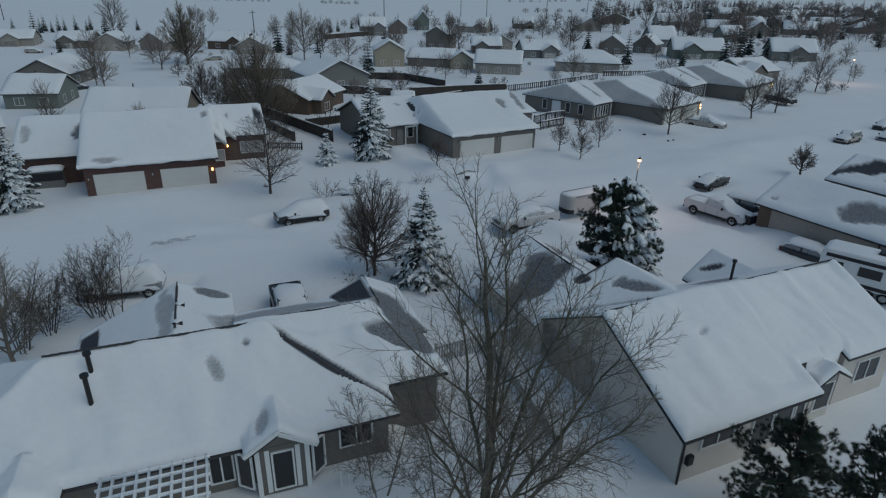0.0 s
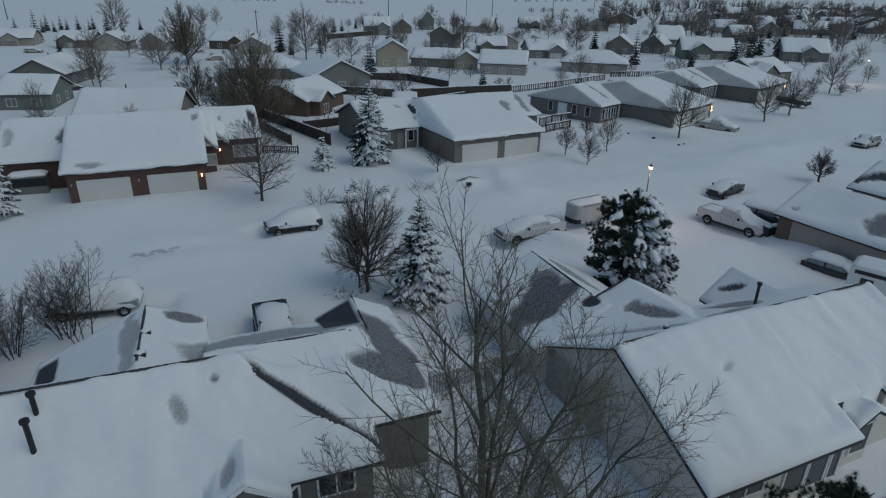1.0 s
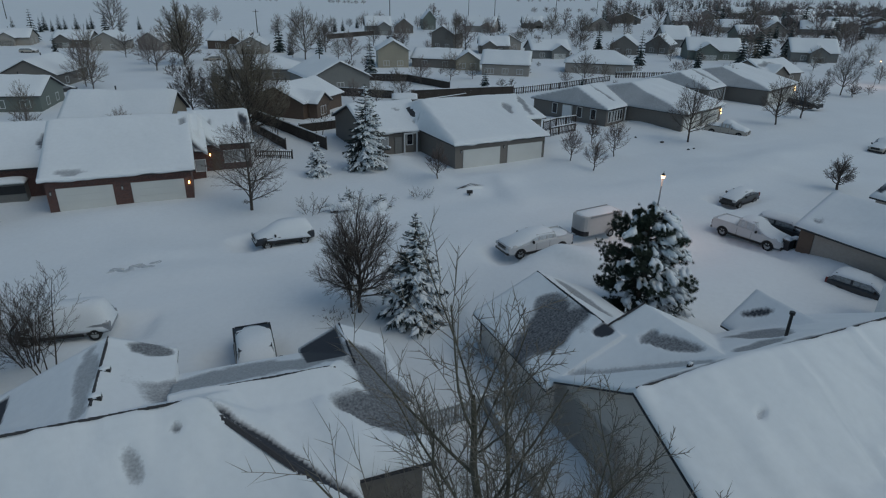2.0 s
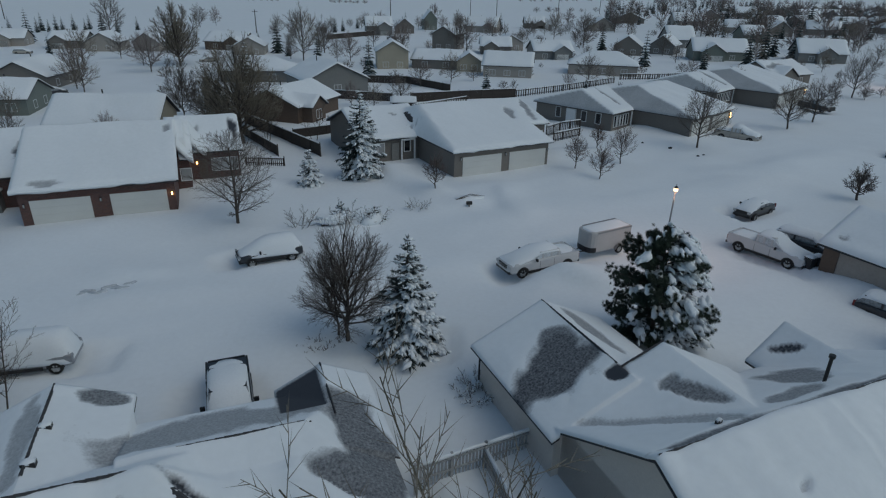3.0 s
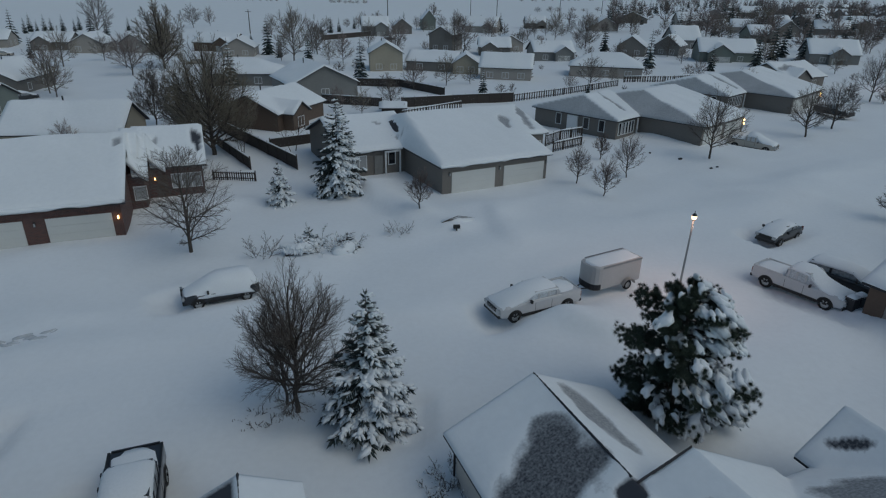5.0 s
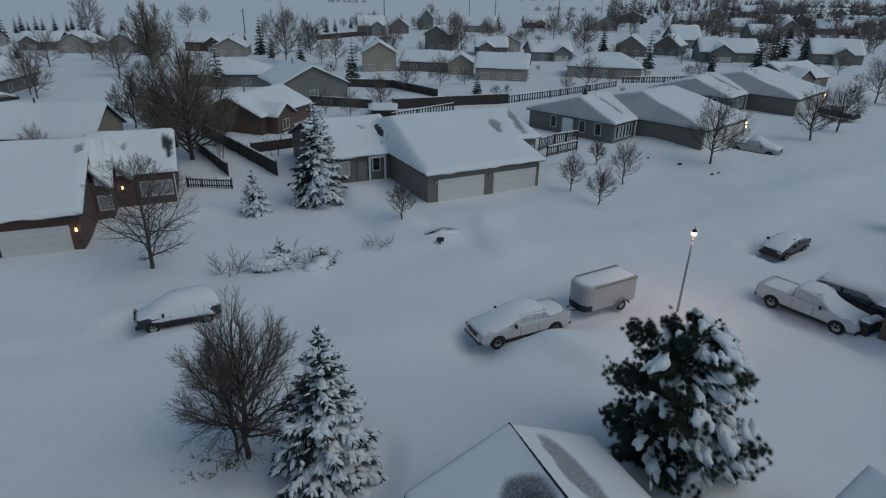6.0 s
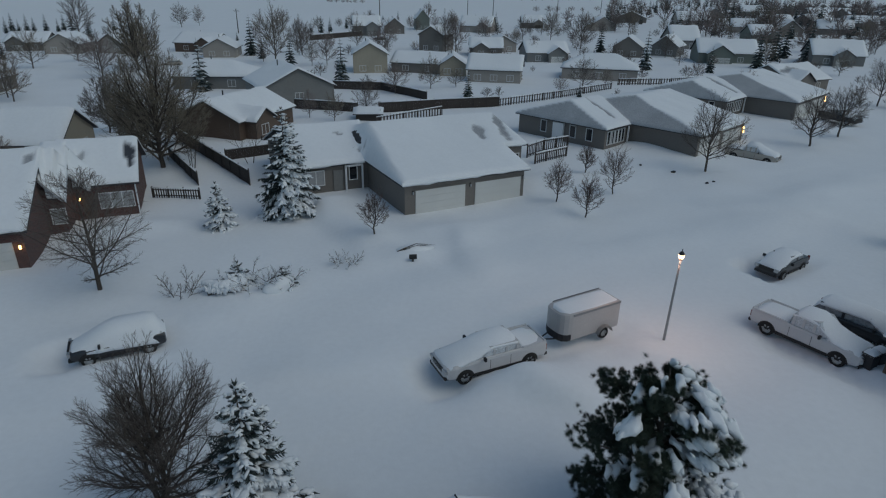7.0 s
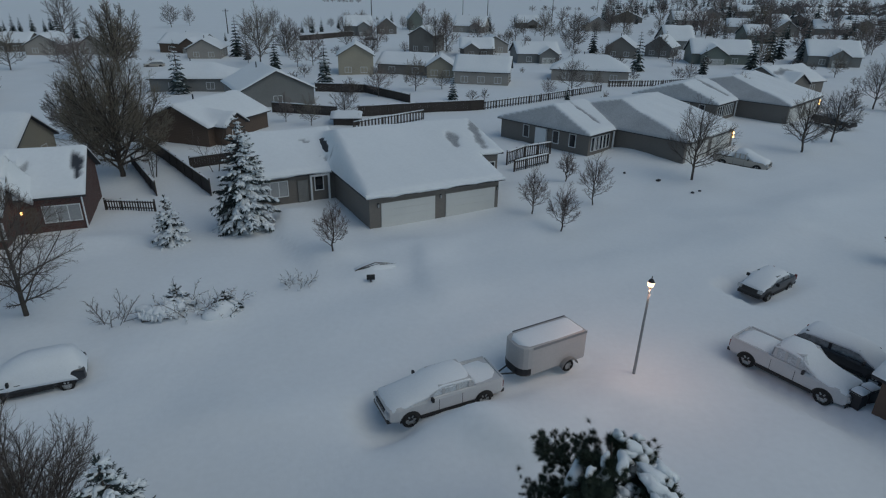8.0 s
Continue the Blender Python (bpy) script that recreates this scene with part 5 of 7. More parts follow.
# houses to the left, beyond the brick duplex
gable("house", -69.5, 95.6, 14.0, 7.5, 10.0, DGREEN, "green-grey house with snowy roof", 2.7, 4.9, axis="u", seed=31.0)
gable("house", -82.0, 117.0, 8.0, 9.5, 13.0, TAUPE, "taupe gable-fronted house with snowy roof", 2.8, 5.4, axis="v", seed=32.0, wing=None)
gable("house", -61.0, 67.0, 40.0, 9.0, 11.0, GREY, "grey-green house behind a snowy spruce", 2.7, 4.8, seed=33.0)
gable("house", -140.0, 193.0, 20.0, 11.0, 10.0, BEIGE, SNOWY, 2.7, 5.0, wing=(3, 4.5, 1.5), seed=34.0)
gable("house", -119.0, 191.0, 12.0, 10.0, 10.0, TAUPE, SNOWY, 2.7, 5.0, wing=(1, 4.5, 1.5), seed=35.0)
gable("house", -105.0, 186.0, 12.0, 8.5, 12.0, BEIGE, SNOWY, 2.8, 5.4, axis="v", seed=36.0)
gable("house", -93.5, 191.0, -10.0, 8.0, 10.0, BEIGE, SNOWY, 2.8, 5.4, axis="v", seed=37.0)
gable("house", -76.0, 199.0, -6.0, 12.0, 10.0, BROWN, SNOWY, 2.8, 5.2, wing=(7, 4.5, 1.5), seed=38.0)
gable("house", -62.0, 184.0, 10.0, 8.0, 10.0, BEIGE, SNOWY, 2.8, 5.2, axis="v", seed=39.0)
# the far rows
gable("house", -37.5, 271.0, 12.0, 10.5, 10.0, GREY, SNOWY, 4.0, 7.5, axis="u", wing=(5, 4.5, 1.5), seed=40.0)
gable("house", -27.0, 286.0, 8.0, 8.0, 9.0, TAUPE, SNOWY, 3.0, 6.5, axis="v", seed=41.0)
gable("house", -16.0, 314.0, 10.0, 6.0, 10.0, DGREEN, SNOWY, 5.0, 9.0, axis="v", seed=42.0)
gable("house", -8.0, 214.0, -20.0, 7.5, 9.0, TAUPE, "tan two-storey house with snowy roof", 5.2, 7.6, axis="v", seed=43.0)
gable("house", 3.8, 306.0, -15.0, 14.0, 10.0, BEIGE, SNOWY, 3.0, 7.0, wing=(8, 5, 2), seed=44.0)
FAR = [(34, 336, 0, 10), (63, 314, 0, 11), (72, 228, 2, 9), (107, 250, 0, 8), (91, 388, -15, 17), (117, 360, 0, 17), (145, 333, -25, 12), (230, 494, -20, 16),
       (214, 417, 0, 12), (187, 334, -20, 14), (160, 440, 10, 13), (200, 480, -10, 14), (250, 440, 15, 14), (270, 520, 0, 15), (300, 590, 10, 16), (240, 600, 0, 16), (130, 280, 0, 10)]
for k, (x, y, a, w) in enumerate(FAR):
    gable("house", x, y, a, w, 10.0, (TAUPE, BEIGE, GREY, DGREEN)[k % 4], SNOWY, 3.0, 6.2 + (k % 3) * 0.5, axis="uv"[k % 3 == 1], wing=(w * 0.55, 4.5, 1.5) if k % 3 == 0 else None,
          step=1.5, seed=50.0 + k, z=gz(x, y), group="far houses")
rows = random.Random(5)
for r in range(7):
    for c in range(9):
        x, y = 120 + r * 34 + c * 32 + rows.uniform(-6, 6), 300 + r * 62 + rows.uniform(-9, 9) - c * 4
        if min((x - f[0]) ** 2 + (y - f[1]) ** 2 for f in FAR) > 400:
            gable("house", x, y, rows.choice((-20, 0, 15, 30)), rows.uniform(10, 15), 10.0, rows.choice((TAUPE, BEIGE, GREY, DGREEN, BROWN)), SNOWY, 2.9, rows.uniform(5.2, 6.6),
                  axis=rows.choice("uuv"), step=2.0, seed=rows.random() * 9, z=gz(x, y), wins=1, group="far houses")

# ---- far trees ----
def fir_meshes(seed, snow):
    """A distant fir, 8 m tall: whorls of broad drooping fronds that close into a ragged cone, some of them topped with snow."""
    rnd = random.Random(seed)
    trunk, needles, white = Soup(), Soup(), Soup()
    tube_along(trunk, [(0, 0, -0.4), (0, 0, 4.0), (0, 0, 8.0)], [0.14, 0.09, 0.01], 5)
    leaf = np.array([(0.05, 0, 0.05), (0.5, 0.27, -0.06), (0.5, -0.27, -0.06), (0.55, 0, 0.07), (1.0, 0.05, -0.10)])
    faces = [[0, 1, 3], [0, 3, 2], [1, 4, 3], [3, 4, 2], [0, 2, 1], [1, 2, 4]]
    for w in range(13):
        f = (w + 0.2) / 13
        m = 9 if f < 0.5 else 6
        for k in range(m):
            az = (k + 0.5 * (w % 2) + rnd.uniform(-0.3, 0.3)) * math.tau / m
            ln = (1.85 * (1 - f) ** 0.9 + 0.22) * rnd.uniform(0.72, 1.15)
            d = np.array((math.cos(az), math.sin(az), -0.45 + 0.5 * f + rnd.uniform(-0.12, 0.12)))
            at = np.array((0, 0, 0.35 + 7.5 * f))
            turn = turn_to(d, rnd.uniform(-0.2, 0.2)).T
            needles.add((leaf * ln) @ turn + at, faces)
            if rnd.random() < snow:
                white.add((leaf * (0.8 * ln, 0.7 * ln, 0.9 * ln)) @ turn + at + (0, 0, 0.07), faces)
    return trunk.mesh("trunk", BARK), needles.mesh("needles", NEEDLE), white.mesh("snow", CLUMP)


CON = [fir_meshes(81 + k, (0.14, 0.6, 0.05)[k]) for k in range(3)]
LEFT_FIRS = [(-160, 249, 6.0), (-164, 258, 7.0), (-158, 253, 4.9), (-157, 256, 6.6), (-157, 260, 5.6), (-153, 261, 6.7), (-149, 262, 5.0), (-153, 272, 6.3), (-128, 237, 9.8),
             (-123, 238, 7.3), (-134, 274, 5.6), (-137, 210, 10.3), (-107, 173, 5.5), (-52, 192, 10.5), (-47, 185, 5.9), (-35, 168, 7.4), (-72, 238, 3.1), (-170, 248, 6), (-176, 246, 7), (-183, 247, 6), (-192, 245, 7)]
MID_FIRS = [(-57, 283, 4.7), (-53, 284, 6.8), (-51, 292, 5.9), (-48, 314, 5.8), (-49, 354, 5.2), (-49, 400, 5.2), (-42, 402, 3.0), (-29, 361, 6.6), (-19, 348, 6.4), (20, 313, 8.5),
            (26, 134, 2.8), (47, 217, 8.8), (70, 222, 6.2), (63, 171, 6.3), (78, 180, 9.4)]
RIGHT_FIRS = [(90, 197, 10.5), (96, 204, 10.0), (97, 193, 9.6), (167, 335, 8.6), (176, 335, 13.2), (191, 335, 10.7), (169, 467, 11.6), (157, 390, 12.4), (165, 533, 6.3),
              (170, 532, 6.3), (175, 532, 6.3), (180, 532, 6.3), (187, 532, 6.3), (275, 465, 9.1), (339, 615, 9.9), (100, 199, 11)]
for k, (x, y, h) in enumerate(LEFT_FIRS + MID_FIRS + RIGHT_FIRS):
    conifer("fir_tree", x, y, CON[0 if k % 4 else 2], "dark distant fir dusted with snow", k * 47, h / 8.0, "distant firs", category="fir tree")
for x, y, h in ((-19, 146, 8.7), (6, 131, 4.9), (49, 175, 9.4), (-41, 131, 9.0)):
    conifer("spruce_tree", x, y, CON[1], "snow-laden spruce in a back garden", x * 31, h / 8.0, "garden spruces")


def far_crown(seed, near):
    limbs = fan(8.0, 3.1, 1.3, 10 if near else 7, seed, 0.12, 0.36)
    return bare_crown(seed, 8.6, 0.13, 1, (8, 9) if near else (6, 6), (0.44, 0.62), (36, 34), 0.06, 0.14, coarse=True, thin=0.027 if near else 0.065, wiggle=0.06, limbs=limbs, oval=(4.9, 3.5, 4.1))


RUSSET = mat("russet_twigs", (0.22, 0.18, 0.17), 0.9, var=0.3)
OLIVE = mat("olive_twigs", (0.19, 0.165, 0.13), 0.9, var=0.3)
CROWNS = [(w.mesh("trunk", TWIG), t.mesh("crown", (TWIG, RUSSET, OLIVE)[k % 3])) for k, (w, t) in enumerate(far_crown(90 + k, True) for k in range(6))]
SIMPLE = [far_crown(96 + k, False) for k in range(4)]
WOODS, SHRUBS = (Soup(), Soup()), (Soup(), Soup())


def grow(soups, x, y, h, k, wide):
    """Adds one far tree to a wood that nobody could count."""
    c, q = math.cos(k * 1.07), math.sin(k * 1.07)
    m = np.array(((c * wide, -q * wide, 0), (q * wide, c * wide, 0), (0, 0, 1))) * h / 8
    for soup, src in zip(soups, SIMPLE[k % 4]):
        verts = np.concatenate(src.v) @ m.T + (x, y, gz(x, y) - 0.05)
        for size in (3, 4):
            for f in src.f[size]:
                soup.f[size].append(f + soup.n)
        soup.v.append(verts)
        soup.n += len(verts)


def far_tree(x, y, h, k, wide=1.0):
    if y > 330:
        return grow(WOODS, x, y, h, k, wide)
    t = thing("bare_tree", pose(x, y, gz(x, y) - 0.05, 0, 0, k * 61), "leafless tree in a snowy back garden", "bare tree", "garden trees")
    t.scale = (h / 8 * wide, h / 8 * wide, h / 8)
    for n, me in zip(("trunk", "crown"), CROWNS[k % 6]):
        part(n, me, None, t)


BARE_LEFT = [(-119, 226, 15.8), (-69, 121, 8.5), (-66, 118, 7.0), (-118, 300, 9.5), (-116, 314, 8.6), (-40, 173, 13.1), (-39, 195, 9.6), (-28, 175, 6.5), (-31, 172, 6), (-16, 191, 5.9), (-7, 133, 5.5),
             (-1, 140, 5.9), (0, 211, 11.1), (3, 213, 10), (9, 159, 5.4), (14, 165, 5.4), (24, 192, 5.4), (38, 262, 10.7), (43, 227, 11.2), (23, 137, 3.2), (-61, 92, 5.0), (-52, 79, 4.5), (-41, 80.5, 4.0)]
BARE_RIGHT = [(34, 149, 3.2), (110, 360, 15.6), (102, 301, 9.2), (99, 257, 9.4), (125, 287, 10.2), (127, 213, 10.6), (133, 229, 8.3), (78, 335, 7.8), (60, 361, 8.4), (179, 389, 9.9),
              (158, 294, 6.1), (113, 426, 8.2), (23, 237, 5.3), (1, 289, 7.8), (-14, 379, 10.5), (-13, 108, 4), (-9, 112, 4.5), (-17, 110, 4)]
for k, (x, y, h) in enumerate(BARE_LEFT + BARE_RIGHT):
    far_tree(x, y, h, k, 0.9 + 0.12 * (k % 4))
for k in range(330):
    x, y = rows.uniform(60, 520), rows.uniform(250, 800)
    if x > 50 + (y - 250) * 0.25:
        if k % 2:
            far_tree(x, y, rows.uniform(6, 12), k, 1.3)
        else:
            conifer("fir_tree", x, y, CON[k % 3], "dark distant fir dusted with snow", k * 47, rows.uniform(0.8, 1.6), "distant firs", category="fir tree")

for k in range(150):
    y = 215 + 330 * (k + rows.random()) / 150
    x = y * rows.uniform(0.36, 0.86)
    if min((x - f[0] - 5) ** 2 + (y - f[1] - 4) ** 2 for f in FAR) > 90 and not (66 < x < 112 and 186 < y < 203):
        if k % 3:
            grow(WOODS, x, y, rows.uniform(5, 10), k, 1.4)
        else:
            conifer("fir_tree", x, y, CON[2 * (k % 2)], "dark distant fir dusted with snow", k * 47, rows.uniform(0.9, 1.7), "distant firs", category="fir tree")

# hedgerows of the fields beyond the houses
for x0, y0, x1, y1, n in ((-330, 850, -230, 830, 14), (-160, 800, -110, 780, 8), (90, 1050, 300, 1150, 16), (60, 560, 190, 600, 12)):
    for k in range(n):
        f = (k + rows.random()) / n
        far_tree(x0 + (x1 - x0) * f, y0 + (y1 - y0) * f, rows.uniform(2.5, 5.0), k, 2.0)

# garden trees scattered among the houses behind
homes = [o.matrix_basis.translation for o in scene.objects if o.name.startswith("house")]
for k in range(150):
    x, y = rows.uniform(-110, 170), rows.uniform(128, 330)
    if -48 < x < -12 and 225 < y < 300 or x < -75 and y > 200:
        continue
    if min((x - p.x - 5) ** 2 + (y - p.y - 4) ** 2 for p in homes) > 70:
        far_tree(x, y, rows.uniform(3.0, 8.5), k, rows.uniform(0.9, 1.4))

for k in range(120):
    x, y = rows.uniform(-70, 130), rows.uniform(118, 320)
    if not (x < -20 and y > 200):
        grow(SHRUBS, x, y, rows.uniform(1.2, 3.0), k, rows.uniform(1.1, 1.8))
for name, soups, label, tone in (("far_woods", WOODS, "distant bare woods among snowed-in houses", RUSSET), ("garden_shrubs", SHRUBS, "bare brown shrubs scattered through snowy gardens", TWIG)):
    w = thing(name, pose(0, 0, 0), label, "woods" if soups is WOODS else "shrubs", kind="stuff")
    tagged(part("trunks", soups[0].mesh("trunks", TWIG), None, w), kind="stuff")
    tagged(part("crowns", soups[1].mesh("crowns", tone), None, w), kind="stuff")

# the big trees between the duplexes
bare_tree("cottonwood_tree", -25.9, 83.0, 101, 13.3, "great leafless cottonwood with dense brown twigs", kids=(17, 9, 6), ratios=(0.40, 0.52, 0.55), angle=(34, 32, 32), rise=0.05, first=0.16, thin=0.013, z=0.0, wiggle=0.05, twig=OLIVE, oval=(7.0, 6.0, 6.3),
          limbs=fan(11.9, 5.2, 1.5, 20, 101, 0.28, 0.34))
bare_tree("cottonwood_tree", -66.0, 158.0, 102, 15.0, "great leafless cottonwood with dense brown twigs", kids=(15, 8, 5), ratios=(0.34, 0.5, 0.5), angle=(38, 36, 36), rise=0.06, first=0.14, thin=0.034, wiggle=0.06, twig=OLIVE, z=0.0,
          limbs=fan(14.5, 6.2, 1.6, 16, 102, 0.3, 0.45))
for x, y, k, h in ((-39.4, 97.6, 103, 8.2), (-33.5, 92.0, 104, 8.0), (-30.6, 88.4, 107, 6.6), (-29.0, 93.5, 108, 6.0)):
    bare_tree("ash_tree", x, y, k, h, "leafless ash behind the snowy roofs", kids=(14, 8, 5), ratios=(0.40, 0.52, 0.55), angle=(36, 32, 32), rise=0.05, first=0.15, thin=0.017, wiggle=0.06, z=0.0, group="ashes behind the roofs",
              oval=(0.57 * h, 0.42 * h, 0.44 * h), limbs=fan(0.88 * h, 0.38 * h, 0.14 * h, 12, k, 0.12, 0.3))
bare_tree("young_tree", -22.8, 83.0, 105, 5.5, "thin leafless young tree by the fence", stems=3, radius=0.06, kids=(9, 6), ratios=(0.4, 0.5), rise=0.14, spread=0.15, thin=0.014, z=0.0)
bare_tree("young_tree", -17.6, 85.5, 106, 5.0, "thin leafless young tree by the fence", stems=2, radius=0.06, kids=(9, 6), ratios=(0.45, 0.5), rise=0.14, thin=0.014, z=0.0)


# ---- vehicles ----
def loft(stations, rings, noise_amp=0.0, seed=0.0):
    """A closed mesh through rings of points at stations along x; rings(s) gives (y, z) points of one station."""
    bm = bmesh.new()
    loops = []
    for s in stations:
        loops.append([bm.verts.new((s[0], y + noise_amp * math.sin(5 * s[0] + 3 * y + seed), z + noise_amp * math.sin(4 * s[0] - 5 * y + seed))) for y, z in rings(s)])
    n = len(loops[0])
    for a, b in zip(loops, loops[1:]):
        for k in range(n):
            bm.faces.new((a[k], a[(k + 1) % n], b[(k + 1) % n], b[k]))
    bm.faces.new(loops[0][::-1])
    bm.faces.new(loops[-1])
    bmesh.ops.recalc_face_normals(bm, faces=bm.faces)
    return bm


def shell(s):
    x, w, z0, z1, inset = s
    return [(-w + 0.05, z0), (-w, z0 + 0.12), (-w, z1 - 0.14), (-w + inset * 0.5, z1 - 0.03), (-w + inset, z1), (w - inset, z1), (w - inset * 0.5, z1 - 0.03), (w, z1 - 0.14), (w, z0 + 0.12), (w - 0.05, z0)]


def mound(s):
    x, w, z0, h = s
    return [(w * c, z0 + (h * max(0.0, 1 - abs(c) ** 3.2) if abs(c) < 1 else -0.06)) for c in (-1.0, -0.97, -0.8, -0.45, 0.0, 0.45, 0.8, 0.97, 1.0)]


def dome(s):
    x, w, z0, h = s
    return [(w * c, z0 + (h * max(0.0, 1 - abs(c) ** 6) if abs(c) < 1 else -0.06)) for c in (-1.0, -0.985, -0.94, -0.85, -0.6, 0.0, 0.6, 0.85, 0.94, 0.985, 1.0)]


def wheel(parent, x, y, r=0.38, w=0.24):
    s = 1 if y > 0 else -1
    tyre = bmesh.new()
    prof = [(r * 0.62, 0), (r * 0.9, 0.0), (r, 0.05), (r, w - 0.05), (r * 0.9, w), (r * 0.62, w)]
    n = 20
    ring = [[tyre.verts.new((q * math.cos(k * math.tau / n), -s * d, q * math.sin(k * math.tau / n))) for q, d in prof] for k in range(n)]
    for k in range(n):
        a, b = ring[k], ring[(k + 1) % n]
        for j in range(len(prof) - 1):
            tyre.faces.new((a[j], a[j + 1], b[j + 1], b[j]))
    t = new("wheel", link_mesh("wheel", tyre, RUBBER, True))
    t.parent = parent
    t.matrix_basis = pose(x, y, r)
    rim = bmesh.new()
    tube(rim, (0, -s * 0.05, 0), (0, -s * 0.20, 0), r * 0.63, r * 0.63, 16)
    for k in range(6):
        a = k * math.tau / 6
        tube(rim, (0.3 * r * math.cos(a), -s * 0.045, 0.3 * r * math.sin(a)), (0.6 * r * math.cos(a), -s * 0.03, 0.6 * r * math.sin(a)), 0.04, 0.035, 6)
    part("rim", rim, RIM, t)
    return t


def arch(parent, x, y, r):
    """The shade inside a wheel arch, put on as a shallow black half ring proud of the side."""
    bm = bmesh.new()
    s = 1 if y > 0 else -1
    n = 14
    pts = [(x + r * math.cos(k * math.pi / n), 0.36 + r * math.sin(k * math.pi / n)) for k in range(n + 1)]
    a = [bm.verts.new((p, y + 0.006 * s, q)) for p, q in pts]
    b = [bm.verts.new((p, y - 0.05 * s, q)) for p, q in pts]
    bm.faces.new(a if s < 0 else a[::-1])
    bm.faces.new(b if s > 0 else b[::-1])
    for k in range(n):
        bm.faces.new((a[k], a[k + 1], b[k + 1], b[k]))
    bm.faces.new((a[0], b[0], b[-1], a[-1]))
    bmesh.ops.recalc_face_normals(bm, faces=bm.faces)
    return part("wheel_arch", bm, BLACK, parent)


def vehicle(name, key, label, category, paint, lower, glass, snow, wheels, w, r=0.38, z=-0.2, sill=None, mirrors=None, front=None, rear=None, pane=None, pillars=(0.5,), drape=False):
    """lower: body stations; glass: stations of the cabin; snow: lists of mound stations; wheels: x of the axles."""
    x, y, h = PLACES[key]
    v = thing(name, pose(x, y, z, 0, 0, h), label, category)
    part("body", loft(lower, shell), paint, v, smooth=False)
    if glass:
        part("cabin", loft(glass, shell), pane or FROST, v, "snow-dusted window glass of the cabin")
        a, b = glass[1], glass[-2]
        for fx in pillars:
            px = a[0] + (b[0] - a[0]) * fx
            for s in (-1, 1):
                part("door_pillar", boxed(px - 0.07, px + 0.07, s * (glass[1][1] + 0.004) - 0.03, s * (glass[1][1] + 0.004) + 0.03, glass[1][2] + 0.1, glass[1][3] - 0.1), paint, v)
        part("cabin_roof", boxed(min(a[0], b[0]), max(a[0], b[0]), -a[1] + a[4] * 0.6, a[1] - a[4] * 0.6, a[3] - 0.02, a[3] + 0.035, 0.02), paint, v)
    for ax in wheels:
        for s in (-1, 1):
            arch(v, ax, s * w, r * 1.22)
            wheel(v, ax, s * (w + 0.045), r)
    for k, st in enumerate(snow):
        part("snow_cap", loft(st, dome if drape else mound, 0.022, k + x), CLUMP, v, "thick snow lying on the vehicle", smooth=True)
    for s in (-1, 1):
        if sill:
            part("sill", boxed(sill[0], sill[1], s * w - 0.03, s * w + 0.03, 0.32, 0.50, 0.01), BLACK, v)
        if mirrors:
            part("mirror", boxed(mirrors[0] - 0.06, mirrors[0] + 0.06, s * (w + 0.03), s * (w + 0.24), mirrors[1], mirrors[1] + 0.2, 0.03), BLACK, v)
    if front:
        fx, zb = front
        part("bumper", boxed(fx - 0.3, fx + 0.03, -w + 0.1, w - 0.1, zb - 0.2, zb - 0.02, 0.05), BLACK, v)
        part("grille", boxed(fx - 0.05, fx + 0.02, -w * 0.55, w * 0.55, zb + 0.1, zb + 0.36, 0.01), BLACK, v)
        for s in (-1, 1):
            part("headlight", boxed(fx - 0.12, fx + 0.015, s * w * 0.78 - 0.14, s * w * 0.78 + 0.14, zb + 0.16, zb + 0.36, 0.02), RIM, v)
    if rear:
        rx, zb = rear
        part("rear_bumper", boxed(rx - 0.08, rx + 0.1, -w + 0.05, w - 0.05, zb - 0.18, zb, 0.03), DARK, v)
        for s in (-1, 1):
            part("tail_light", boxed(rx - 0.015, rx + 0.1, s * (w - 0.1) - 0.07, s * (w - 0.1) + 0.07, zb + 0.15, zb + 0.5, 0.01), TAIL, v)
    return v


TAIL = mat("tail_light_lens", (0.16, 0.015, 0.015), 0.3, var=0.1)

SNOWGLASS = mat("snow_crusted_glass", (0.58, 0.61, 0.64), 0.7, var=0.45, scale=3.0, bump=0.4, bump_scale=6)


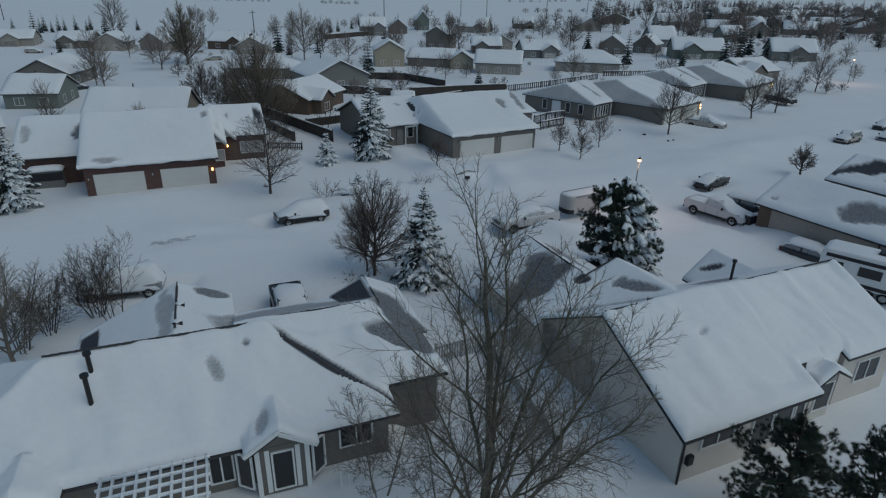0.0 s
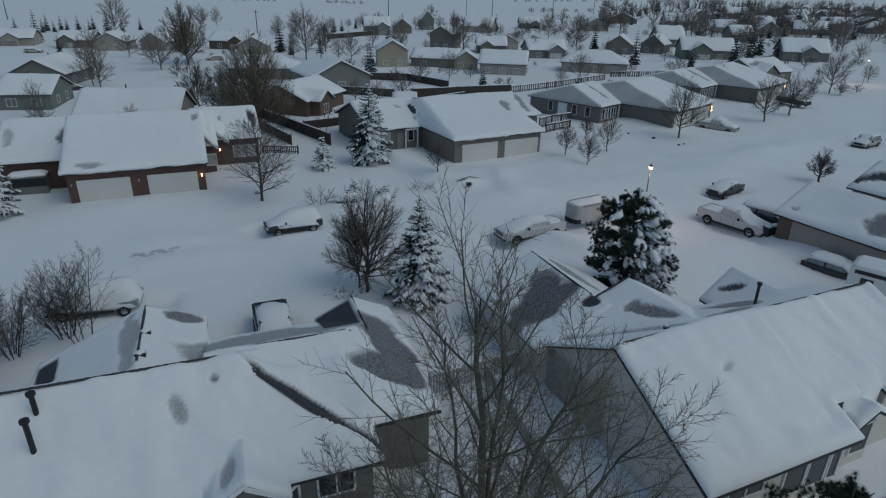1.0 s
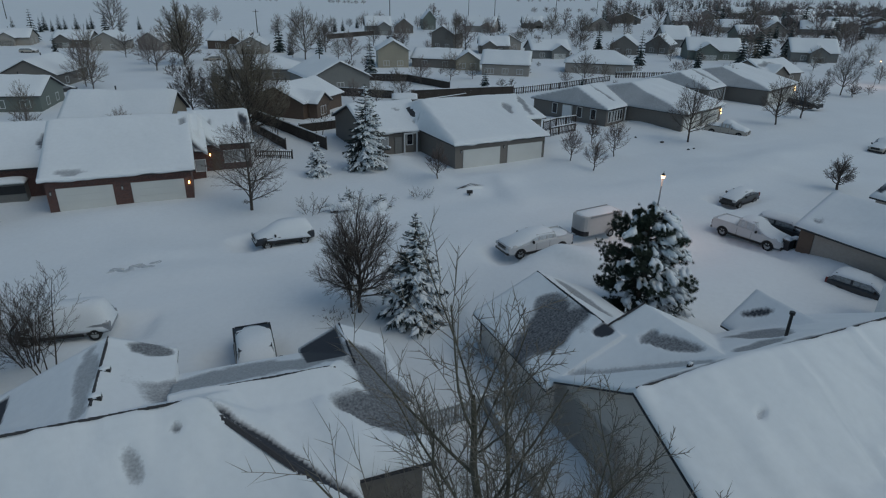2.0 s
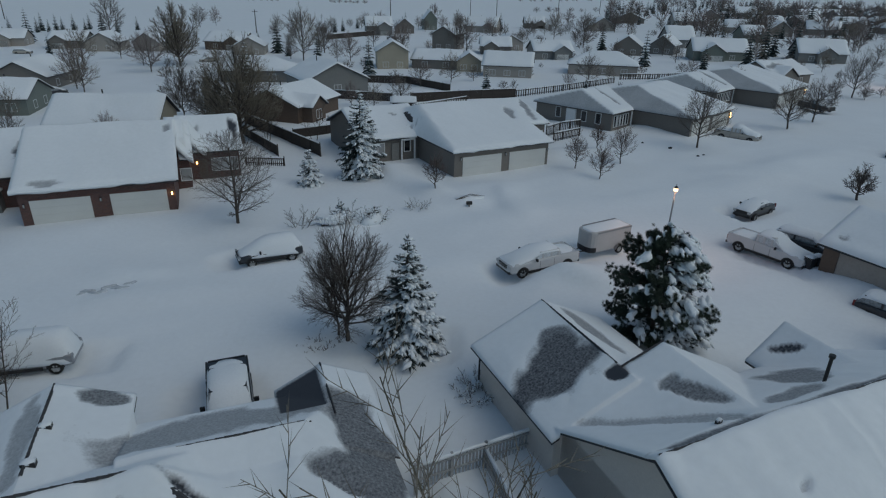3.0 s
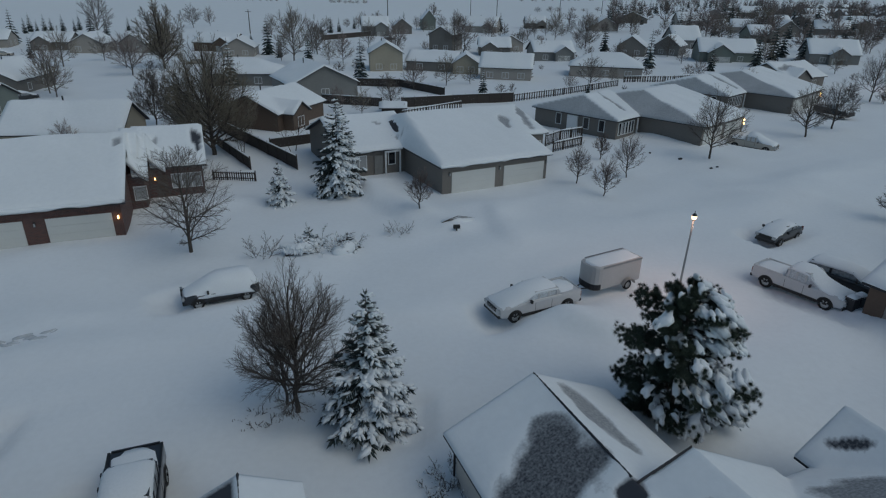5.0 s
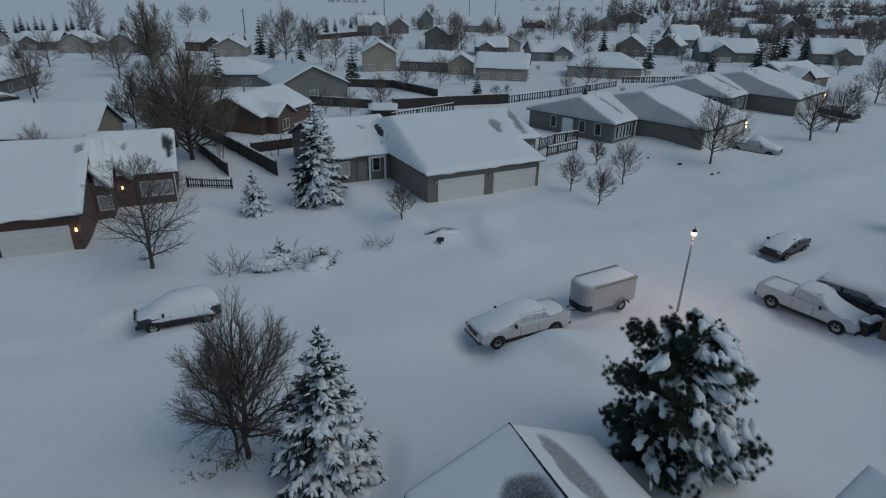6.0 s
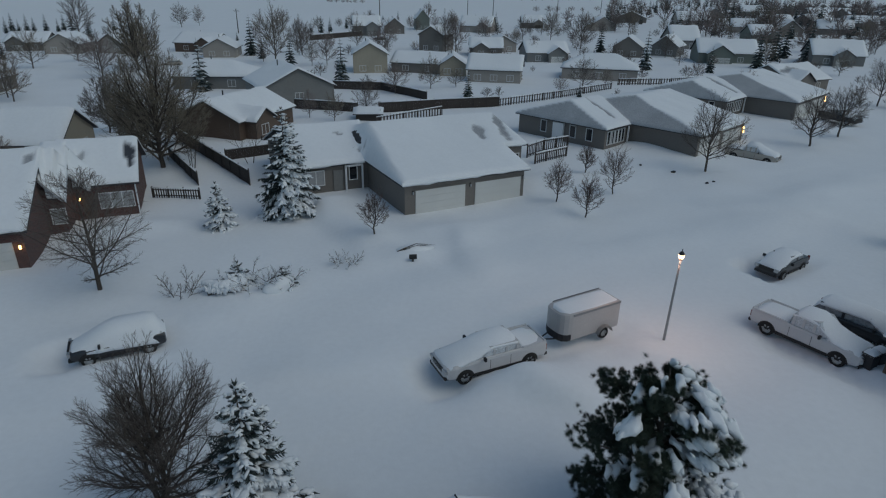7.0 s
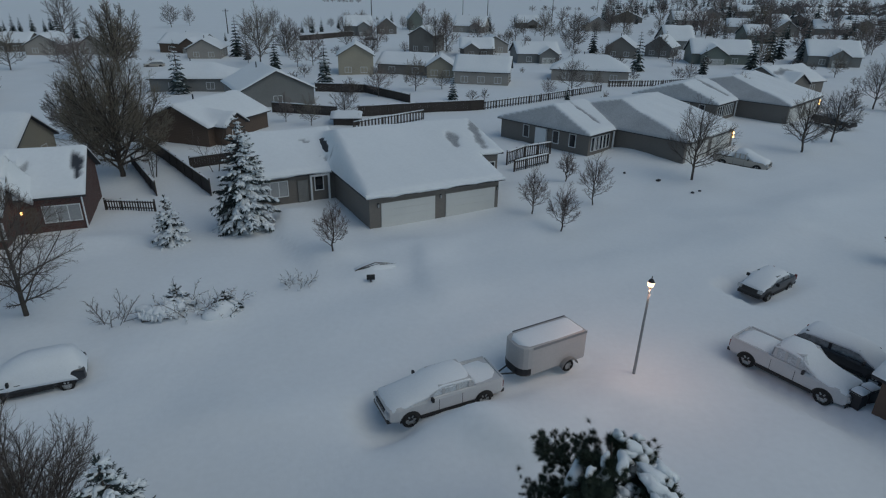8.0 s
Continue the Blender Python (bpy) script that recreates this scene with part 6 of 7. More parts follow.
def pickup(name, key, label, paint, z=-0.2, bed_snow=0.1, heavy=1.0, cab=1.0, pane=None, buried=0.0, sleek=0.0):
    w = 0.99
    low = [(2.92, 0.74, 0.5, 0.92, 0.1), (2.8, 0.90, 0.42, 1.04, 0.12), (2.4, w, 0.40, 1.12, 0.12), (1.3, w, 0.40, 1.20, 0.10), (-0.9, w, 0.42, 1.24, 0.05), (-2.75, w, 0.46, 1.24, 0.05), (-2.88, w - 0.04, 0.55, 1.20, 0.05)]
    rear = -0.75 * cab - (0.35 if cab > 1.1 else 0)
    top = 1.86 - sleek
    glass = [(1.25, 0.92, 1.14, 1.22, 0.05), (0.62 - 0.9 * sleek, 0.89, 1.15, top, 0.15), (rear + 0.06, 0.89, 1.15, top, 0.15), (rear, 0.90, 1.15, 1.30, 0.05)]
    t = 0.15 * heavy
    snow = [[(2.88, 0.78, 0.88, 0.03), (2.65, 0.93, 1.04, t), (2.0, 0.965, 1.12, t * 1.2), (1.45, 0.95, 1.18, t * 1.8 + 0.8 * buried), (1.0, 0.92, 1.42 - 0.5 * sleek, t * 1.5 + buried), (0.60, 0.88, 1.76 - sleek, t * 1.1 + 0.5 * buried), (0.2, 0.88, top - 0.02, t * 1.3), (rear + 0.3, 0.88, top - 0.02, t * 1.3), (rear + 0.02, 0.85, top - 0.06, 0.08), (rear - 0.03, 0.85, 1.42, 0.03)]]
    v = vehicle(name, key, label, "pickup truck", paint, low, glass, snow, (1.85, -1.85), w, 0.41, z, (1.35, -1.35), (0.85, 1.16), (2.9, 0.62), (-2.88, 0.62), pane, (0.12, 0.55, 0.93))
    for s in (-1, 1):
        part("bed_rail", boxed(-2.8, rear - 0.12, s * 0.93 - 0.05, s * 0.93 + 0.05, 1.242, 1.30, 0.015), PAINT_W if paint is PAINT_W else BLACK, v)
    part("tailgate", boxed(-2.90, -2.82, -0.86, 0.86, 0.66, 1.28, 0.02), paint, v)
    part("bed_snow", loft([(-2.78, 0.86, 1.20, 0.04), (-2.4, 0.87, 1.20, 0.06 + bed_snow), (-1.6, 0.87, 1.20, 0.05 + bed_snow * 1.2), (rear - 0.1, 0.86, 1.20, 0.1 + bed_snow)], mound, 0.03, z), CLUMP, v, "snow heaped in the truck bed", smooth=True)
    part("door_line", boxed(0.45, 0.47, -w - 0.006, -w + 0.002, 0.5, 1.08), DARK, v)
    part("door_line", boxed(-0.72, -0.70, -w - 0.006, -w + 0.002, 0.5, 1.08), DARK, v)
    part("door_line", boxed(0.45, 0.47, w - 0.002, w + 0.006, 0.5, 1.08), DARK, v)
    part("door_line", boxed(-0.72, -0.70, w - 0.002, w + 0.006, 0.5, 1.08), DARK, v)
    return v


def suv(name, key, label, paint, L=4.5, H=1.7, w=0.9, z=-0.25, heavy=1.0, category="car", van=False, low_roof=False, drape=False, pane=None):
    f, b = L / 2, -L / 2
    hood = f - (0.55 if van else 0.95)
    low = [(f, 0.62, 0.48, 0.72, 0.1), (f - 0.12, w - 0.1, 0.38, 0.84, 0.12), (hood + 0.3, w, 0.36, 0.95, 0.12), (hood - 0.3, w, 0.36, 1.0, 0.08), (b + 0.4, w, 0.38, 1.02, 0.06), (b + 0.05, w - 0.05, 0.45, 0.98, 0.08), (b, w - 0.15, 0.5, 0.9, 0.1)]
    back = b + (0.15 if not low_roof else 0.75)
    glass = [(hood - 0.1, w - 0.06, 0.95, 1.02, 0.05), (hood - 0.85, w - 0.10, 0.97, H, 0.17), (back + 0.3, w - 0.10, 0.97, H, 0.17), (back, w - 0.08, 0.96, 1.05, 0.05)]
    if drape:
        glass = [(a, b - 0.05, c, min(d, H - 0.16), e) for a, b, c, d, e in glass]
        pane = SNOWGLASS
    t = 0.15 * heavy
    g = 0.0 if heavy < 1.5 else 0.07
    snow = [[(f - 0.06, 0.68, 0.70, 0.03), (f - 0.3, w - 0.1, 0.86, t), (hood, w - 0.04, 0.98, t * 1.6), (hood - 0.5, w - 0.06 + g, 1.28 - 2 * g, t * 1.2 + 2 * g), (hood - 0.85, w - 0.1 + g, H - 0.06 - 5 * g, t + 5 * g),
             (hood - 1.3, w - 0.09 + g, H - 0.04 - 5 * g, t * 1.7 + 5 * g), (back + 0.6, w - 0.09 + g, H - 0.04 - 5 * g, t * 1.7 + 5 * g), (back + 0.25, w - 0.1 + g, H - 0.08 - 5 * g, t + 5 * g), (back + 0.02, w - 0.12 + g, 1.15, 0.12)]]
    if drape:
        snow = [[(f + 0.02, 0.66, 0.66, 0.06), (f - 0.25, w - 0.08, 0.74, 0.26), (hood + 0.1, w + 0.01, 0.76, 0.44), (hood - 0.45, w + 0.03, 0.74, 0.80), (hood - 0.9, w + 0.04, 0.72, H - 0.56),
                 (0.0, w + 0.05, 0.70, H - 0.46), (back + 0.7, w + 0.05, 0.64, H - 0.40), (back + 0.25, w + 0.02, 0.58, H - 0.44), (back - 0.05, w - 0.06, 0.56, 0.6), (b - 0.04, w - 0.2, 0.8, 0.1)]]
    v = vehicle(name, key, label, category, paint, low, glass, snow, (f - 0.85, b + 0.85), w, 0.34, z, (f - 1.4, b + 1.4), (hood - 0.5, 0.98) if heavy < 1.8 else None, (f, 0.55) if heavy < 1.8 else None, (b, 0.55) if heavy < 1.4 and not van else None, pane, () if drape else (0.5,), drape)
    return v


pickup("pickup_truck", "tow_truck", "white pickup with snowy hood, hitched to a trailer", PAINT_W, z=-0.40, bed_snow=0.06, heavy=1.05, cab=1.25, pane=SNOWGLASS, buried=0.14, sleek=0.22)
pickup("pickup_truck", "white_truck", "white extended-cab pickup capped with snow", PAINT_W, z=-0.14, bed_snow=0.12, heavy=1.15, cab=1.01, pane=SNOWGLASS)
pickup("pickup_truck", "drive_truck", "dark-sided pickup buried in snow on the driveway", PAINT_D, bed_snow=0.05, heavy=1.2, cab=1.25, z=-0.15)
pickup("pickup_truck", "dark_truck", "dark pickup parked in the snowy street", PAINT_D, bed_snow=0.05, heavy=0.5, z=0.0)
pickup("pickup_truck", "plow_truck", "pale pickup half buried before a garage", PAINT_B, bed_snow=0.3, heavy=2.2, z=-0.6, pane=SNOWGLASS)
suv("suv", "dark_suv", "dark SUV under thick snow beside the pickup", PAINT_D, 4.8, 1.5, 0.95, -0.15, 1.3)
suv("sedan", "small_car", "dark small car buried to its sills in snow", PAINT_D, 4.2, 1.4, 0.86, -0.50, 0.95, low_roof=True)
suv("suv", "crossover", "dark crossover buried under a thick snow cap", PAINT_D, 4.5, 1.6, 0.9, -0.34, 1.7, drape=True)
suv("minivan", "van", "silver minivan drifted in with snow", PAINT_S, 5.0, 1.75, 0.97, -0.25, 1.0, "van", True, drape=True, pane=SNOWGLASS)
suv("suv", "wagon", "pale SUV parked in the snowed-in street", PAINT_B, 4.6, 1.7, 0.92, -0.3, 0.8)
for k, (x, y, h) in enumerate(((66.5, 93.5, 210.0), (-117.0, 177.0, 20.0), (-76.0, 118.0, 10.0), (-70.0, 115.5, 60.0), (-63.0, 168.0, 200.0), (62.0, 86.0, 215.0), (-25.0, 254.0, 150.0), (34.0, 46.5, 120.0))):
    PLACES["far%d" % k] = (x, y, h)
    suv("car", "far%d" % k, "snow-capped parked car half buried", (PAINT_D, PAINT_B, PAINT_S)[k % 3], 4.4, 1.5, 0.9, gz(x, y) - 0.35, 1.4)


def cargo_trailer():
    x, y, h = PLACES["trailer"]
    t = thing("cargo_trailer", pose(x, y, -0.1, 0, 0, h), "white enclosed cargo trailer with snow on top", "trailer")
    w, l = 0.86, 1.85
    low = [(l + 0.26, 0.30, 0.42, 2.0, 0.06), (l + 0.22, 0.50, 0.42, 2.0, 0.06), (l + 0.10, 0.70, 0.42, 2.02, 0.06), (l - 0.12, 0.82, 0.42, 2.02, 0.06), (l - 0.35, w, 0.42, 2.02, 0.06), (-l, w, 0.42, 2.02, 0.06)]
    part("body", loft(low, shell), TRAILER, t)
    part("stone_guard", loft([(l + 0.266, 0.306, 0.43, 0.85, 0.01), (l + 0.226, 0.506, 0.43, 0.85, 0.01), (l + 0.106, 0.706, 0.43, 0.85, 0.01), (l - 0.12, 0.828, 0.43, 0.85, 0.01), (l - 0.3, w + 0.006, 0.43, 0.85, 0.01)], shell), DARK, t, "dark checker-plate stone guard")
    part("roof_snow", loft([(l + 0.12, 0.40, 2.0, 0.03), (l - 0.25, w - 0.10, 2.0, 0.07), (0, w - 0.08, 2.0, 0.09), (-l + 0.2, w - 0.10, 2.0, 0.07), (-l + 0.06, w - 0.14, 2.0, 0.03)], mound, 0.012), CLUMP, t, "snow on the trailer roof", smooth=True)
    for s in (-1, 1):
        part("roof_trim", boxed(-l - 0.01, l - 0.36, s * (w + 0.012) - 0.014, s * (w + 0.012) + 0.014, 1.90, 2.03), STEEL, t)
        wheel(t, -0.75, s * (w + 0.12), 0.34, 0.2)
        f = bmesh.new()
        n = 12
        pts = [(-0.75 + 0.5 * math.cos(k * math.pi / n), 0.40 + 0.42 * math.sin(k * math.pi / n)) for k in range(n + 1)]
        a = [f.verts.new((p, s * w, q)) for p, q in pts]
        b = [f.verts.new((p, s * (w + 0.26), q)) for p, q in pts]
        for k in range(n):
            f.faces.new((a[k], a[k + 1], b[k + 1], b[k]))
        bmesh.ops.solidify(f, geom=f.faces[:], thickness=0.03)
        part("fender", f, TRAILER, t)
        part("drawbar", tube(bmesh.new(), (l + 0.15, s * 0.4, 0.5), (l + 1.2, 0, 0.52), 0.04, 0.04, 8), DARK, t)
    part("ramp_bar", boxed(-l - 0.95, -l - 0.05, -0.35, -0.27, 0.18, 0.24), DARK, t)


cargo_trailer()


def travel_trailer():
    t = thing("travel_trailer", pose(28.4, 37.2, 0.0, 0, 0, -42.0), "white travel trailer with dark trim and snowy roof", "travel trailer")
    w, l = 1.2, 3.6
    part("body", loft([(l, w - 0.1, 0.7, 2.6, 0.2), (l - 0.3, w, 0.6, 2.85, 0.12), (-l + 0.3, w, 0.6, 2.85, 0.12), (-l, w - 0.05, 0.7, 2.7, 0.2)], shell), WHITE, t)
    for s in (-1, 1):
        part("stripe", boxed(-l + 0.3, l - 0.4, s * (w + 0.006) - 0.01, s * (w + 0.006) + 0.01, 2.35, 2.6), DARK, t)
        part("stripe", boxed(-l + 0.3, l - 0.4, s * (w + 0.006) - 0.01, s * (w + 0.006) + 0.01, 0.75, 1.0), DARK, t)
        for x0, x1 in ((-2.9, -2.2), (-1.3, 0.0), (0.9, 1.7), (2.3, 2.8)):
            part("window", boxed(x0, x1, s * (w + 0.02) - 0.012, s * (w + 0.02) + 0.012, 1.5, 2.15, 0.01), GLASS, t)
        for ax in (-0.5, 0.4):
            wheel(t, ax, s * (w + 0.03), 0.36)
    part("air_conditioner", boxed(-0.6, 0.4, -0.4, 0.4, 2.85, 3.12, 0.06), DARK, t)
    part("roof_snow", loft([(l - 0.1, w - 0.2, 2.7, 0.05), (l - 0.4, w - 0.1, 2.84, 0.12), (-l + 0.4, w - 0.1, 2.84, 0.12), (-l + 0.1, w - 0.2, 2.75, 0.05)], mound, 0.02), CLUMP, t, "snow on the roof", smooth=True)


travel_trailer()
PLACES["trailer_car"] = (27.6, 43.4, -50.0)
suv("suv", "trailer_car", "dark SUV parked beside the travel trailer", PAINT_D, 4.4, 1.5, 0.92, -0.55, 1.3)


# ---- street lamps and poles ----
def street_lamp(x, y, h, label, lit=True, lean=0.0):
    p = thing("street_lamp", pose(x, y, gz(x, y), 0, lean, 0), label, "street lamp")
    part("post", tube(bmesh.new(), (0, 0, -0.4), (0, 0, h - 0.35), 0.075, 0.05, 12), STEEL, p)
    part("collar", tube(bmesh.new(), (0, 0, h - 0.40), (0, 0, h - 0.30), 0.09, 0.11, 12), DARK, p)
    part("globe", tube(bmesh.new(), (0, 0, h - 0.30), (0, 0, h - 0.08), 0.13, 0.17, 12), LAMPGLOW, p, "glowing warm lamp glass")
    cap = tube(bmesh.new(), (0, 0, h - 0.08), (0, 0, h + 0.08), 0.17, 0.06, 12)
    part("cap", cap, DARK, p)
    part("finial", tube(bmesh.new(), (0, 0, h + 0.12), (0, 0, h + 0.22), 0.025, 0.02, 8), DARK, p)
    ld = bpy.data.lights.new("lamp_light", "POINT")
    ld.energy, ld.color, ld.shadow_soft_size = 300, (1.0, 0.54, 0.42), 0.2
    lo = new("lamp_light", ld)
    lo.parent = p
    lo.location = (0.0, 0, h - 0.62)
    return p


street_lamp(16.05, 52.05, 5.2, "steel street lamp with glowing amber head", lean=1.0)
street_lamp(91.0, 143.0, 5.5, "steel street lamp with glowing amber head")
for x, y, h in ((-29.4, 289, 17), (21.8, 380, 18), (8.6, 486, 19), (114, 535, 20), (-83, 271, 9), (60, 400, 16), (-230, 330, 14)):
    p = thing("utility_pole", pose(x, y, gz(x, y)), "tall dark utility pole beyond the houses", "utility pole", "utility poles")
    part("pole", tube(bmesh.new(), (0, 0, -0.5), (0, 0, h), 0.22, 0.14, 8), WOOD, p)
    part("crossarm", boxed(-1.2, 1.2, -0.06, 0.06, h - 0.9, h - 0.75), WOOD, p)


# ---- fences ----
def fence(name, points, h, label, material, slat=0.14, gap=0.02, post=2.4, z0=0.0, snow=True, boards=True):
    """A board fence along points: posts, rails, upright boards and a line of snow on top."""
    f = thing(name, pose(points[0][0], points[0][1], 0), label, "fence")
    ox, oy = points[0]
    board = boxed(-slat / 2, slat / 2, -0.012, 0.012, -0.3, h)
    board_me = link_mesh("board", board, material)
    post_me = link_mesh("post", boxed(-0.055, 0.055, -0.055, 0.055, -0.5, h + 0.08, 0.01), material)
    for (x0, y0), (x1, y1) in zip(points, points[1:]):
        L, a = math.hypot(x1 - x0, y1 - y0), math.degrees(math.atan2(y1 - y0, x1 - x0))
        u = ((x1 - x0) / L, (y1 - y0) / L)
        n = max(1, round(L / post))
        for k in range(n + 1):
            ob = part("post", post_me, None, f)
            ob.matrix_basis = pose(x0 - ox + u[0] * L * k / n, y0 - oy + u[1] * L * k / n, z0, 0, 0, a)
        m = int(L / (slat + gap)) if boards else 0
        for k in range(m):
            ob = part("board", board_me, None, f)
            d = (k + 0.5) * L / m
            ob.matrix_basis = pose(x0 - ox + u[0] * d - u[1] * 0.03, y0 - oy + u[1] * d + u[0] * 0.03, z0 + 0.02 * math.sin(k * 1.7), 0, 0, a)
        for z in (0.25, h - 0.2):
            r = part("rail", boxed(0, L, -0.02, 0.02, z - 0.045, z + 0.045), material, f)
            r.matrix_basis = pose(x0 - ox + u[1] * 0.035, y0 - oy - u[0] * 0.035, z0, 0, 0, a)
        if snow:
            s = part("snow_ridge", loft([(0, 0.07, h, 0.03), (L * 0.3, 0.09, h, 0.09), (L * 0.6, 0.08, h, 0.06), (L, 0.07, h, 0.04)], mound, 0.01), CLUMP, f, "snow on top of the fence", smooth=True)
            s.matrix_basis = pose(x0 - ox, y0 - oy, z0 - 0.01, 0, 0, a)
    return f


fence("fence", [(-0.9, 28.6), (1.9, 30.0), (4.3, 31.2)], 1.0, "low snow-crusted picket fence between the near houses", SNOWWOOD, 0.09, 0.06, 1.8)
fence("fence", [(1.9, 29.9), (4.6, 21.9)], 0.8, "low snow-crusted picket fence between the near houses", SNOWWOOD, 0.09, 0.06, 1.8)
fence("fence", [(-22.4, 73.6), (-18.2, 73.6)], 0.95, "low snow-capped picket fence by the brick duplex", WOOD, 0.10, 0.12, 1.4)
fence("fence", [(-27.0, 87.0), (-20.0, 77.6)], 1.3, "dark board fence between the gardens", WOOD, 0.24, 0.01, 2.4)
fence("fence", [(-29.5, 95.0), (-15.2, 78.0)], 1.5, "dark board fence between the gardens", WOOD, 0.24, 0.01, 2.4)
fence("fence", [(-20.4, 86.0), (-13.0, 92.0)], 1.3, "dark board fence between the gardens", WOOD, 0.24, 0.01, 2.4)
fence("fence", [(12.4, 90.6), (14.6, 93.4), (17.8, 95.6)], 1.5, "dark slatted deck fence beside the duplex", WOOD, 0.14, 0.16, 1.8)
fence("fence", [(13.0, 88.0), (17.0, 91.5)], 1.2, "dark slatted deck fence beside the duplex", WOOD, 0.14, 0.16, 1.8)
fence("fence", [(-21.0, 117.3), (-10.8, 114.9)], 1.5, "dark snow-topped garden fence", WOOD, 0.30, 0.01, 2.4)
fence("fence", [(-7.6, 115.0), (0.6, 118.7), (11.0, 122.8)], 1.6, "dark snow-topped garden fence", WOOD, 0.30, 0.01, 2.4)
fence("fence", [(11.0, 122.8), (21.0, 131.3), (34.0, 144.0)], 1.3, "dark open garden fence in snow", WOOD, 0.25, 0.35, 2.4)
fence("fence", [(-19.0, 137.5), (-10.0, 137.0), (-1.0, 127.0)], 1.5, "dark snow-topped garden fence", WOOD, 0.30, 0.01, 2.4)
fence("fence", [(-6.6, 104.4), (2.0, 113.6)], 1.5, "dark rail fence behind the duplex", WOOD, 0.25, 0.3, 2.4)
fence("fence", [(36.7, 150.0), (48.0, 152.0), (58.0, 158.0)], 1.3, "dark open garden fence in snow", WOOD, 0.25, 0.3, 2.4)
fence("fence", [(-48.4, 244.4), (-34.3, 271.8)], 1.8, "dark snow-topped garden fence", WOOD, 0.5, 0.01, 4)
gable("shed", -10.0, 108.6, 5.0, 3.4, 2.4, WOOD, "dark garden shed with snow on its roof", 1.5, 2.1, seed=70.0, wins=0)


# ---- roof fittings of the near houses ----
def local(h, x, y):
    p = h.matrix_basis.inverted() @ Vector((x, y, 0))
    return p.x, p.y


def roof_pipe(h, x, y, z0, z1, r=0.09, lean=0.0):
    u, v = local(h, x, y)
    p = part("stove_pipe", tube(bmesh.new(), (u, v, z0), (u + lean, v, z1), r, r, 12), BLACK, h, "black metal stove pipe")
    bm = tube(bmesh.new(), (u + lean, v, z1 - 0.02), (u + lean, v, z1 + 0.10), r * 1.7, r * 1.7, 12)
    part("pipe_cap", bm, BLACK, p)
    return p


def roof_vent(h, x, y, z, s=0.2):
    u, v = local(h, x, y)
    p = part("roof_vent", boxed(u - s, u + s, v - s * 0.7, v + s * 0.7, z - 0.15, z + 0.10, 0.02), BLACK, h, "square black roof vent")
    part("vent_snow", loft([(u - s, s * 0.6, z + 0.1, 0.02), (u, s * 0.75, z + 0.1, 0.08), (u + s, s * 0.6, z + 0.1, 0.02)], lambda q: [(y + v, zz) for y, zz in mound(q)]), CLUMP, p, smooth=True)
    return p


def ridge_cap(h, p, q, w=0.09):
    """The bare strip of shingle caps along a ridge or hip: many overlapping tabs."""
    p, q = Vector(p), Vector(q)
    L = (q - p).length
    d = (q - p).normalized()
    s = d.cross(Vector((0, 0, 1))).normalized()
    n = max(2, int(L / 0.28))
    bm = bmesh.new()
    for k in range(n):
        a, b = p + d * (L * k / n), p + d * (L * (k + 1.15) / n)
        up = Vector((0, 0, 0.035 + 0.004 * (k % 3)))
        va = [bm.verts.new(c) for c in (a - s * w - Vector((0, 0, 0.05)), a + up, a + s * w - Vector((0, 0, 0.05)), b - s * w - Vector((0, 0, 0.07)), b + up * 0.4, b + s * w - Vector((0, 0, 0.07)))]
        bm.faces.new((va[0], va[1], va[4], va[3]))
        bm.faces.new((va[1], va[2], va[5], va[4]))
    o = part("ridge_cap", bm, SHINGLE, h, "wind-bared dark ridge shingles")
    return tagged(o, kind="stuff")


roof_pipe(L_, -13.75, 19.75, 2.9, 4.95)
roof_pipe(L_, -14.25, 20.9, 3.6, 5.15)
roof_vent(L_, -10.4, 23.05, 4.45)
roof_vent(L_, -13.0, 22.3, 4.6, 0.16)
roof_vent(L_, -12.9, 26.1, 4.5)
roof_vent(L_, -12.3, 24.4, 4.55)
roof_vent(L_, -4.5, 27.1, 4.2, 0.13)
ridge_cap(L_, (-8.1, 0, 4.93), (0.0, 0, 4.93), 0.04)
ridge_cap(L_, (0.0, 0.0, 4.98), (4.85, -4.45, 2.36), 0.12)
ridge_cap(L_, (0.8, 1.35, 4.32), (4.9, 1.35, 4.32), 0.03)
ridge_cap(L_, (6.05, 2.3, 3.61), (6.05, 5.7, 3.61), 0.05)
ridge_cap(L_, (-3.4, 1.2, 4.61), (-3.4, 5.9, 4.61), 0.06)
ridge_cap(R_, (0.1, 0.0, 5.37), (15.3, 0.0, 5.37), 0.04)
ridge_cap(R_, (3.4, 5.9, 4.06), (3.4, 11.7, 4.06), 0.04)
ridge_cap(R_, (5.4, 5.7, 4.76), (3.5, 5.72, 4.02), 0.05)
roof_pipe(R_, 14.6, 30.0, 4.3, 5.55, 0.07)
roof_vent(R_, 9.3, 26.9, 4.9, 0.1)
window(R_, 2.3, -5.17, 1.75, 1.7, 0.6, 0, 2)
for u, w in ((4.9, 1.1), (6.15, 1.0), (7.15, 0.5)):
    window(R_, u, -5.17, 1.35, w, 1.5, 0, 1)
window(R_, 9.55, -4.62, 1.3, 1.0, 1.4, 0, 1)
window(R_, 13.2, -4.22, 1.6, 1.6, 1.1, 0, 2)
part("downspout", tube(bmesh.new(), (0.45, -5.22, -0.3), (0.45, -5.22, 2.3), 0.05, 0.05, 8), BLACK, R_, "dark downspout")
part("gas_meter", boxed(0.7, 1.0, -5.35, -5.16, 0.9, 1.35, 0.02), DARK, R_)
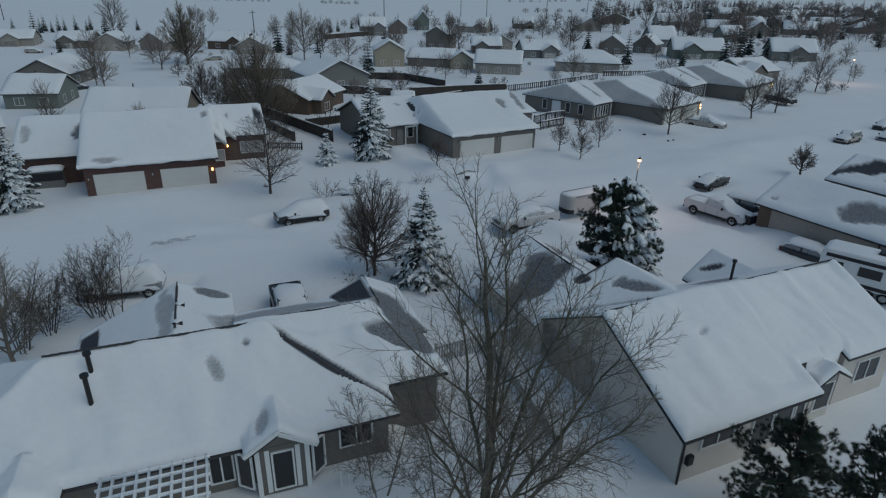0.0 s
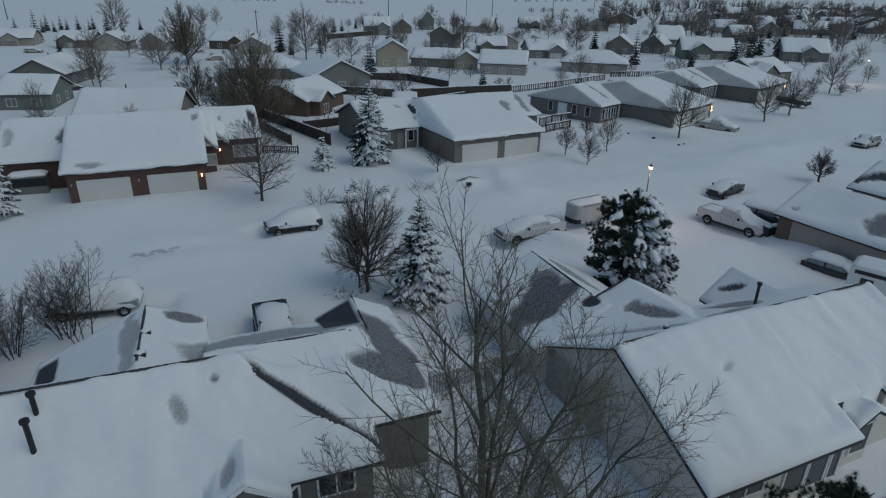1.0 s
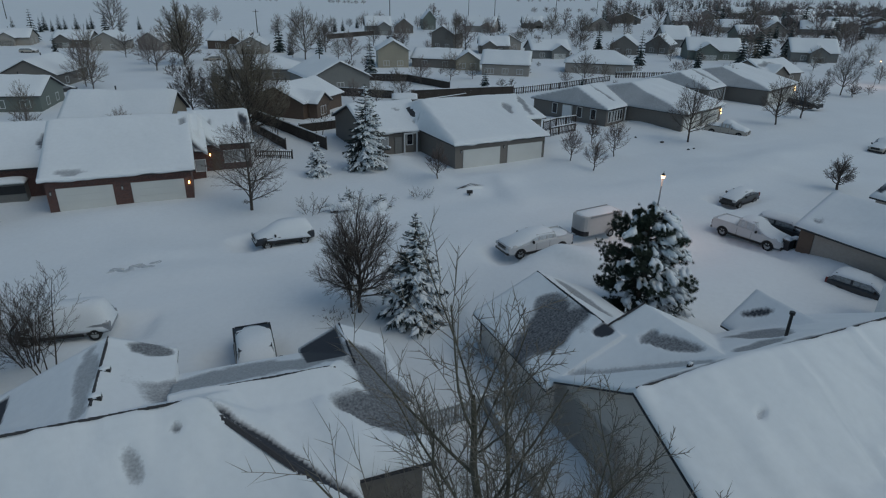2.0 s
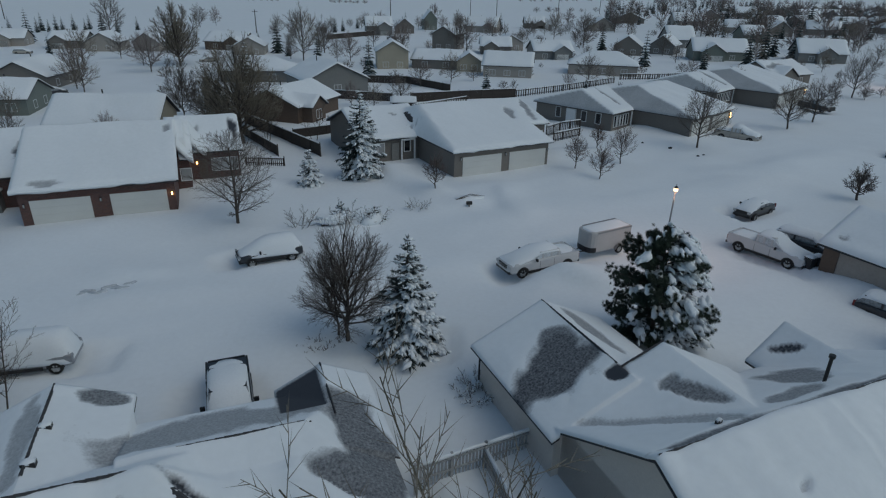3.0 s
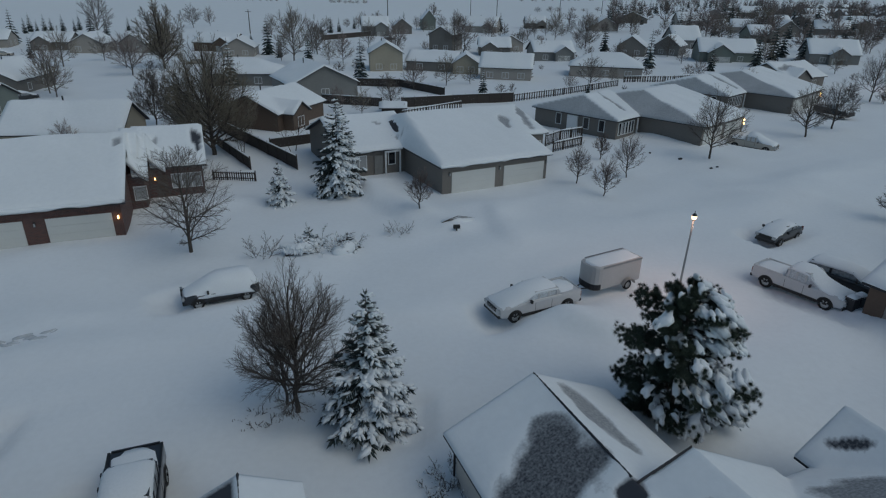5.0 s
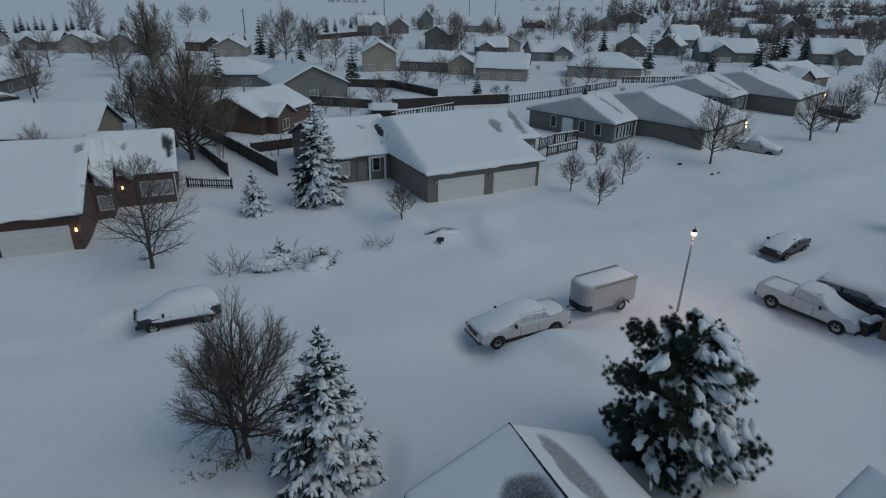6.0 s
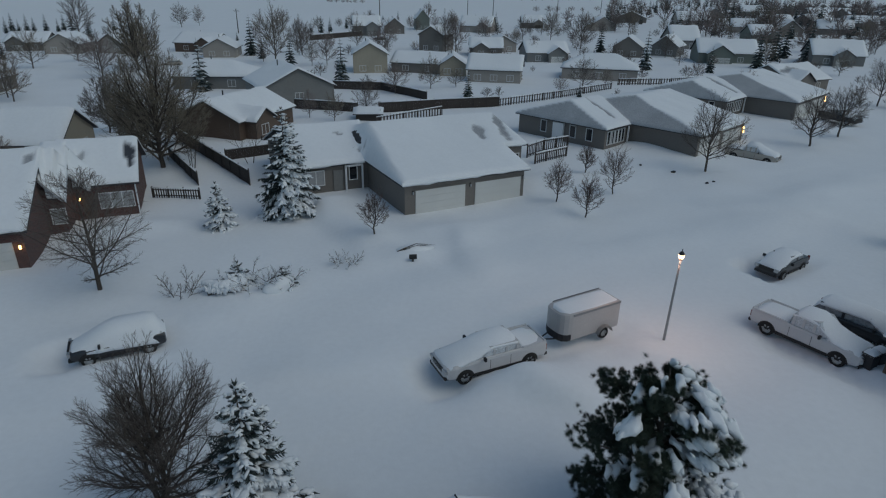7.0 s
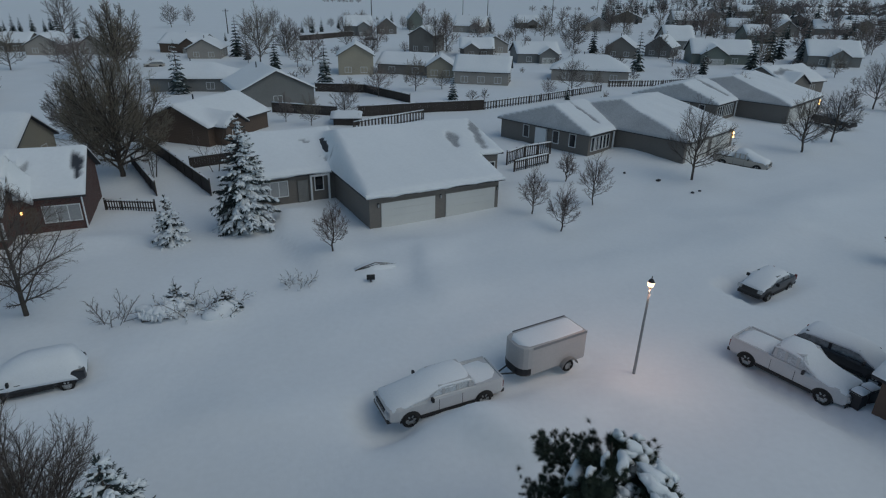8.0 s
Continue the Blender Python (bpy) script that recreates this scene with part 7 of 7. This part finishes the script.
part("downspout", tube(bmesh.new(), (0.0, 11.45, -0.3), (0.0, 11.45, 2.0), 0.05, 0.05, 8), BLACK, R_, "dark downspout")


def bay(h):
    """The bay with white-framed windows under the small gable at the back of the ranch house."""
    b = part("bay_wall", boxed(-0.75, 1.05, -5.02, -4.0, -0.5, 2.25), TAUPE, h)
    part("gable_wall", raw("gable_wall", [(-0.95, -5.0, 2.2), (1.25, -5.0, 2.2), (0.15, -5.0, 2.95), (-0.95, -4.0, 2.2), (1.25, -4.0, 2.2), (0.15, -4.0, 2.95)],
                           [[0, 1, 2], [5, 4, 3], [0, 2, 5, 3], [1, 4, 5, 2], [0, 3, 4, 1]], TAUPE), None, b)
    window(h, 0.15, -5.05, 1.1, 0.72, 1.75, 0, 1)
    for u in (-0.42, 0.72):
        part("casing", boxed(u - 0.09, u + 0.09, -5.065, -5.02, 0.1, 2.15), WHITE, h)
    for s in (-1, 1):
        b2 = part("rake_trim", boxed(-0.02, 1.62, -0.03, 0.03, -0.16, 0.0), WHITE, h, "pale board along the small gable")
        b2.matrix_basis = pose(0.15, -5.33, 3.08, 0, 32.5 if s > 0 else 180 - 32.5, 0)
    window(h, -1.25, -4.72, 1.15, 0.6, 1.5, -40, 1)
    window(h, 1.55, -4.72, 1.15, 0.6, 1.5, 40, 1)
    for u in (-0.78, 1.08):
        part("corner_board", boxed(u - 0.09, u + 0.09, -5.1, -4.93, -0.4, 2.25), WHITE, h)
    window(h, -2.1, -4.23, 1.2, 0.8, 1.4, 0, 2)
    window(h, 3.2, -4.23, 1.3, 1.3, 1.0, 0, 2)
    for k in range(7):
        part("railing_post", boxed(2.2 + k * 0.33, 2.25 + k * 0.33, -5.6, -5.55, -0.2, 0.95), WHITE, h)
    part("railing", boxed(2.1, 4.4, -5.62, -5.53, 0.95, 1.03), WHITE, h)


bay(L_)


def pergola(h):
    p = thing("pergola", h.matrix_basis @ pose(-2.4, -4.7, 0.0), "white lattice pergola roof edged with snow", "pergola")
    w, d, z = 3.7, 2.6, 2.25
    for x in (-w + 0.1, -0.1):
        part("post", boxed(x - 0.06, x + 0.06, -d + 0.1, -d + 0.22, -0.5, z - 0.05, 0.01), WHITE, p)
    bar_a, bar_b = link_mesh("slat", boxed(-0.022, 0.022, -d, 0, z, z + 0.05), WHITE), link_mesh("crossbar", boxed(-w, 0, -0.025, 0.025, z + 0.052, z + 0.11), WHITE)
    sn_a, sn_b = link_mesh("slat_snow", loft([(-d, 0.046, 0, 0.10), (-d / 2, 0.05, 0, 0.12), (0, 0.046, 0, 0.10)], mound, 0.008), CLUMP, True), link_mesh("crossbar_snow", loft([(-w, 0.036, 0, 0.06), (-w / 2, 0.042, 0, 0.08), (0, 0.036, 0, 0.06)], mound, 0.008), CLUMP, True)
    for k in range(10):
        ob = part("slat", bar_a, None, p)
        ob.location = (-w * (k + 0.3) / 9.6, 0, 0)
        s = part("snow", sn_a, None, ob)
        s.matrix_basis = pose(0, 0, z + 0.05, 0, 0, 90)
    for k in range(6):
        ob = part("crossbar", bar_b, None, p)
        ob.location = (0, -d * (k + 0.3) / 5.6, 0)
        s = part("snow", sn_b, None, ob)
        s.location = (0, 0, z + 0.11)


pergola(L_)

# --- houses at the right edge ---
RR = house("house", 25.9, 48.9, 29.4, [block(-0.5, 7.2, -17.0, 0.5, "v", 2.45, 4.45)], BEIGE, "beige house with scoured snowy roof", 0.3,
           bare=[(1.6, -7.6, 1.3, 2.6, 10, 0.6), (0.4, -0.6, 0.35, 0.5, 0, 0.5), (2.6, -11.5, 0.8, 0.8, 0, 0.5)], seed=8.0)
part("brick_pier", boxed(-0.16, 0.9, -0.9, 0.14, -0.5, 2.3), BROWN, RR, "dark brown corner pier")
garage_door(RR, 1.2, 6.0, 0.13, -0.3, 2.1)
part("downspout", tube(bmesh.new(), (-0.14, -9.2, -0.3), (-0.14, -9.2, 2.3), 0.05, 0.05, 8), BLACK, RR, "dark downspout")
house("house", 36.2, 56.6, 29.4, [block(-0.5, 8.0, -14.0, 0.5, "v", 2.4, 4.3)], BEIGE, "beige house with scoured snowy roof", 0.4, bare=[(2.0, -1.5, 1.0, 2.5, 30, 0.75), (1.0, -6.0, 0.8, 2.5, 0, 0.6)], seed=9.0)


# ---- small things in the yards ----
def mailbox(x, y, turn):
    m = thing("mailbox", pose(x, y, gz(x, y) - 0.35, 0, 0, turn), "black roadside mailbox half buried in snow", "mailbox")
    part("post", boxed(-0.05, 0.05, -0.05, 0.05, -0.3, 0.55), WOOD, m)
    bm = bmesh.new()
    n = 8
    prof = [(-0.13, 0.55), (0.13, 0.55)] + [(0.13 * math.cos(k * math.pi / n), 0.72 + 0.13 * math.sin(k * math.pi / n)) for k in range(n + 1)]
    a, b = [bm.verts.new((-0.26, y_, z_)) for y_, z_ in prof], [bm.verts.new((0.26, y_, z_)) for y_, z_ in prof]
    for k in range(len(prof)):
        bm.faces.new((a[k], a[(k + 1) % len(prof)], b[(k + 1) % len(prof)], b[k]))
    bm.faces.new(a[::-1])
    bm.faces.new(b)
    part("box", bm, BLACK, m)
    return m


mailbox(1.67, 61.05, 10)
drift = thing("snowdrift", pose(1.6, 62.8, gz(1.6, 62.8) - 0.05, 0, 0, 20), "wind-sculpted snow hump behind the mailboxes", "snowdrift")
part("crest", loft([(-1.3, 0.3, -0.1, 0.08), (-0.6, 0.6, -0.1, 0.30), (0.1, 0.7, -0.1, 0.36), (0.8, 0.5, -0.1, 0.26), (1.5, 0.2, -0.1, 0.05)], mound, 0.05), CLUMP, drift, smooth=True)
sticks = Soup()
for k, (h, r) in enumerate(((0.42, 0.035), (0.30, 0.025), (0.22, 0.02))):
    tube_along(sticks, [(-1.3 + 0.2 * k, -0.3, 0.0), (-0.7, -0.35, 0.6 * h), (0.1 + 0.2 * k, -0.25, h), (1.0 + 0.3 * k, -0.1, 0.5 * h)], [r, r, 0.8 * r, 0.3 * r], 5)
part("branch", sticks.mesh("branch", BARK), None, drift, "dark bent branch half buried in the drift")
for x, y, s in ((29.5, 82.0, 0.22), (30.4, 82.6, 0.18), (24.6, 88.2, 0.2), (27.5, 86.0, 0.3)):
    st = thing("landscape_rock", pose(x, y, gz(x, y)), "dark rock poking through the snow", "rock", "rocks in the snow")
    v, f = ICO2
    sp = Soup()
    lump(sp, np.array((0, 0, 0.05)), (1, 0.3, 0.1), (s, s * 0.7, s * 0.6), random.Random(int(x * 10)))
    part("stone", sp.mesh("stone", DARK), None, st)


# ---- small growth round the yards ----
for x, y, s, h in ((-6.9, 38.5, 201, 0.45), (-6.3, 39.1, 202, 0.4), (-7.3, 38.3, 203, 0.3)):
    bare_tree("shrub", x, y, s, h, "low dark brush poking out of the snow", stems=7, radius=0.02, kids=(6, 4), ratios=(0.5, 0.5), rise=0.0, spread=0.9, category="shrub", thin=0.012)
for x, y, s, h in ((1.8, 34.2, 204, 0.8), (1.5, 35.4, 205, 0.7), (1.1, 34.6, 206, 0.5)):
    bare_tree("shrub", x, y, s, h, "dark leafless shrub beside the stucco garage", stems=8, radius=0.02, kids=(7, 4), ratios=(0.5, 0.5), rise=0.0, spread=0.7, snow=0.3, category="shrub", thin=0.012)

box_ = thing("utility_box", pose(-9.4, 55.75, -0.1, 0, 0, 12), "grey wooden box buried under a crushed snowy tree", "box")
part("body", boxed(-0.95, 0.95, -0.35, 0.5, 0.0, 0.85, 0.03), WOOD, box_)
# dark plate on the closed front, standing in for the shade in a gap
part("gap_shade", boxed(-0.6, -0.1, -0.37, -0.352, 0.02, 0.35), DARK, box_)
fringe = random.Random(91)
white_ = Soup()
for k in range(26):
    u = -1.0 + 2.0 * k / 25
    lump(white_, np.array((u, -0.36 + 0.1 * fringe.random(), 0.86 - 0.14 * fringe.random())), (0.1, -0.25, -0.9), (0.14 + 0.14 * fringe.random(), 0.08, 0.09), fringe, ICO2, 0.3)
    lump(white_, np.array((u, 0.05 + 0.3 * fringe.random(), 0.92)), (1, fringe.uniform(-0.5, 0.5), 0), (0.32, 0.26, 0.16 + 0.08 * fringe.random()), fringe, ICO2, 0.3)
for k in range(9):
    a = -2.9 + 0.33 * k
    frond(white_, np.array((0.55 * math.cos(a), 0.1 + 0.35 * math.sin(a), 0.98)), np.array((math.cos(a), 0.9 * math.sin(a), -0.3)), 1.25 + 0.3 * fringe.random(), fringe)
tagged(part("snow", white_.mesh("snow", CLUMP, True), None, box_, "snow heaped on the lid with a ragged fringe"), kind="stuff")
heap = thing("snow_heap", pose(-6.4, 56.3, gz(-6.4, 56.3) - 0.15, 0, 0, 20), "rounded heap of snow over a buried shrub", "snow")
white_ = Soup()
lump(white_, np.array((0, 0, 0.3)), (1, 0.2, 0), (1.0, 0.6, 0.55), fringe, ICO2, 0.16)
part("mound", white_.mesh("mound", CLUMP, True), None, heap)


def wheeled_bin(x, y, turn):
    b = thing("wheeled_bin", pose(x, y, gz(x, y) - 0.25, 0, 0, turn), "dark wheeled bin with snow on its lid", "bin", "bins by the garage")
    part("body", loft([(-0.32, 0.27, 0.05, 1.0, 0.03), (0.32, 0.27, 0.05, 1.0, 0.03)], shell), DARK, b)
    part("lid", boxed(-0.36, 0.36, -0.31, 0.31, 1.0, 1.06, 0.02), BLACK, b)
    part("snow_cap", loft([(-0.34, 0.28, 1.05, 0.03), (-0.15, 0.3, 1.05, 0.16), (0.15, 0.3, 1.05, 0.16), (0.34, 0.28, 1.05, 0.03)], mound), CLUMP, b, smooth=True)
    for s in (-1, 1):
        part("wheel", tube(bmesh.new(), (-0.3, s * 0.2 - 0.03, 0.12), (-0.3, s * 0.2 + 0.03, 0.12), 0.12, 0.12, 12), RUBBER, b)


wheeled_bin(25.5, 49.7, 30)
wheeled_bin(26.3, 50.2, 24)

# a greyer tone than the other snow, for the crusted ridges
GREYCRUST = mat("grey_crust", (0.50, 0.53, 0.57), 0.6, var=0.2, scale=2.0, bump=0.4, bump_scale=6)
crust = thing("snow_crust", pose(-21.5, 44.2, gz(-21.5, 44.2) - 0.04, 0, 0, 33), "wind-carved ridges of crusted snow", "snow")
white_ = Soup()
for k in range(9):
    lump(white_, np.array((-1.6 + 0.4 * k, 0.35 * math.sin(k * 1.9), 0.02)), (1, fringe.uniform(-0.6, 0.6), 0), (0.34 + 0.15 * fringe.random(), 0.12, 0.16), fringe, ICO2, 0.35)
tagged(part("crest", white_.mesh("crest", GREYCRUST, True), None, crust), kind="stuff")
